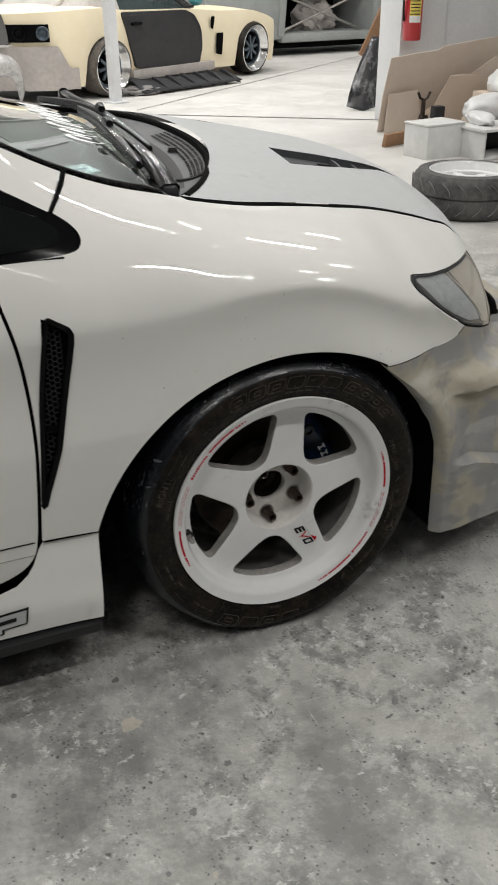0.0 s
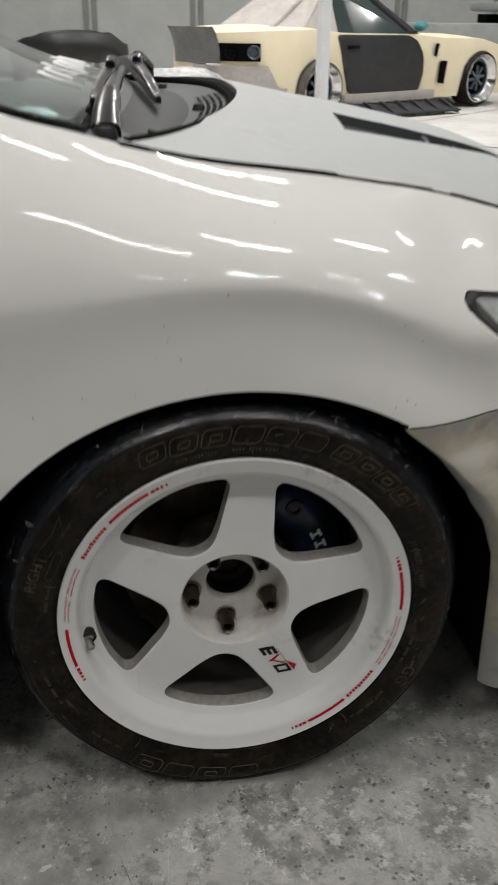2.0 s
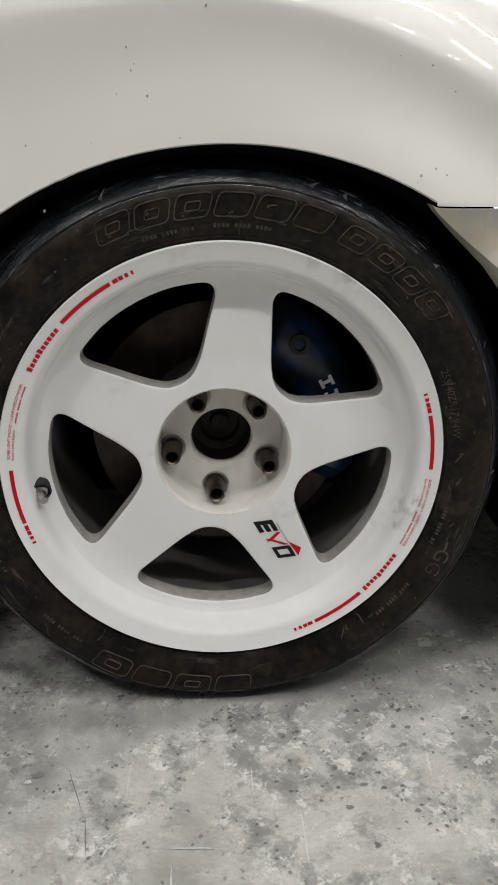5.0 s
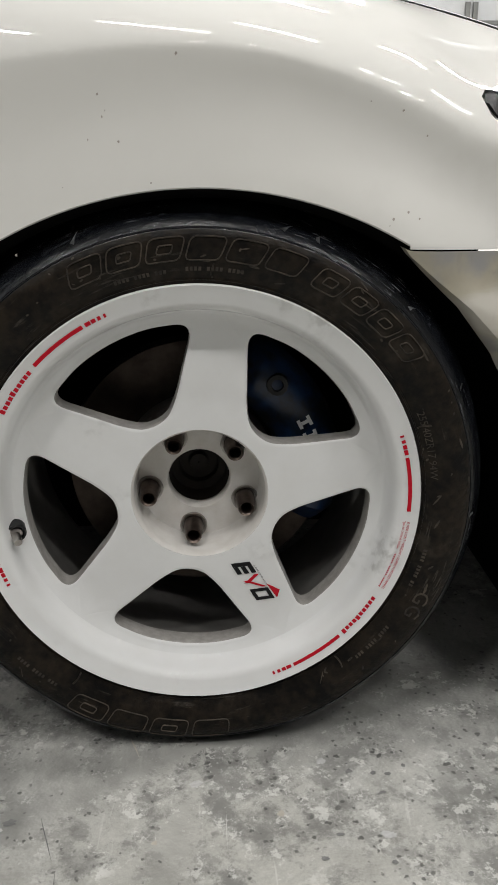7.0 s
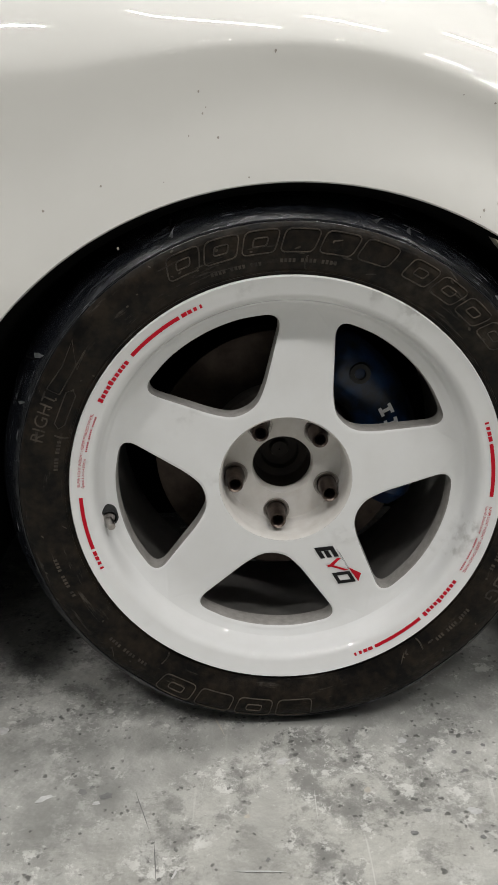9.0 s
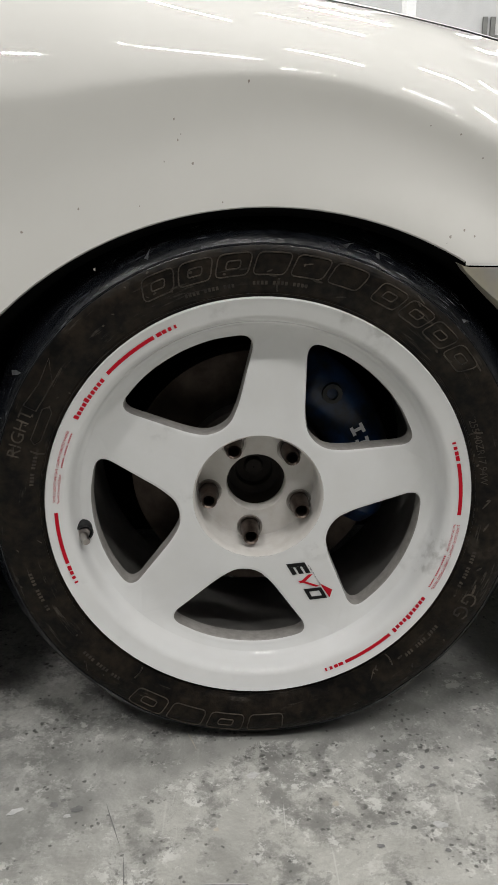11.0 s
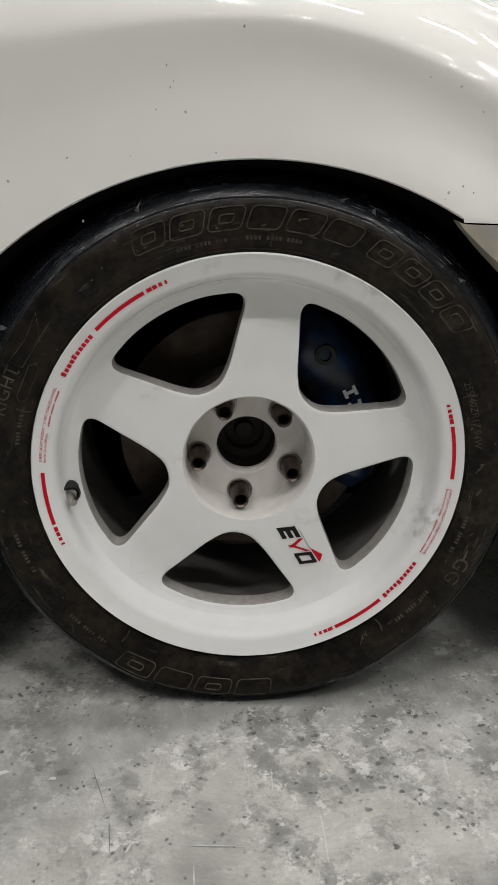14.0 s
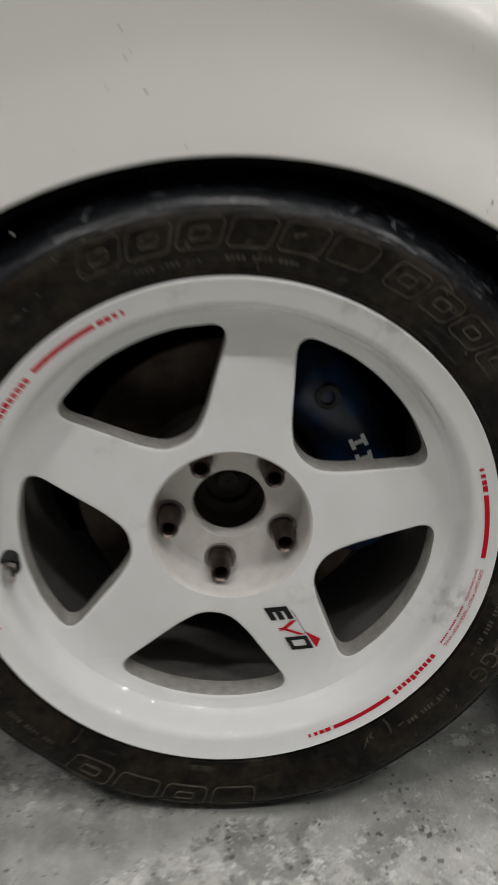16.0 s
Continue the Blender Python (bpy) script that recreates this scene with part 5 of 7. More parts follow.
def squash(co):
    """The tyre gives where it meets the floor."""
    if co.z < 0.0:
        co.z = 0.0
    bulge = max(0.0, 0.07 - co.z) / 0.07
    if co.y < 0.1 and co.z < 0.07:
        co.y -= 0.007 * bulge * (1 - bulge) * 2.5
    return co


def tyre():
    R = 0.318
    prof = [(0.2255, 0.030), (0.2275, 0.012), (0.2345, 0.0050), (0.243, 0.0015), (0.256, -0.0030), (0.268, -0.0045), (0.279, -0.0032), (0.2845, -0.0008), (0.2900, 0.0035), (0.2955, 0.0095), (0.3005, 0.017), (0.3060, 0.028), (0.3105, 0.042), (0.3150, 0.07), (R, 0.12), (0.3155, 0.18), (0.310, 0.21), (0.298, 0.235), (0.27, 0.245), (0.226, 0.23)]
    fine = resample(prof, 90)
    bm = revolve(fine, HUB, 180)
    for v in bm.verts:
        v.co = squash(v.co.copy())
    ob = part("tyre", bm, RUBBER, car, "worn semi-slick black tyre with raised sidewall marks", smooth=True)
    ob.data.materials.append(TREAD)
    turn = HUB.inverted()
    for p in ob.data.polygons:
        c = turn @ p.center
        if math.hypot(c.x, c.z) > 0.2838:
            p.material_index = 1
    return ob


tyre_ob = tyre()


def sidewall_y(r):
    return lerp_table([(0.2345, 0.0050), (0.243, 0.0015), (0.256, -0.0030), (0.268, -0.0045), (0.279, -0.0032), (0.2845, -0.0008), (0.290, 0.0035)], r)


def ridge_loop(name, pts, width=0.00075):
    """A closed raised line on the sidewall; points are (radius, degrees)."""
    bm = bmesh.new()
    n = len(pts)
    rings = []
    for r, a in pts:
        up = HUB.to_3x3() @ Vector((0, -0.0014, 0))
        p = squash(wp(r, a, sidewall_y(r) + 0.0003))
        rings.append((p, up))
    verts = []
    for k in range(n):
        p, up = rings[k]
        d = (rings[(k + 1) % n][0] - rings[k - 1][0]).normalized()
        s = d.cross(up.normalized())
        verts.append([bm.verts.new(p + s * width), bm.verts.new(p + s * width * 0.4 + up), bm.verts.new(p - s * width * 0.4 + up), bm.verts.new(p - s * width)])
    for k in range(n):
        a, b = verts[k], verts[(k + 1) % n]
        for j in range(3):
            bm.faces.new((a[j], a[j + 1], b[j + 1], b[j]))
    return part(name, bm, RIDGE_RUBBER, tyre_ob)


def letter_block(r0, r1, a0, a1, slant=1.6, inner=True, notch=0):
    """The outline of one big raised character, as a plain slanted block."""
    mid = (r0 + r1) / 2
    base = [(r0, a0), (r0, a1), (r1, a1 - slant), (r1, a0 - slant)]
    flat = [((a - a0) * mid * math.pi / 180, r) for r, a in base]
    out = rounded([(x, y, 0.006) for x, y in flat], 0.006, 4)
    to = lambda q: (q[1], a0 + q[0] / mid * 180 / math.pi)
    fine = resample(out + [out[0]], 44)[:-1]
    ridge_loop("raised_mark", [to(q) for q in fine])
    if inner:
        c = (sum(q[0] for q in flat) / 4, sum(q[1] for q in flat) / 4)
        ridge_loop("raised_mark", [to((c[0] + (x - c[0]) * 0.42, c[1] + (y - c[1]) * 0.36)) for x, y in fine[::2]], 0.0008)


for k, inner in enumerate((True, True, True, False, False, False)):
    letter_block(0.2575, 0.2795, 117.0 - 8.3 * k, 117.0 - 8.3 * k - 7.2, inner=inner)
for k, inner in enumerate((True, True, True, True)):
    letter_block(0.2565, 0.2785, 65.0 - 7.3 * k, 65.0 - 7.3 * k - 6.3, inner=inner)
for k, inner in enumerate((False, True, False, True)):
    letter_block(0.2605, 0.2840, -84.0 - 10.0 * k, -84.0 - 10.0 * k - 8.6, slant=0.8, inner=inner)


def arc_text(name, text, r, mid, height, depth_of, mat, parent, lift=0.0006):
    verts, faces = text_mesh(text, height)
    out = [wp(r + v.y, mid - math.degrees(v.x / (r + height / 2)), depth_of(r + v.y) - lift) for v in verts]
    return mesh(name, out, faces, mat, parent)


arc_text("size_mark", "255/40ZR17 94W", 0.2440, 15.0, 0.0075, sidewall_y, RIDGE_RUBBER, tyre_ob)
arc_text("compound_mark", "GG", 0.2585, -27.5, 0.0170, sidewall_y, RIDGE_RUBBER, tyre_ob)
arc_text("side_mark", "RIGHT", 0.2640, 159.5, 0.0135, sidewall_y, RIDGE_RUBBER, tyre_ob)
ridge_loop("arrow_mark", [(0.262, 153.0), (0.262, 141.0), (0.258, 146.0), (0.278, 141.0), (0.272, 147.0), (0.276, 153.0)])
ridge_loop("arrow_mark", [(0.247, 160), (0.247, 152), (0.252, 150.8), (0.257, 152), (0.257, 160), (0.252, 161.2)], 0.0006)
for a0, a1, r in ((108, 96, 0.2455), (92, 78, 0.247), (172, 163, 0.246), (195, 206, 0.262), (-13, -24, 0.247), (-36, -48, 0.252), (-140, -128, 0.262)):
    n = int(abs(a1 - a0) / 0.9)
    for k in range(n):
        s = a0 + (a1 - a0) * k / n
        if k % 5 != 4:
            verts = [squash(wp(rr, aa, sidewall_y(rr) - 0.0006)) for rr, aa in ((r, s), (r, s + (a1 - a0) / n * 0.65), (r + 0.004, s + (a1 - a0) / n * 0.65), (r + 0.004, s))]
            mesh("small_mark", verts, [(0, 1, 2, 3)], RIDGE_RUBBER, tyre_ob)
for r, side_mat in ((0.2385, RUBBER), (0.2872, TREAD)):
    ring = ridge_loop("sidewall_ring", [(r, 2 * k) for k in range(180)], 0.0011)
    ring.data.materials[0] = side_mat


def nicks():
    """Cuts and torn flakes on the tyre's shoulder."""
    rng = random.Random(5)
    depth = [(0.2845, -0.0008), (0.2900, 0.0035), (0.2955, 0.0095), (0.3005, 0.017), (0.3060, 0.028)]
    for a, w, h, sk in ((147.5, 1.0, 0.011, 1.4), (112.5, 0.7, 0.010, -1.3), (73.0, 1.1, 0.0075, -1.5), (66.0, 0.9, 0.006, 0.4), (44.0, 1.0, 0.006, -0.9), (24.0, 0.7, 0.006, 0.8), (-4.0, 0.8, 0.005, 0.6), (158.0, 0.6, 0.008, 1.0)):
        r = 0.291 + rng.uniform(-0.002, 0.004)
        edge = [(r, a), (r + h * 0.25, a + w), (r + h * 0.7, a + w * 0.75 + sk * 0.8), (r + h, a + sk), (r + h * 0.55, a + sk * 0.35)]
        mesh("torn_flake", [wp(q, t, lerp_table(depth, q) - (0.0022 if k in (2, 3) else 0.0005)) for k, (q, t) in enumerate(edge)], [tuple(range(5))], FLAKE, tyre_ob)
        cut = [(r - 0.001, a + w + 0.15), (r + h * 1.5, a + sk * 1.3 + w + 0.1), (r + h * 1.5, a + sk * 1.3 + w + 0.55)]
        mesh("tread_cut", [wp(q, t, lerp_table(depth, q) - 0.0004) for q, t in cut], [(0, 1, 2)], DEEP_BLACK, tyre_ob)


nicks()


def rubber_specks():
    """Pale crumbs and short scrapes on the sidewall and shoulder."""
    rng = random.Random(12)
    for k in range(70):
        a, r = rng.uniform(-60, 235), rng.uniform(0.238, 0.2885)
        w, h = rng.uniform(0.0008, 0.0022), rng.uniform(0.0006, 0.0016)
        if rng.random() < 0.3:
            w *= 3.0
        tilt = rng.uniform(-1, 1)
        pts = []
        for q in range(7):
            t = 2 * math.pi * q / 7
            u, v = w * math.cos(t), h * math.sin(t) + tilt * w * math.cos(t)
            pts.append(squash(wp(r + v, a + math.degrees(u / r), sidewall_y(r + v) - 0.0005)))
        mesh("crumb", pts, [tuple(range(7))], RIDGE_RUBBER, tyre_ob)
    for a in (86.0, 20.0, 163.0, -125.0, -52.0):
        pts = [(0.240 + 0.0035 * k, a + 0.25 * math.sin(k)) for k in range(5)]
        ridge_loop("mould_line", pts + [(r, b + 0.25) for r, b in pts[::-1]], 0.0004)


rubber_specks()
def lip_face(r):
    return lerp_table([(0.212, 0.0058), (0.216, 0.0045), (0.226, 0.0030), (0.230, 0.001)], r)


for mid, mid_low in ((165.7, 172.5), (-17.0, -10.5)):
    arc_text("wheel_script", "SUPER LIGHT WEIGHT / SUPER FORGED WHEEL", 0.2226, mid, 0.0028, lip_face, RED, wheel_ob, 0.0008)
    arc_text("wheel_script", "Special Limited Edition", 0.2186, mid_low, 0.0026, lip_face, RED, wheel_ob, 0.0008)

# brake disc, caliper and the dark well
disc_ob = part("brake_disc", revolve([(0.05, 0.11), (0.075, 0.112), (0.078, 0.125), (0.088, 0.1265)] + [(0.092 + 0.0062 * k, 0.127 + 0.0009 * (k % 2)) for k in range(10)] + [(0.150, 0.127), (0.152, 0.15), (0.07, 0.15)], HUB, 80), DARK_STEEL, car, "rusty vented brake disc", smooth=True)


part("disc_hat", revolve([(0.05, 0.106), (0.079, 0.107), (0.0845, 0.1085), (0.087, 0.113), (0.0885, 0.126)], HUB, 64), HAT_GREY, disc_ob, "dull grey disc hat", smooth=True)


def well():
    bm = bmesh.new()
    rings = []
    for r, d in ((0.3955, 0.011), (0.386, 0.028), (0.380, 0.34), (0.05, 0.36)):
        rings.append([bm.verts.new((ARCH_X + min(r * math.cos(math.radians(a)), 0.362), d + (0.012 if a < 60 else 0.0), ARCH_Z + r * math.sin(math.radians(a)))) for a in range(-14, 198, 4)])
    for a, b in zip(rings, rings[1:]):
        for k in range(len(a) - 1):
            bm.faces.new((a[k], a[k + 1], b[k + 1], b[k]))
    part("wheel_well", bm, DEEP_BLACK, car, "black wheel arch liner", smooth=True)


well()
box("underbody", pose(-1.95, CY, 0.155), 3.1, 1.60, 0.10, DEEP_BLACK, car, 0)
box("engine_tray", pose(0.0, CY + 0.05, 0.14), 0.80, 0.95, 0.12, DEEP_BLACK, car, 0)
# two added black blocks, hidden in the nose, keep light from leaking underneath
box("bumper_light_block", pose(0.455, 0.14, 0.28), 0.13, 0.05, 0.28, DEEP_BLACK, car, 0)
box("bay_light_block", pose(-0.17, CY, 0.655), 1.16, 1.36, 0.02, DEEP_BLACK, car, 0)
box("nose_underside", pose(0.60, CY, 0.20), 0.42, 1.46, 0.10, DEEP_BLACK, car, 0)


def caliper():
    bm = bmesh.new()
    secs = []
    prof = [(0.092, 0.138), (0.094, 0.110), (0.100, 0.099), (0.114, 0.092), (0.142, 0.092), (0.156, 0.100), (0.166, 0.118), (0.168, 0.150)]
    for a in list(range(-28, 71, 3)):
        end = min((a + 28) / 9, (70 - a) / 9, 1.0)
        secs.append([bm.verts.new(wp(0.133 + (r - 0.133) * (0.8 + 0.2 * end), a, d + 0.02 * (1 - end))) for r, d in prof])
    for a, b in zip(secs, secs[1:]):
        for k in range(len(prof) - 1):
            bm.faces.new((a[k], a[k + 1], b[k + 1], b[k]))
    bm.faces.new(secs[0])
    bm.faces.new(secs[-1])
    cal = part("brake_caliper", bm, BLUE, car, "blue painted brake caliper with white marks", smooth=True)
    for a in (50, -6):
        m = HUB @ Matrix.Translation((0.138 * math.cos(math.radians(a)), 0, 0.138 * math.sin(math.radians(a))))
        part("caliper_bolt", revolve([(0.001, 0.096), (0.006, 0.096), (0.007, 0.088), (0.012, 0.089), (0.013, 0.098)], m, 12), BLACK_PLASTIC, cal, smooth=True)
    for k, a in enumerate((29.5, 22.0, 14.5, 7.0, -0.5, -8)):
        for r0, r1, w in ((0.127, 0.131, 5.0), (0.139, 0.143, 5.0)):
            verts = [wp(r, t, 0.0912) for r, t in ((r0, a), (r0, a - w), (r1, a - w), (r1, a))]
            mesh("white_mark", verts, [(0, 1, 2, 3)], WHITE_DECAL, cal)
        verts = [wp(r, t, 0.0912) for r, t in ((0.131, a - 1.6), (0.131, a - 3.4), (0.139, a - 3.4), (0.139, a - 1.6))]
        mesh("white_mark", verts, [(0, 1, 2, 3)], WHITE_DECAL, cal)


caliper()
tube_mesh("brake_hose", [wp(0.15, 20, 0.16), wp(0.12, 35, 0.15), wp(0.10, 60, 0.17), wp(0.12, 90, 0.2)], 0.006, BLACK_PLASTIC, car)


def windscreen_script():
    """A row of white script strokes low on the glass."""
    for k in range(8):
        v = -0.44 + 0.118 * k
        tall = 1.5 if k % 3 == 2 else 1.0
        pts = [screen_point(v + 0.045 * math.sin(t), 0.17 - 0.055 * math.cos(t) * tall + 0.03 * math.sin(t), 0.0035) for t in np.linspace(0.5, 5.6, 16)]
        tube_mesh("script_stroke", pts, 0.0055, WHITE_DECAL, screen, flat=0.12, sides=6)


windscreen_script()


def cowl_grille():
    """Rows of slots in the cowl."""
    for j in range(30):
        for i in range(5):
            v = -0.70 + 0.0235 * j + (0.012 if j > 9 else 0.0)
            p, q, r = cowl_point(v, 0.86 - 0.052 * i), cowl_point(v + 0.02, 0.86 - 0.052 * i), cowl_point(v, 0.82 - 0.052 * i)
            along, back = (q - p).normalized(), (r - p).normalized()
            up = along.cross(back).normalized()
            up = up if up.z > 0 else -up
            c = [p + along * a + back * b + up * 0.0022 for a, b in ((-0.0055, -0.0032), (0.0055, -0.0032), (0.0055, 0.0032), (-0.0055, 0.0032))]
            mesh("slot", c, [(0, 1, 2, 3)], DEEP_BLACK, cowl_ob)
    for v, s in ((-0.30, 0.62), (0.55, 0.6)):
        p = cowl_point(v, s)
        part("washer_jet", revolve([(0.001, -0.012), (0.009, -0.010), (0.012, 0.0)], Matrix.Translation(p) @ pose(0, 0, 0, -90, 0, 0), 12), BLACK_PLASTIC, cowl_ob, smooth=True)
    # the divider between grille and corner piece
    tube_mesh("cowl_step", [cowl_point(-0.70, s) + Vector((0, 0, 0.002)) for s in np.linspace(0.35, 0.9, 8)], 0.003, BLACK_PLASTIC, cowl_ob)


cowl_grille()
mesh("letter_block", [(x, side_y(-0.5, 0.3) - 0.028, z) for x, z in ((-0.60, 0.226), (-0.517, 0.230), (-0.523, 0.194), (-0.565, 0.192), (-0.566, 0.183), (-0.605, 0.181))], [(0, 1, 2, 3, 4, 5)], BLACK_DECAL, car)
mesh("letter_face", [(x, side_y(-0.5, 0.3) - 0.0295, z) for x, z in ((-0.60, 0.222), (-0.5215, 0.226), (-0.5265, 0.198), (-0.569, 0.196), (-0.570, 0.187), (-0.605, 0.185))], [(0, 1, 2, 3, 4, 5)], PRIMER, car)
mesh("letter_hole", [(x, side_y(-0.5, 0.3) - 0.031, z) for x, z in ((-0.575, 0.2145), (-0.541, 0.216), (-0.5425, 0.2075), (-0.576, 0.206))], [(0, 1, 2, 3)], BLACK_DECAL, car)


def far_side():
    """The flank, wheels and tail that face away."""
    y = 2 * CY
    box("far_flank", pose(-1.0, y - 0.06, 0.50), 1.2, 0.06, 0.72, CREAM, car, 0.02)
    box("far_wing", pose(0.05, y - 0.06, 0.60), 0.9, 0.06, 0.22, CREAM, car, 0.02)
    box("far_bumper", pose(0.58, y - 0.14, 0.36), 0.40, 0.08, 0.44, FILLER, car, 0.02)
    box("far_sill", pose(-1.0, y - 0.05, 0.115), 1.3, 0.08, 0.15, CREAM, car, 0.01)
    part("far_tyre", revolve([(0.20, 0.02), (0.29, 0.0), (0.3013, 0.04), (0.3013, 0.20), (0.29, 0.24), (0.20, 0.22)], pose(0, y - 0.24, 0.3013), 48, True), RUBBER, car, smooth=True)
    def loft(name, rows, mat, lab):
        """Sections across the car: (x, half width, low, high, rounding)."""
        bm = bmesh.new()
        rings = []
        for x, half, z0, z1, soft in rows:
            ring = []
            for k in range(28):
                a = 2 * math.pi * k / 28
                c, s = math.cos(a), math.sin(a)
                ring.append(bm.verts.new((x, CY + half * math.copysign(abs(c) ** soft, c), (z0 + z1) / 2 + (z1 - z0) / 2 * math.copysign(abs(s) ** soft, s))))
            rings.append(ring)
        for a, b in zip(rings, rings[1:]):
            for k in range(28):
                bm.faces.new((a[k], a[(k + 1) % 28], b[(k + 1) % 28], b[k]))
        bm.faces.new(rings[0])
        bm.faces.new(rings[-1])
        part(name, bm, mat, car, lab, smooth=True)

    loft("rear_body", [(-1.46, 0.855, 0.17, 0.86, 0.35), (-1.9, 0.87, 0.17, 0.90, 0.35), (-2.4, 0.88, 0.18, 0.95, 0.4), (-2.9, 0.86, 0.22, 1.0, 0.45), (-3.3, 0.80, 0.28, 1.0, 0.5), (-3.55, 0.70, 0.34, 0.95, 0.55), (-3.62, 0.60, 0.42, 0.88, 0.6)], CREAM, "cream painted rear body")
    loft("roof", [(-0.72, 0.52, 1.20, 1.24, 0.6), (-1.0, 0.56, 1.28, 1.345, 0.6), (-1.5, 0.58, 1.33, 1.41, 0.6), (-2.0, 0.57, 1.30, 1.40, 0.6), (-2.5, 0.54, 1.20, 1.30, 0.6)], CREAM, "cream painted roof")
    loft("rear_cabin", [(-1.5, 0.66, 0.84, 1.34, 0.55), (-2.0, 0.66, 0.86, 1.33, 0.55), (-2.5, 0.64, 0.9, 1.23, 0.6), (-3.0, 0.58, 0.95, 1.02, 0.7)], DARK_GLASS, "dark rear cabin glass")
    box("engine_bay", pose(0.12, CY + 0.05, 0.45), 0.60, 0.95, 0.38, DEEP_BLACK, car, 0)
    for yy in (-0.01, 2 * CY - 0.22):
        part("rear_tyre", revolve([(0.20, 0.02), (0.29, 0.0), (0.3013, 0.04), (0.3013, 0.20), (0.29, 0.23), (0.20, 0.21)], pose(-2.68, yy, 0.3013), 48, True), RUBBER, car, smooth=True)
        part("rear_wheel", revolve([(0.20, 0.02), (0.17, 0.05), (0.02, 0.06), (0.001, 0.06)], pose(-2.68, yy, 0.3013), 40), WHEEL_WHITE, car, smooth=True)


far_side()


def paint_chips():
    """Specks of dirt and chips on the wing."""
    rng = random.Random(9)
    spots = [(-0.080, 0.685), (-0.077, 0.690), (-0.0935, 0.6655), (-0.1185, 0.6245), (-0.178, 0.622), (-0.083, 0.704), (-0.066, 0.664), (-0.038, 0.628), (0.165, 0.698), (0.196, 0.690), (0.221, 0.668), (0.188, 0.594), (0.203, 0.600), (0.214, 0.594), (0.184, 0.588), (-0.012, 0.737), (-0.165, 0.565), (-0.235, 0.60), (0.05, 0.80), (-0.3, 0.70)]
    for x, z in spots:
        r = rng.uniform(0.0006, 0.0016)
        o = [(x + r * rng.uniform(0.5, 1.2) * math.cos(a), z + r * rng.uniform(0.5, 1.4) * math.sin(a)) for a in np.linspace(0, 2 * math.pi, 8)[:-1]]
        mesh("paint_chip", [(px, side_y(px, pz) - 0.0006, pz) for px, pz in o], [tuple(range(7))], SPECK, car)


paint_chips()

tube_mesh("door_seam", [(x, side_y(x, 0.35 - 0.02 * (x + 0.48)) - 0.0005, 0.345 + 0.01 * (x + 0.48)) for x in np.linspace(-1.4, -0.487, 30)], 0.0012, DEEP_BLACK, car, sides=5)
tube_mesh("door_seam", [(x, side_y(x, 0.318) - 0.0005, 0.318 + 0.01 * (x + 0.48)) for x in np.linspace(-1.4, -0.490, 30)], 0.0009, SPECK, car, sides=5)


def permit_sticker():
    """A pale card with bars of print, low behind the windscreen."""
    m = pose(-0.262, 0.461, 0.880, 6, 0, 20)
    card = box("sticker", m, 0.10, 0.062, 0.002, STICKER, car, 0, "pale blue permit sticker behind the glass")
    for k, (x, w) in enumerate(((-0.02, 0.045), (0.01, 0.05), (-0.01, 0.06))):
        mesh("print_bar", [m @ Vector((x + a * w / 2, 0.016 - 0.016 * k + b * 0.004, 0.0018)) for a, b in ((-1, -1), (1, -1), (1, 1), (-1, 1))], [(0, 1, 2, 3)], BLUE, card)


STICKER = material("sticker_paper", (0.62, 0.72, 0.74), (0.50, 0.64, 0.68), rough=0.6, scale=20)
permit_sticker()


# ---- behind the car: floor joints, post, pillar ----
def strip(name, a, b, w, mat, label, z=0.003):
    a, b = Vector(a), Vector(b)
    d = (b - a).normalized()
    n = Vector((-d.y, d.x)) * w / 2
    ob = mesh(name, [(p.x, p.y, z) for p in (a - n, b - n, b + n, a + n)], [(0, 1, 2, 3)], mat)
    return tagged(ob, label, "floor joint", kind="structure")


JOINT = material("joint_dirt", (0.10, 0.095, 0.09), (0.2, 0.19, 0.18), rough=0.9, scale=6)
strip("floor_joint", (-3.0, 11.0), (6.2, 4.45), 0.045, JOINT, "dark sawn joint in the concrete floor")
strip("floor_joint", (2.0, 7.75), (9.0, 13.9), 0.018, JOINT, "thin dark crack line in the concrete floor", 0.004)

post = box("steel_post", pose(1.98, 8.45, 2.6, 0, 0, 20), 0.11, 0.09, 5.2, WALL_MAT, None, 0.006)
tagged(post, "slim white painted steel post", "post", kind="structure")
plate = box("post_foot", pose(1.98, 8.45, 0.008, 0, 0, 20), 0.2, 0.2, 0.016, WALL_MAT, None, 0.003)
tagged(plate, "white steel foot plate of the post", "base plate", kind="structure")
pil = box("pillar", pose(4.08, 6.0, 2.6), 0.46, 0.36, 5.2, WALL_MAT, None, 0.012)
tagged(pil, "white painted square pillar", "pillar", kind="structure")
wing = box("wall_return", pose(6.8, 5.95, 2.6), 5.42, 0.16, 5.2, WALL_MAT, None, 0)
tagged(wing, "pale grey partition wall", "wall", kind="structure")


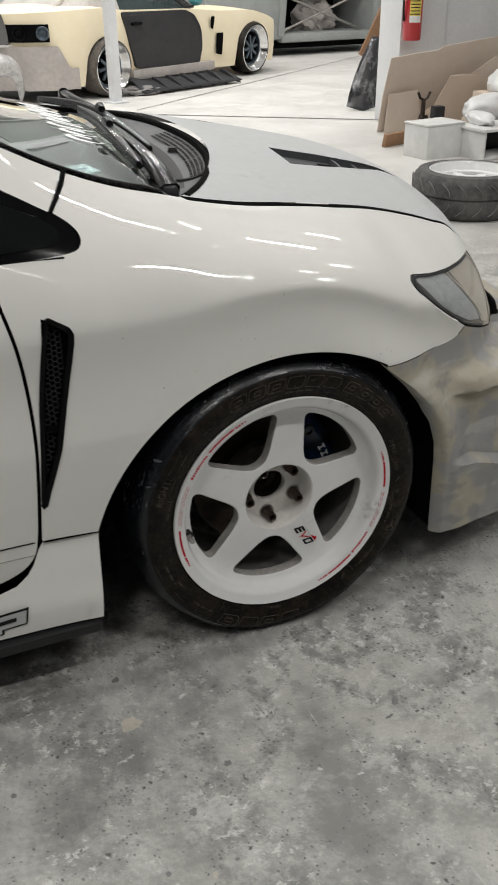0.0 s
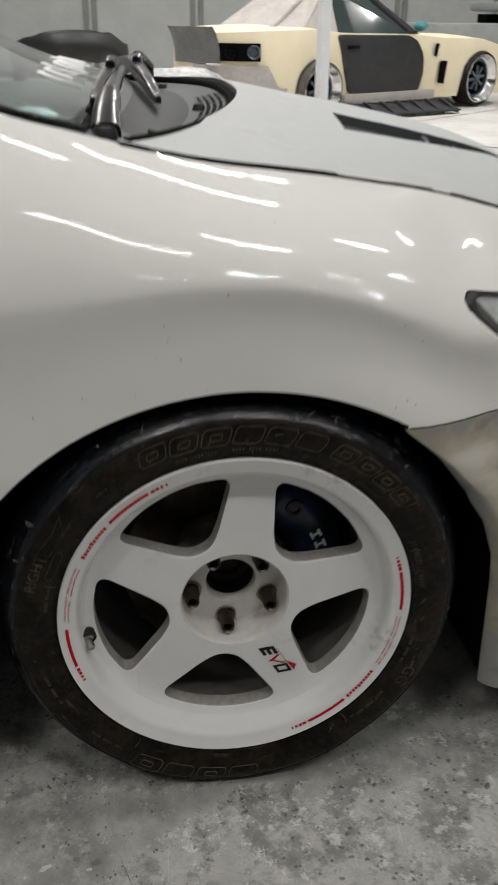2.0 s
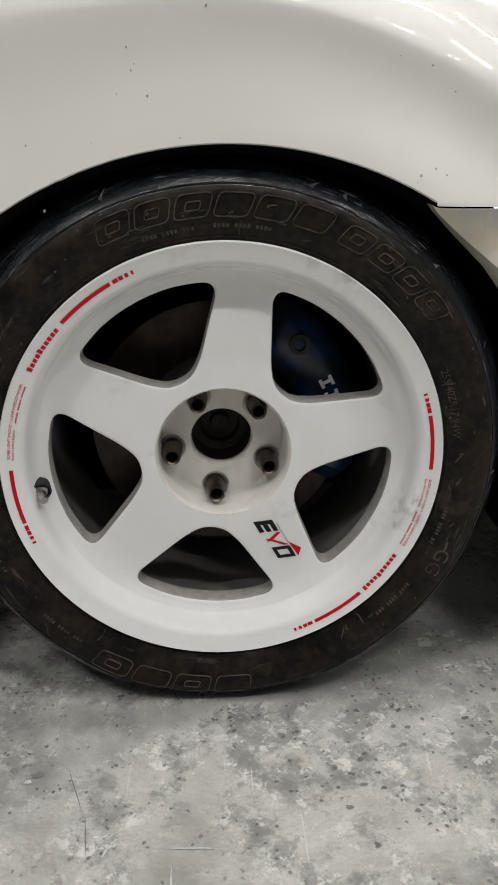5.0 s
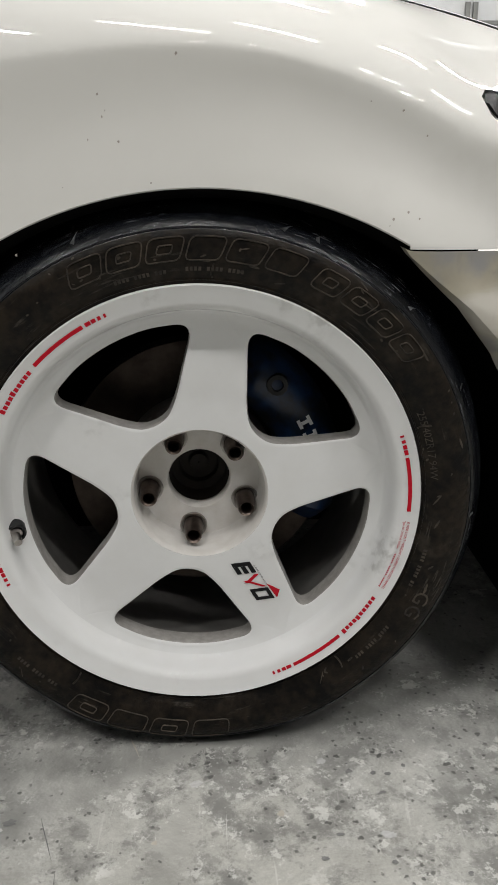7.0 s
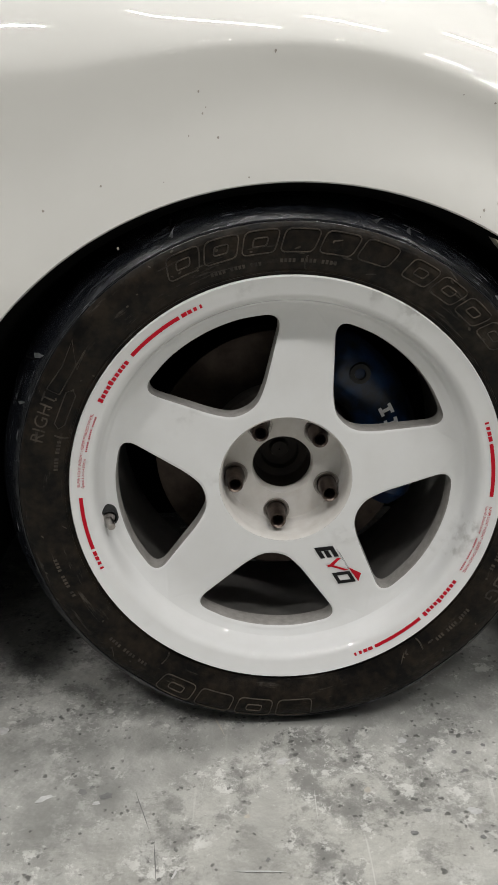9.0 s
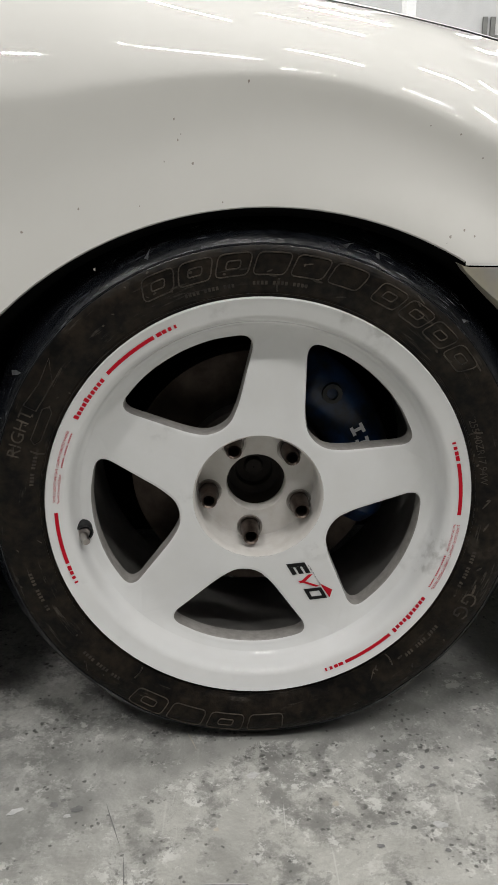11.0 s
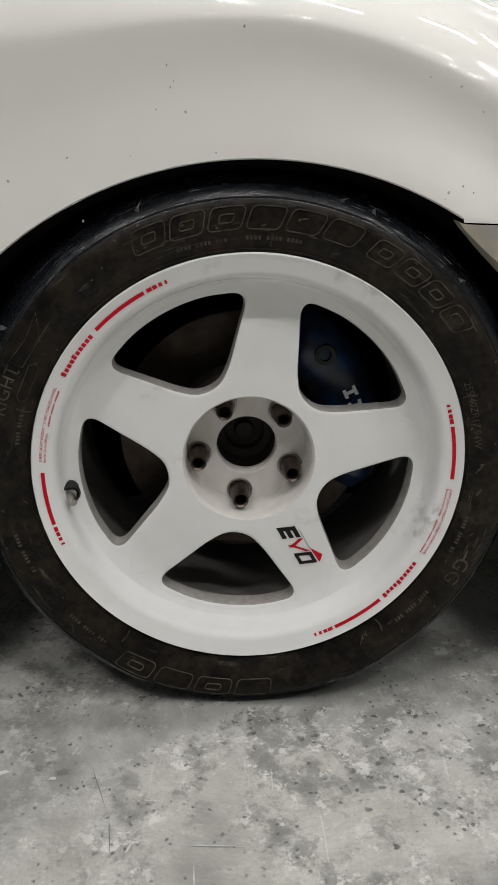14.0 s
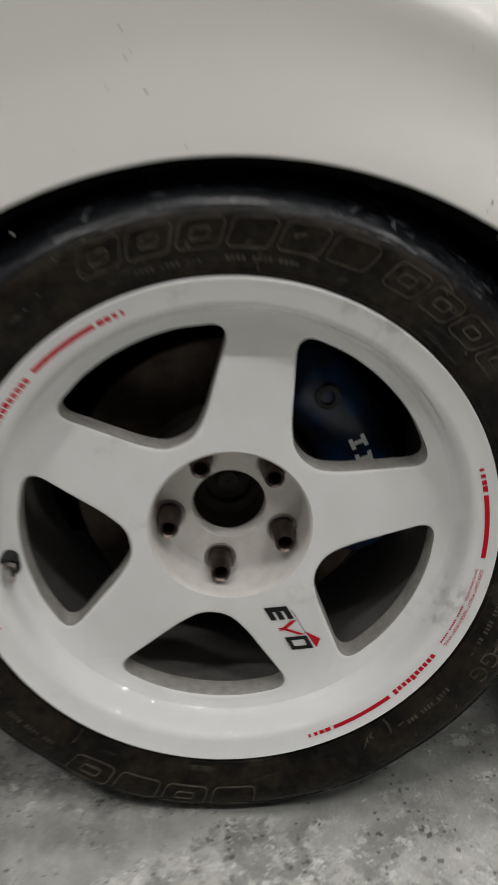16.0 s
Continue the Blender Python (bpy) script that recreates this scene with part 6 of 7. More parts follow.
def far_wall():
    """Framed panels on the far wall."""
    y = HALL_Y1 - 0.03
    for k in range(7):
        x = -3.4 + 1.95 * k
        panel_ob = thing("wall_panel", x, y, 0.0, "grey-green framed wall panel", "panel", "far wall panels")
        tagged(panel_ob, kind="structure")
        box("sheet", pose(x, y, 1.35), 1.75, 0.03, 2.5, PANEL_GREY, panel_ob, 0)
        for dx in (-0.9, 0.9):
            box("upright", pose(x + dx, y - 0.02, 1.5), 0.09, 0.06, 3.0, FRAME_GREY, panel_ob, 0.005)
        for dz in (0.08, 1.45, 2.65):
            box("rail", pose(x, y - 0.02, dz), 1.7, 0.05, 0.07, FRAME_GREY, panel_ob, 0.005)


PANEL_GREY = material("panel_grey", (0.44, 0.45, 0.445), (0.36, 0.37, 0.362), rough=0.6, scale=2)
FRAME_GREY = material("frame_grey", (0.22, 0.225, 0.215), (0.17, 0.175, 0.168), rough=0.6, scale=6)
far_wall()


# ---- tube fittings on the ceiling ----
def tube_fitting(x, y, z, turn, length):
    t = thing("tube_light", x, y, z, "long white fluorescent ceiling fitting", "lamp", "ceiling tube lights", turn)
    box("housing", t.matrix_basis @ pose(0, 0, 0.10), length + 0.1, 0.12, 0.12, WALL_MAT, t, 0.006)
    for s in (-1, 1):
        box("end_cap", t.matrix_basis @ pose(s * (length / 2 + 0.03), 0, 0.02), 0.03, 0.09, 0.06, WALL_MAT, t, 0.004)


for tx, ty, turn, length, power in TUBES:
    tube_fitting(tx, ty, HALL_H - 0.16, turn, length)


# ---- yellow coupe ----
BARE_BLACK = material("bare_black_door", (0.010, 0.010, 0.012), (0.028, 0.027, 0.028), rough=0.45, scale=3, fine=25)
SAND_GREY = material("sanded_grey", (0.50, 0.46, 0.43), (0.36, 0.33, 0.31), rough=0.6, scale=4, fine=20, bump=0.1)
SMOKE = material("smoked_window", (0.03, 0.045, 0.045), rough=0.1, coat=0.5)
TEAL = material("teal_cover", (0.05, 0.22, 0.24), rough=0.3, coat=0.5)
CHROME = material("polished_lip", (0.80, 0.80, 0.80), (0.7, 0.7, 0.7), rough=0.12, metal=1.0, scale=20)
GUNMETAL = material("blue_grey_alloy", (0.12, 0.15, 0.18), (0.08, 0.10, 0.12), rough=0.35, metal=0.7)
DARK_PRIMER = material("dark_primer", (0.10, 0.10, 0.10), (0.20, 0.195, 0.19), rough=0.6, scale=5)
DUST_PALE = material("pale_dust", (0.70, 0.69, 0.67), (0.55, 0.54, 0.52), rough=0.7, scale=6)
DUSTY_RUBBER = material("dusty_tyre", (0.16, 0.14, 0.12), (0.06, 0.055, 0.05), rough=0.85, scale=7, fine=40)


def dished_wheel(m, parent, tyre_mat, r=0.31, rim=0.272, width=0.30):
    ty = part("wheel", revolve([(rim - 0.01, 0.03), (rim, 0.012), (rim + 0.02, 0.012), (r - 0.012, 0.035), (r - 0.004, 0.06), (r, 0.10), (r, width - 0.03), (r - 0.03, width), (rim, width)], m, 48), tyre_mat, parent, "stretched dusty tyre on a polished deep-dish alloy", smooth=True)
    part("polished_lip", revolve([(rim, 0.012), (rim - 0.006, 0.006), (rim - 0.012, 0.012), (rim - 0.035, 0.085), (rim - 0.055, 0.10)], m, 48), CHROME, ty, smooth=True)
    part("centre", revolve([(rim - 0.055, 0.10), (rim - 0.06, 0.095), (rim - 0.085, 0.092), (rim - 0.09, 0.13)], m, 40), GUNMETAL, ty, smooth=True)
    part("back", revolve([(rim - 0.06, 0.15), (0.001, 0.15)], m, 24), DEEP_BLACK, ty)
    for k in range(8):
        a = math.radians(45 * k + 10)
        box("spoke", m @ pose(0, 0, 0, 0, -math.degrees(a), 0) @ pose(0.092, 0.10, 0), 0.12, 0.025, 0.032, GUNMETAL, ty, 0.004)
    part("cap", revolve([(0.001, 0.07), (0.03, 0.072), (0.042, 0.085), (0.045, 0.12)], m, 24), GUNMETAL, ty, smooth=True)


def yellow_coupe():
    yc = thing("coupe", 1.85, 8.85, 0.0, "pale yellow coupe under repair with a bare black door", "car", turn=31.4)
    m = yc.matrix_basis
    half = 0.84
    plan = smooth_table([(0.0, 3.95, 0.84), (0.08, 3.90, 0.45), (0.16, 3.78, 0.16), (0.24, 3.50, 0.03), (0.34, 3.05, -0.02), (0.44, 2.40, 0.05), (0.54, 1.4, 0.06), (0.64, 0.60, 0.05), (0.72, 0.22, -0.03), (0.80, -0.20, 0.0), (0.87, -0.50, 0.10), (0.92, -0.68, 0.32), (0.96, -0.76, 0.55), (1.0, -0.78, 0.84)], 121)
    WHEELS = ((0.24, 0.30), (3.05, 0.33))

    def limits(s):
        top = lerp_table([(-0.8, 0.86), (-0.5, 0.88), (0.2, 0.90), (0.7, 0.86), (1.9, 0.84), (2.4, 0.80), (3.05, 0.79), (3.5, 0.70), (3.95, 0.58)], s)
        low = 0.14
        for c, h in WHEELS:
            if abs(s - c) < 0.345:
                low = max(low, h - 0.02 + math.sqrt(0.345**2 - (s - c) ** 2))
        return low, top

    cols, rows = len(plan), 14
    for far in (False, True):
        verts = []
        for i in range(rows):
            q = i / (rows - 1)
            for _, s, y in plan:
                low, top = limits(s)
                z = low + (top - low) * q
                tuck = 0.05 * max(0, (z - 0.55) / 0.35) ** 2 + 0.03 * max(0, (0.35 - z) / 0.25)
                yy = y + tuck * (1 if y < 0.7 else 0)
                verts.append(m @ Vector((s, (2 * half - yy) if far else yy, z)))
        mesh("body_side", verts, grid_faces(rows, cols), YELLOW, yc, "pale yellow primed body side", True)
    # bonnet and boot deck
    verts = []
    for i in range(16):
        q = i / 15
        for _, s, y in plan:
            low, top = limits(s)
            yy = y + 0.05 + (half - y - 0.05) * q
            verts.append(m @ Vector((s, yy, top + 0.05 * math.sin(math.pi / 2 * q))))
    base = len(verts)
    for i in range(16):
        q = i / 15
        for _, s, y in plan:
            low, top = limits(s)
            yy = 2 * half - (y + 0.05 + (half - y - 0.05) * q)
            verts.append(m @ Vector((s, yy, top + 0.05 * math.sin(math.pi / 2 * q))))
    faces = grid_faces(16, cols)
    mesh("upper_deck", verts, faces + [tuple(base + v for v in f) for f in faces], YELLOW, yc, "", True)
    # the glasshouse
    ring0 = [(2.15, 0.30), (1.9, 0.14), (0.9, 0.12), (0.1, 0.16), (-0.25, 0.35), (-0.25, 1.33), (0.1, 1.52), (0.9, 1.56), (1.9, 1.54), (2.15, 1.38)]
    ring1 = [(1.42, 0.42), (1.30, 0.32), (0.85, 0.30), (0.55, 0.34), (0.42, 0.45), (0.42, 1.23), (0.55, 1.34), (0.85, 1.38), (1.30, 1.36), (1.42, 1.26)]
    bm = bmesh.new()
    a = [bm.verts.new(m @ Vector((s, y, 0.83))) for s, y in ring0]
    b = [bm.verts.new(m @ Vector((s, y, 1.22))) for s, y in ring1]
    for k in range(10):
        bm.faces.new((a[k], a[(k + 1) % 10], b[(k + 1) % 10], b[k]))
    for f in bm.faces:
        f.material_index = 1 if (m.inverted() @ f.calc_center_median()).x < 0.36 else 0
    house = part("glasshouse", bm, SMOKE, yc, "dark smoked cabin glass under a dusty grey rear top")
    house.data.materials.append(SAND_GREY)
    bm = bmesh.new()
    c = [bm.verts.new(m @ Vector((s, y, 1.225))) for s, y in ring1]
    d = [bm.verts.new(m @ Vector((0.92 + (s - 0.92) * 0.6, 0.84 + (y - 0.84) * 0.7, 1.275))) for s, y in ring1]
    for k in range(10):
        bm.faces.new((c[k], c[(k + 1) % 10], d[(k + 1) % 10], d[k]))
    bm.faces.new(d)
    part("roof", bm, SAND_GREY, yc, "dusty grey roof", smooth=True)
    for k in (0, 1, 4, 3):
        tube_mesh("roof_pillar", [m @ Vector((*ring0[k], 0.83)), m @ Vector((*ring1[k], 1.23))], 0.028, SAND_GREY if k in (3, 4) else BARE_BLACK, yc)
    bm = bmesh.new()
    q = [(0.1, 0.13, 0.84), (0.62, 0.105, 0.84), (0.66, 0.285, 1.20), (0.45, 0.38, 1.21)]
    bm.faces.new([bm.verts.new(m @ Vector(p)) for p in q])
    part("quarter_panel", bm, SAND_GREY, yc, "dusty grey rear quarter of the roof")
    # door, sill, vents
    pts = [(0.585, 0.845), (0.66, 0.55), (0.76, 0.255), (1.25, 0.235), (1.93, 0.225), (2.00, 0.42), (1.985, 0.62), (1.88, 0.78), (1.72, 0.835)]
    bm = bmesh.new()
    outer = [bm.verts.new(m @ Vector((s, 0.028 + 0.05 * max(0, (z - 0.55) / 0.35) ** 2, z))) for s, z in rounded([(s, z, 0.05) for s, z in pts], 0.05, 3)]
    inner = [bm.verts.new(v.co + m.to_3x3() @ Vector((0, 0.06, 0))) for v in outer]
    n = len(outer)
    bm.faces.new(outer)
    for k in range(n):
        bm.faces.new((outer[k], outer[(k + 1) % n], inner[(k + 1) % n], inner[k]))
    door = part("door", bm, BARE_BLACK, yc, "bare black unpainted door with scratches")
    box("door_handle", m @ pose(0.80, 0.03, 0.72), 0.16, 0.04, 0.035, GLOSS_BLACK, door, 0.01)
    box("sill", m @ pose(1.45, 0.06, 0.185), 1.55, 0.10, 0.11, SAND_GREY, yc, 0.02)
    for s, z, w, h in ((2.36, 0.42, 0.17, 0.26), (2.22, 0.67, 0.10, 0.15)):
        bm = bmesh.new()
        o = [(s - w / 2 + 0.02, z + h / 2), (s + w / 2, z + h / 2), (s + w / 2 - 0.04, z - h / 2), (s - w / 2 + 0.0, z - h / 2 + 0.02)]
        bm.faces.new([bm.verts.new(m @ Vector((x, 0.032, zz))) for x, zz in rounded([(x, zz, 0.02) for x, zz in o], 0.02, 3)])
        part("wing_slot", bm, DEEP_BLACK, yc, "black slot cut in the wing")
    # rear bumper and lamp
    verts = []
    for i in range(8):
        q = i / 7
        for _, s, y in plan[96:]:
            out = Vector((s - 0.3, y - 0.6)).normalized() * 0.025
            z = 0.13 + (0.43 - 0.22 * max(0.0, min(1.0, (s + 0.42) / 0.12))) * q
            verts.append(m @ Vector((s + out.x, y + out.y, z)))
    mesh("rear_bumper", verts, grid_faces(8, len(plan) - 96), SAND_GREY, yc, "sanded grey rear bumper", True)
    verts = []
    for i in range(4):
        for _, s, y in plan[104:116]:
            out = Vector((s - 0.3, y - 0.6)).normalized() * 0.02
            verts.append(m @ Vector((s + out.x, y + out.y, 0.60 + 0.17 * i / 3)))
    tail = mesh("tail_light", verts, grid_faces(4, 12), GLOSS_BLACK, yc, "black tail light housing with round units", True)
    for s, y, mat in ((-0.555, 0.125, GUNMETAL), (-0.70, 0.32, GLOSS_BLACK)):
        part("round_unit", revolve([(0.001, 0.012), (0.035, 0.010), (0.04, 0.0), (0.058, -0.018), (0.066, -0.016), (0.07, 0.03)], m @ pose(s - 0.02, y - 0.02, 0.685, 0, 0, -50), 24), mat, tail, smooth=True)
    verts = []
    tail_line = [(q, y) for _, q, y in plan[113:]]
    tail_line += [(q, 2 * half - y) for q, y in tail_line[-2::-1]]
    for i in range(6):
        for q, y in tail_line:
            verts.append(m @ Vector((q - 0.022 - 0.09 * (i / 5) ** 3, y, 0.57 + 0.35 * i / 5)))
    mesh("boot_face", verts, grid_faces(6, len(tail_line)), DARK_PRIMER, yc, "dark grey primed boot lid with a lip", True)
    box("bumper_top", m @ pose(-0.60, 0.42, 0.565, 0, 0, -38), 0.55, 0.16, 0.02, DUST_PALE, yc, 0.006, "dusty white bumper shelf")
    for k, (s, z) in enumerate(WHEELS):
        dished_wheel(m @ pose(s, -0.11 if k == 0 else -0.06, z, 4, 0, 0), yc, DUSTY_RUBBER if k == 0 else RUBBER, r=0.30 if k == 0 else 0.325, rim=0.268 if k == 0 else 0.285)
    bm = bmesh.new()
    bmesh.ops.create_uvsphere(bm, u_segments=14, v_segments=10, radius=1, matrix=m @ pose(1.78, -0.06, 0.93) @ Matrix.Diagonal((0.07, 0.09, 0.055, 1)))
    mir = part("door_mirror", bm, TEAL, yc, "teal wrapped door mirror", smooth=True)
    box("mirror_arm", m @ pose(1.76, 0.03, 0.87), 0.05, 0.12, 0.03, BARE_BLACK, mir, 0.01)
    box("underside", m @ pose(1.4, half, 0.22), 3.6, 1.3, 0.16, DEEP_BLACK, yc, 0)
    for c, h in WHEELS:
        box("wheel_house", m @ pose(c, 0.42, h + 0.1), 0.66, 0.3, 0.5, DEEP_BLACK, yc, 0)


yellow_coupe()


# ---- loose diffuser with fins on the floor ----
def diffuser():
    t = thing("diffuser", 3.12, 9.30, 0.0, "grey finned diffuser panel lying on the floor", "car part", turn=27)
    m = t.matrix_basis
    verts = []
    for i in range(30):
        s = -0.85 + 1.7 * i / 29
        for j in range(5):
            y = -0.12 + 0.30 * j / 4
            z = 0.03 + 0.09 * (j / 4) ** 1.2 + (0.05 * math.exp(-((s + 0.85) / 0.2) ** 2) if j > 1 else 0)
            verts.append(m @ Vector((s, y, z)))
    pan = mesh("pan", verts, grid_faces(30, 5), GREY_PLASTIC, t, "worn grey pan", True)
    pan.modifiers.new("thick", "SOLIDIFY").thickness = 0.015
    for k in range(6):
        s = -0.45 + 0.24 * k
        bm = bmesh.new()
        o = [(-0.13, 0.02), (0.16, 0.10), (0.17, 0.16), (0.08, 0.14), (-0.10, 0.05)]
        a = [bm.verts.new(m @ Vector((s, y, z))) for y, z in o]
        b = [bm.verts.new(m @ Vector((s + 0.07, y, z - 0.01))) for y, z in o]
        bm.faces.new(a)
        bm.faces.new(b)
        for j in range(5):
            bm.faces.new((a[j], a[(j + 1) % 5], b[(j + 1) % 5], b[j]))
        part("fin", bm, GREY_PLASTIC, t)


diffuser()
rag = thing("cloth_heap", 2.35, 9.0, 0.0, "crumpled grey rag heap on the floor", "rag")


def lumpy(name, m, sx, sy, sz, mat, parent=None, seed=0, amount=0.25, freq=2.5, label=""):
    bm = bmesh.new()
    bmesh.ops.create_icosphere(bm, subdivisions=4, radius=1.0)
    for v in bm.verts:
        n = noise.fractal(v.co * freq + Vector((seed, seed * 2, 0)), 1.0, 2.0, 4)
        v.co *= 1 + amount * n
        v.co = m @ Vector((v.co.x * sx, v.co.y * sy, max(v.co.z, -0.55) * sz + 0.55 * sz))
    return part(name, bm, mat, parent, label, smooth=True)


CLOTH = material("grey_rag", (0.30, 0.29, 0.28), (0.15, 0.145, 0.14), rough=0.9, scale=9)
lumpy("cloth", pose(2.35, 9.0, 0), 0.28, 0.14, 0.06, CLOTH, rag, 3, 0.5, 3)

# ---- bumper covers standing on the floor ----
WRAP = material("plastic_wrap", (0.62, 0.62, 0.62), (0.30, 0.29, 0.28), rough=0.25, scale=9, fine=30, bump=0.6)


def bumper_cover(name, x, y, turn, mat, label, w=1.5, h=0.62):
    t = thing(name, x, y, 0.0, label, "car part", "loose bumper covers", turn)
    m = t.matrix_basis
    bm = bmesh.new()
    rows = []
    for i in range(40):
        s = -1 + 2 * i / 39
        arch = abs(s) ** 2.4
        line = []
        for j in range(10):
            q = j / 9
            z0 = (h * 0.62) * (1 - abs(s) ** 6)
            z = z0 + (h - z0) * q - 0.16 * arch * q
            yy = 0.45 * arch - 0.10 * math.sin(math.pi * q)
            nz = 0.03 * noise.noise(Vector((s * 4, q * 3, turn)))
            line.append(bm.verts.new(m @ Vector((s * w / 2, yy + nz, max(z + nz, 0.0)))))
        rows.append(line)
    for a, b in zip(rows, rows[1:]):
        for k in range(9):
            bm.faces.new((a[k], a[k + 1], b[k + 1], b[k]))
    ob = part("skin", bm, mat, t, smooth=True)
    mod = ob.modifiers.new("thick", "SOLIDIFY")
    mod.thickness = 0.02
    box("foot_board", m @ pose(0, 0.3, 0.02), w * 0.8, 0.2, 0.04, SAND_GREY, t, 0.005)


bumper_cover("bumper_cover", 0.50, 8.15, 12, WRAP, "white bumper cover wrapped in clear plastic film", 1.25, 0.56)
bumper_cover("bumper_cover", -0.55, 10.6, 10, BLACK_PLASTIC, "black bumper cover standing on the floor", 1.4, 0.85)


# ---- grey stripped shell with a cage ----
def shell():
    t = thing("car_shell", 6.6, 12.9, 0.0, "grey stripped car shell with an open cage side", "car", turn=8)
    m = t.matrix_basis
    GREY_SHELL = material("shell_grey", (0.34, 0.36, 0.35), (0.24, 0.25, 0.245), rough=0.55, scale=3)
    for s0, s1, z0, z1, yy in ((-2.0, -0.55, 0.25, 0.95, 0.0), (1.25, 2.4, 0.25, 0.95, 0.0), (-0.6, 1.3, 0.20, 0.34, -0.02), (-0.65, 1.35, 1.12, 1.25, 0.1)):
        box("body_panel", m @ pose((s0 + s1) / 2, 0.8 + yy / 2, (z0 + z1) / 2), s1 - s0, 1.55 - yy, z1 - z0, GREY_SHELL, t, 0.05)
    # plain black box stands in for the shade inside the cabin
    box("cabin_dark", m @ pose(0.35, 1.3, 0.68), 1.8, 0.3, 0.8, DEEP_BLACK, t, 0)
    box("front_edge", m @ pose(1.30, 0.03, 0.72, 0, -6, 0), 0.10, 0.08, 0.85, GREY_SHELL, t, 0.02)
    box("rear_edge", m @ pose(-0.58, 0.03, 0.72, 0, 5, 0), 0.12, 0.08, 0.85, GREY_SHELL, t, 0.02)
    for a, b in (((-0.5, 0.25, 0.34), (1.2, 0.25, 0.92)), ((-0.5, 0.25, 0.92), (1.2, 0.25, 0.34)), ((-0.5, 0.3, 0.92), (1.2, 0.3, 0.98))):
        tube_mesh("cage_bar", [m @ Vector(a), m @ Vector(b)], 0.022, STEEL, t)
    lumpy("seat_scrap", m @ pose(0.5, 0.7, 0.34), 0.35, 0.3, 0.3, SAND_GREY, t, 5, 0.4)
    for s in (-1.35, 1.8):
        part("tyre", revolve([(0.18, 0.02), (0.26, 0.0), (0.30, 0.03), (0.30, 0.2), (0.2, 0.2)], m @ pose(s, 0.05, 0.30), 32), RUBBER, t, smooth=True)
        box("wheel_house", m @ pose(s, 0.3, 0.35), 0.7, 0.5, 0.45, DEEP_BLACK, t, 0)
    # black box put in as the shadow under the shell
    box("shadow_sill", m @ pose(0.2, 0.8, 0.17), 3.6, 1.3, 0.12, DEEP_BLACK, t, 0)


shell()


# ---- clutter by the pillar ----
def leaning_sheet(name, foot, w, h, turn, lean, mat, label, cat, thick=0.012, group="", cut=None, roll=0.0):
    t = thing(name, foot[0], foot[1], 0.0, label, cat, group, turn)
    m = t.matrix_basis @ pose(0, 0, 0.004, -lean, 0, 0) @ pose(0, 0, 0, 0, roll, 0)
    o = cut or [(-w / 2, 0), (w / 2, 0), (w / 2, h), (-w / 2, h)]
    bm = bmesh.new()
    a = [bm.verts.new(m @ Vector((x, 0, z))) for x, z in o]
    b = [bm.verts.new(m @ Vector((x, thick, z))) for x, z in o]
    bm.faces.new(a)
    bm.faces.new(b)
    n = len(o)
    for k in range(n):
        bm.faces.new((a[k], a[(k + 1) % n], b[(k + 1) % n], b[k]))
    low = min(v.co.z for v in bm.verts)
    for v in bm.verts:
        v.co.z -= low - 0.003
    part("sheet", bm, mat, t)
    return t


WOOD = material("brown_board", (0.34, 0.20, 0.11), (0.25, 0.14, 0.08), rough=0.7, scale=3, fine=60)
PALE_CARTON = material("pale_cardboard", (0.66, 0.565, 0.48), (0.57, 0.475, 0.39), rough=0.85, scale=3, fine=100)
DUST_WHITE = material("dusty_sheet_metal", (0.76, 0.76, 0.74), (0.60, 0.60, 0.585), rough=0.5, scale=4, fine=14)
leaning_sheet("cardboard_sheet", (4.35, 5.50), 2.3, 1.05, 0, -14, PALE_CARTON, "large flattened carton leaning on the wall", "cardboard", 0.006, "leaning cartons", [(-0.87, 0), (1.6, 0), (1.6, 0.90), (0.62, 0.80), (0.10, 0.745), (-0.38, 0.69), (-0.42, 0.66), (-0.62, 0.645), (-0.865, 0.615), (-0.88, 0.3)])
leaning_sheet("cardboard_sheet", (4.08, 5.30), 1.05, 0.72, 2, -14, CARTON, "torn brown carton flap leaning on others", "cardboard", 0.005, "leaning cartons", [(-0.36, 0), (0.30, 0), (0.36, 0.20), (0.39, 0.44), (0.02, 0.475), (-0.12, 0.47), (-0.15, 0.40), (-0.22, 0.24), (-0.33, 0.17)])
leaning_sheet("cardboard_sheet", (3.62, 5.42), 0.45, 0.55, 0, -8, PALE_CARTON, "small pale carton piece by the pillar", "cardboard", 0.005, "leaning cartons", [(-0.12, 0), (0.25, 0), (0.16, 0.34), (-0.12, 0.32)])
leaning_sheet("cardboard_sheet", (4.42, 5.34), 0.75, 0.85, -4, -12, PALE_CARTON, "pointed torn carton piece", "cardboard", 0.005, "leaning cartons", [(-0.25, 0), (0.3, 0), (0.28, 0.30), (0.02, 0.60), (-0.25, 0.42)])
plank = thing("wood_offcut", 3.36, 4.92, 0.0, "brown wooden board offcut on the floor", "board", turn=20)
box("board", plank.matrix_basis @ pose(0, 0, 0.05, 10, 0, 0), 0.44, 0.03, 0.10, WOOD, plank, 0.003)
leaning_sheet("brown_board", (6.85, 11.6), 0.22, 1.0, 10, -10, WOOD, "brown board leaning by the stripped shell", "board", 0.03, roll=24)
leaning_sheet("brown_board", (7.35, 11.5), 0.45, 1.1, 10, -10, WOOD, "wide brown board leaning by the stripped shell", "board", 0.03)


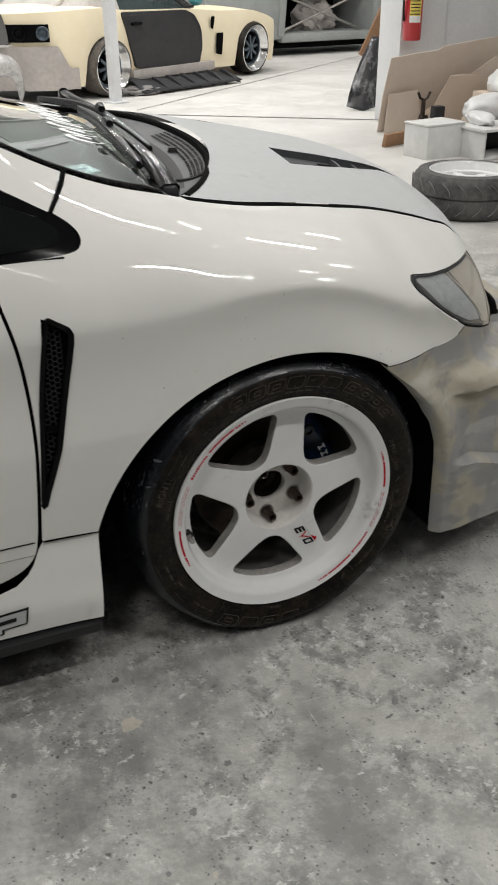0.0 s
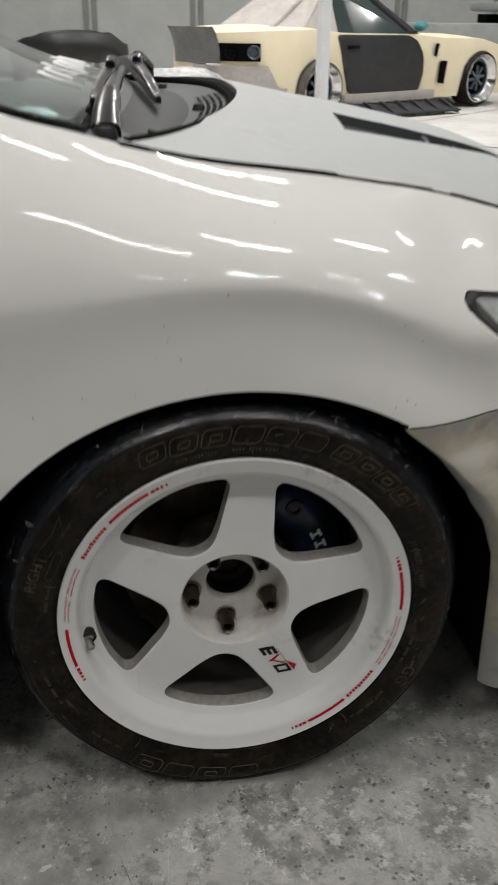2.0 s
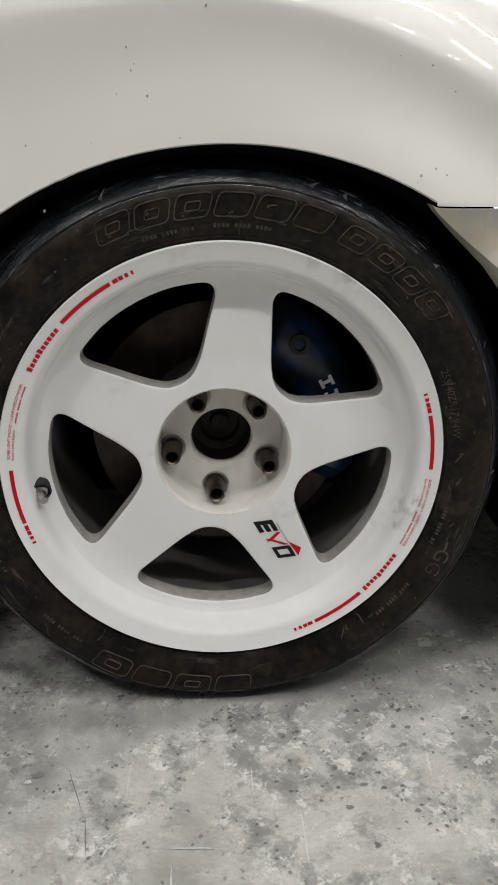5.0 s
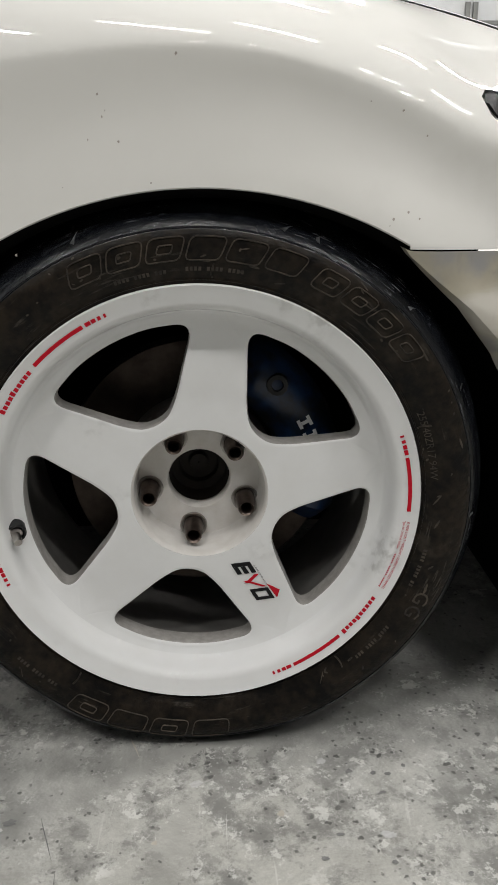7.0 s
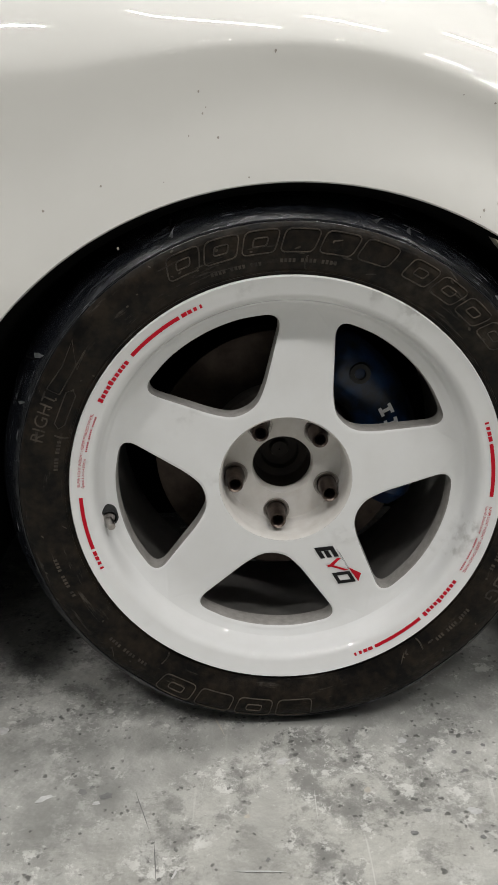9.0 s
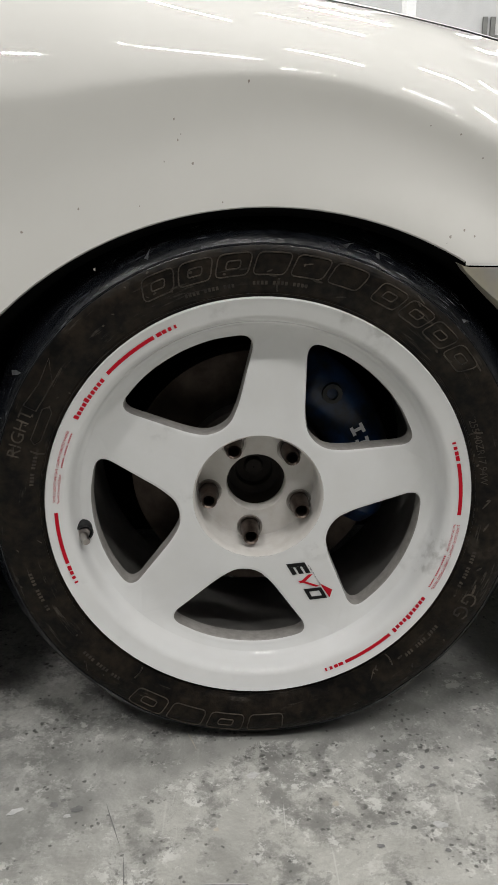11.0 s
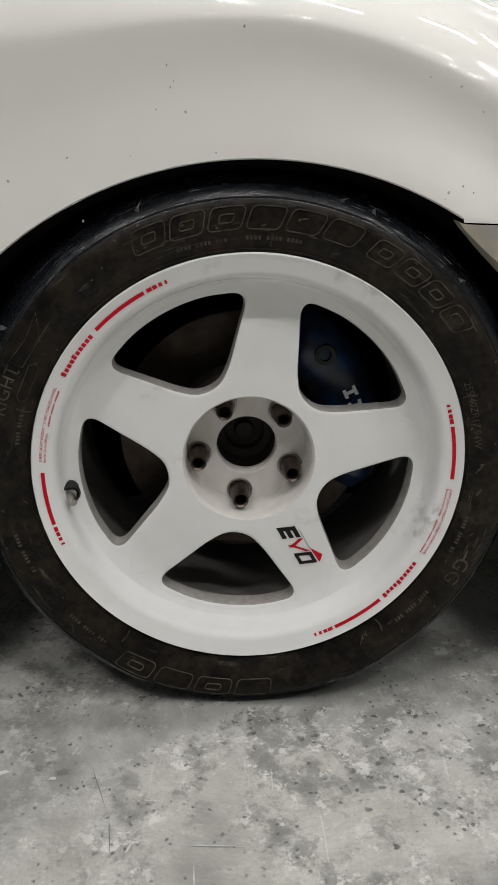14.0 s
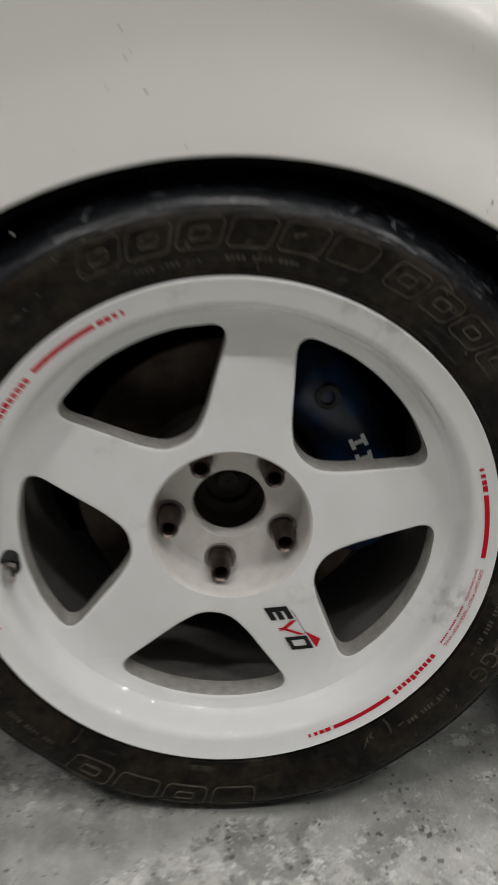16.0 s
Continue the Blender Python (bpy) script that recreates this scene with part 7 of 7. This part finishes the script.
def black_panel():
    t = thing("wrapped_panel", 4.05, 6.75, 0.0, "black car panel under clear plastic, leaning by the pillar", "car part", turn=-30)
    m = t.matrix_basis
    verts = []
    for i in range(18):
        q = i / 17
        for j in range(10):
            w = 0.5 - 0.35 * q**1.5
            x = -0.16 + 0.62 * w * j / 9 + 0.22 * q**1.6
            bulge = 0.06 * math.sin(math.pi * j / 9) + 0.02 * noise.noise(Vector((j * 0.6, i * 0.5, 3)))
            z = 0.66 * q + (0.05 * abs(j / 9 - 0.5) * 2 if i == 0 else 0)
            verts.append(m @ Vector((x, 0.25 * q - bulge, z)))
    ob = mesh("panel", verts, grid_faces(18, 10), BLACK_FILM, t, "", True)
    ob.modifiers.new("thick", "SOLIDIFY").thickness = 0.01


BLACK_FILM = material("black_under_film", (0.018, 0.018, 0.02), (0.20, 0.20, 0.205), rough=0.22, scale=6, fine=20, bump=0.8, ramp=(0.36, 0.50))
black_panel()


def extinguisher():
    t = thing("fire_extinguisher", 3.90, 5.72, 0.70, "red fire extinguisher with a yellow label on the pillar", "extinguisher")
    R = material("extinguisher_red", (0.50, 0.02, 0.03), rough=0.3, coat=0.4)
    Y = material("label_yellow", (0.75, 0.60, 0.12), rough=0.5)
    m = pose(3.90, 5.72, 0.70)
    part("cylinder", revolve([(0.001, 0.0), (0.07, 0.0), (0.078, 0.01), (0.078, 0.40), (0.06, 0.46), (0.028, 0.49), (0.028, 0.53), (0.001, 0.53)], m @ pose(0, 0, 0, 90, 0, 0), 28), R, t, smooth=True)
    for z0, z1, mat, name in ((0.14, 0.19, WHITE_DECAL, "label_white"), (0.19, 0.33, Y, "label_panel")):
        verts = [m @ Vector((0.0792 * math.sin(a), -0.0792 * math.cos(a), z)) for z in (z0, z1) for a in np.linspace(-0.95, 0.35, 9)]
        mesh(name, verts, grid_faces(2, 9), mat, t, "", True)
    for k in range(5):
        verts = [m @ Vector((0.0798 * math.sin(a), -0.0798 * math.cos(a), z)) for z in (0.20 + 0.025 * k, 0.208 + 0.025 * k) for a in np.linspace(-0.85, 0.2, 7)]
        mesh("text_bar", verts, grid_faces(2, 7), BLACK_DECAL, t)
    verts = [m @ Vector((0.0795 * math.sin(a), -0.0795 * math.cos(a), z)) for z in (0.36, 0.42) for a in np.linspace(-1.3, 1.3, 9)]
    mesh("cap_band", verts, grid_faces(2, 9), TEAL, t, "", True)
    box("handle", m @ pose(0.02, 0, 0.56), 0.12, 0.03, 0.03, BLACK_PLASTIC, t, 0.006)
    tube_mesh("hose", [m @ Vector(p) for p in ((-0.02, 0, 0.53), (-0.09, 0.0, 0.5), (-0.105, 0, 0.36), (-0.09, 0, 0.15))], 0.011, BLACK_PLASTIC, t)
    box("bracket", m @ pose(0, 0.066, 0.2), 0.04, 0.02, 0.3, BLACK_PLASTIC, t, 0.003)


extinguisher()


def cabinet():
    t = thing("metal_box", 3.31, 4.40, 0.0, "dusty pale metal box on the floor", "box", turn=8)
    box("body", t.matrix_basis @ pose(0, 0, 0.115), 0.36, 0.26, 0.23, DUST_WHITE, t, 0.006)
    box("lid", t.matrix_basis @ pose(0, 0, 0.238), 0.37, 0.27, 0.014, DUST_WHITE, t, 0.004)
    u = thing("open_shelf", 3.82, 4.22, 0.0, "dusty white open shelf with a green roll", "shelf", turn=4)
    m = u.matrix_basis
    for x in (-0.32, 0.32):
        box("side", m @ pose(x, 0, 0.10), 0.02, 0.30, 0.20, DUST_WHITE, u, 0.003)
    box("top", m @ pose(0, 0, 0.21), 0.70, 0.34, 0.02, DUST_WHITE, u, 0.003)
    box("back", m @ pose(0, 0.14, 0.10), 0.62, 0.02, 0.20, BLACK_PLASTIC, u, 0)
    box("base", m @ pose(0, 0, 0.012), 0.62, 0.30, 0.02, DUST_WHITE, u, 0.003)
    roll = thing("green_roll", 3.86, 4.12, 0.022, "green tape roll inside the shelf", "tape")
    part("roll", revolve([(0.03, -0.03), (0.075, -0.03), (0.075, 0.03), (0.03, 0.03)], pose(3.86, 4.12, 0.097, 0, 0, 0), 28, True), material("green_tape", (0.04, 0.22, 0.13), rough=0.4), roll, smooth=True)
    tin = thing("red_tin", 3.98, 4.18, 0.22, "small red tin on the shelf", "tin")
    part("tin", revolve([(0.001, 0), (0.05, 0), (0.05, 0.08), (0.001, 0.08)], pose(3.98, 4.18, 0.22, 90, 0, 0), 24), RED, tin, smooth=True)


cabinet()
BAG = material("white_plastic_bag", (0.74, 0.74, 0.73), (0.62, 0.62, 0.61), rough=0.4, scale=6, fine=18, bump=0.7)
for k, (x, y, z, sx, sy, sz) in enumerate(((3.98, 4.62, 0.20, 0.24, 0.15, 0.12), (4.25, 4.62, 0.20, 0.22, 0.16, 0.15), (4.28, 4.85, 0.36, 0.26, 0.15, 0.11), (3.66, 4.34, 0.22, 0.20, 0.09, 0.055))):
    t = thing("plastic_bag", x, y, z, "crumpled white plastic bag in the heap", "bag", "plastic bags")
    lumpy("bag", pose(x, y, z, 0, 0, 25 * k), sx, sy, sz, BAG, t, k + 1, 0.17, 1.3)
crate = thing("carton_box", 4.12, 4.64, 0.0, "brown carton under the plastic bags", "box")
box("carton", pose(4.12, 4.64, 0.10), 0.62, 0.26, 0.20, CARTON, crate, 0.005)
crate = thing("carton_box", 4.30, 4.90, 0.0, "tall brown carton behind the bags", "box")
box("carton", pose(4.30, 4.90, 0.18), 0.5, 0.16, 0.36, CARTON, crate, 0.005)


def jack_stand():
    x, y = 3.50, 4.86
    t = thing("axle_stand", x, y, 0.0, "dark worn steel axle stand", "stand")
    for dx, dy in ((-0.09, -0.08), (0.09, -0.08), (0.0, 0.10)):
        tube_mesh("leg", [(x + dx, y + dy, 0.0), (x + dx * 0.2, y + dy * 0.2, 0.22)], 0.014, DARK_STEEL, t)
    tube_mesh("column", [(x, y, 0.12), (x, y, 0.33)], 0.018, DARK_STEEL, t)
    for q in (-1, 1):
        tube_mesh("fork", [(x, y, 0.33), (x + q * 0.035, y, 0.35), (x + q * 0.055, y, 0.39)], 0.011, DARK_STEEL, t)
    u = thing("axle_stand", x + 0.14, y, 0.0, "short dark steel stand beside the other", "stand")
    box("block", pose(x + 0.14, y, 0.14), 0.09, 0.08, 0.28, BLACK_PLASTIC, u, 0.01)


jack_stand()


def loose_wheel(x, y, z, tilt, turn, label):
    t = thing("spare_wheel", x, y, 0.0, label, "wheel", "spare wheels")
    m = pose(x, y, z, 0, 0, turn) @ pose(0, 0, 0, 90 + tilt, 0, 0)
    R, w = 0.315, 0.235
    ty = part("tyre", revolve([(0.215, -w / 2 + 0.02), (0.235, -w / 2), (0.285, -w / 2 + 0.004), (0.306, -w / 2 + 0.03), (R, -w / 2 + 0.06), (R, -0.006), (R - 0.008, -0.004), (R - 0.008, 0.004), (R, 0.006), (R, w / 2 - 0.06), (0.306, w / 2 - 0.03), (0.285, w / 2 - 0.004), (0.235, w / 2), (0.215, w / 2 - 0.02)], m, 64), DUSTY_TREAD, t, "dusty worn tyre with slanted grooves", smooth=True)
    for k in range(22):
        a = math.radians(360 / 22 * k)
        for s in (-1, 1):
            pts = [m @ Vector((R * 1.0015 * math.cos(a + s * 0.05 * q), s * (0.02 + 0.08 * q), R * 1.0015 * math.sin(a + s * 0.05 * q * 3))) for q in np.linspace(0, 0.75, 5)]
            pts = [m @ Vector((R * math.cos(a + 0.22 * q * q), s * (0.02 + 0.075 * q), R * math.sin(a + 0.22 * q * q))) for q in np.linspace(0, 0.85, 7)]
            tube_mesh("groove", pts, 0.005, GROOVE_GREY, ty, sides=5, flat=0.5)
    rim = part("rim", revolve([(0.224, w / 2 + 0.002), (0.228, w / 2 - 0.002), (0.216, w / 2 - 0.004), (0.208, w / 2 - 0.02), (0.196, w / 2 - 0.045), (0.17, w / 2 - 0.05), (0.165, w / 2 - 0.06), (0.165, w / 2 - 0.10)], m, 64), WHEEL_WHITE, t, "white rim covered in dust", smooth=True)
    part("hub", revolve([(0.03, w / 2 - 0.06), (0.09, w / 2 - 0.055), (0.095, w / 2 - 0.07), (0.095, w / 2 - 0.1)], m, 32), WHEEL_WHITE, rim, smooth=True)
    for k in range(6):
        box("spoke", m @ pose(0, 0, 0, 0, 60 * k, 0) @ pose(0.13, w / 2 - 0.065, 0), 0.09, 0.02, 0.05, WHEEL_WHITE, rim, 0.006)
    part("back", revolve([(0.2, -0.02), (0.001, -0.02)], m, 32), DEEP_BLACK, rim)


DUSTY_TREAD = material("dusty_tread", (0.045, 0.044, 0.043), (0.16, 0.157, 0.152), rough=0.8, scale=5, fine=30, bump=0.2, ramp=(0.30, 0.62))
GROOVE_GREY = material("groove_dust", (0.20, 0.195, 0.19), rough=0.9)
loose_wheel(2.52, 2.88, 0.1195, 0, 20, "dusty tyre on a white rim lying flat on the floor")
loose_wheel(2.98, 2.80, 0.30, 78, 60, "dusty tyre on a rim leaning beside another")
block = thing("floor_block", 2.34, 3.42, 0.0, "small grey block on the floor", "block")
box("block", pose(2.34, 3.42, 0.04, 0, 0, 30), 0.16, 0.10, 0.08, SAND_GREY, block, 0.006)


# ---- marks on the near floor ----
MARK = {"white": material("white_paint_mark", (0.58, 0.58, 0.57), (0.36, 0.36, 0.355), rough=0.6, scale=60, fine=200), "beige": material("beige_filler_mark", (0.50, 0.46, 0.39), (0.40, 0.37, 0.32), rough=0.6, scale=60), "dark": material("dark_pit", (0.13, 0.13, 0.127), (0.24, 0.24, 0.235), rough=0.7, scale=80)}
floor_ob = bpy.data.objects["floor"]


def floor_mark(x, y, r, kind, flat, turn, seed):
    rng = random.Random(seed)
    o = []
    a0 = math.radians(turn)
    waves = [(rng.uniform(0.06, 0.20) / (0.6 + 0.2 * f), f, rng.uniform(0, 6.28)) for f in (1, 2, 3, 5, 8, 13)]
    n = 40
    for k in range(n):
        a = 2 * math.pi * k / n
        q = r * 0.62 * (1 + sum(w * math.sin(f * a + p) for w, f, p in waves))
        u, w = q * math.cos(a), q * math.sin(a) * flat
        o.append((x + u * math.cos(a0) - w * math.sin(a0), y + u * math.sin(a0) + w * math.cos(a0), 0.0006 + 0.00001 * (seed % 40)))
    mesh("paint_splash" if kind != "dark" else "floor_pit", o, [tuple(range(40))], MARK[kind], floor_ob)


def strip_mark(a, b, w, kind):
    a, b = Vector(a), Vector(b)
    d = (b - a).normalized()
    n = Vector((-d.y, d.x)) * w / 2
    pts = [(p.x, p.y, 0.0011) for p in (a, a.lerp(b, 0.3) - n, b, a.lerp(b, 0.6) + n)]
    mesh("floor_scratch", pts, [(0, 1, 2, 3)], MARK[kind], floor_ob)


for n, row in enumerate((
    "-0.377 -0.134 0.0278 beige 1 0",
    "-0.27 -0.105 0.013 white 0.5 30",
    "-0.376 -0.014 0.0117 dark 1 0",
    "-0.339 0.01 0.0103 white 1 0",
    "-0.251 -0.291 0.0106 dark 1 0",
    "-0.339 -0.361 0.0115 dark 1 0",
    "-0.27 -0.471 0.0111 white 0.5 0",
    "-0.3 -0.318 0.0078 dark 1 0",
    "-0.414 -0.453 0.0073 dark 1 0",
    "-0.609 -0.209 0.008 dark 1 0",
    "-0.464 -0.101 0.0126 dark 1 0",
    "-0.107 -0.366 0.0066 white 1 0",
    "-0.185 -0.364 0.0065 white 1 0",
    "-0.222 -0.492 0.0062 white 1 0",
    "-0.347 -0.482 0.0073 beige 1 0",
    "0.068 -0.311 0.0126 dark 0.4 10",
    "0.083 -0.383 0.0069 dark 1 0",
    "-0.045 -0.404 0.0092 white 0.5 0",
    "0.137 -0.47 0.0135 white 0.4 -30",
    "0.1 -0.278 0.0171 dark 0.6 60",
    "-0.203 -0.105 0.0115 dark 0.6 0",
    "-0.23 -0.098 0.0072 dark 1 0",
    "-0.013 -0.063 0.0113 white 0.7 20",
    "0.158 -0.054 0.0058 dark 1 0",
    "0.185 -0.058 0.005 dark 1 0",
    "0.188 -0.089 0.0073 dark 0.5 20",
    "0.22 -0.048 0.0042 dark 1 0",
    "0.201 -0.06 0.005 dark 1 0",
    "0.129 -0.035 0.0075 white 1.2 0",
    "0.133 -0.144 0.0062 dark 0.6 0",
    "0.113 -0.174 0.0068 dark 0.6 0",
    "0.182 -0.148 0.014 white 0.5 -10",
    "0.076 -0.112 0.0063 beige 1 0",
    "-0.127 -0.213 0.0079 white 0.3 70",
    "-0.036 -0.2 0.0036 dark 1 0",
    "0.251 -0.202 0.0046 dark 1 0",
    "0.268 -0.138 0.0056 dark 0.6 0",
    "-0.214 -0.116 0.0071 white 0.5 0",
    "-0.221 -0.091 0.004 dark 1 0",
    "0.181 -0.183 0.0045 dark 1 0",
    "-0.054 -0.143 0.0045 beige 1 0",
)):
    x, y, r, kind, flat, turn = row.split()
    floor_mark(float(x), float(y), float(r), kind, float(flat), float(turn), n)
strip_mark((-0.075, -0.212), (-0.013, -0.217), 0.0022, "white")
strip_mark((-0.064, -0.233), (-0.064, -0.283), 0.0022, "white")
strip_mark((-0.089, 0.024), (-0.075, -0.018), 0.0022, "beige")
strip_mark((-0.149, -0.17), (-0.144, -0.225), 0.0014, "dark")
strip_mark((-0.174, -0.098), (-0.153, -0.163), 0.0014, "dark")
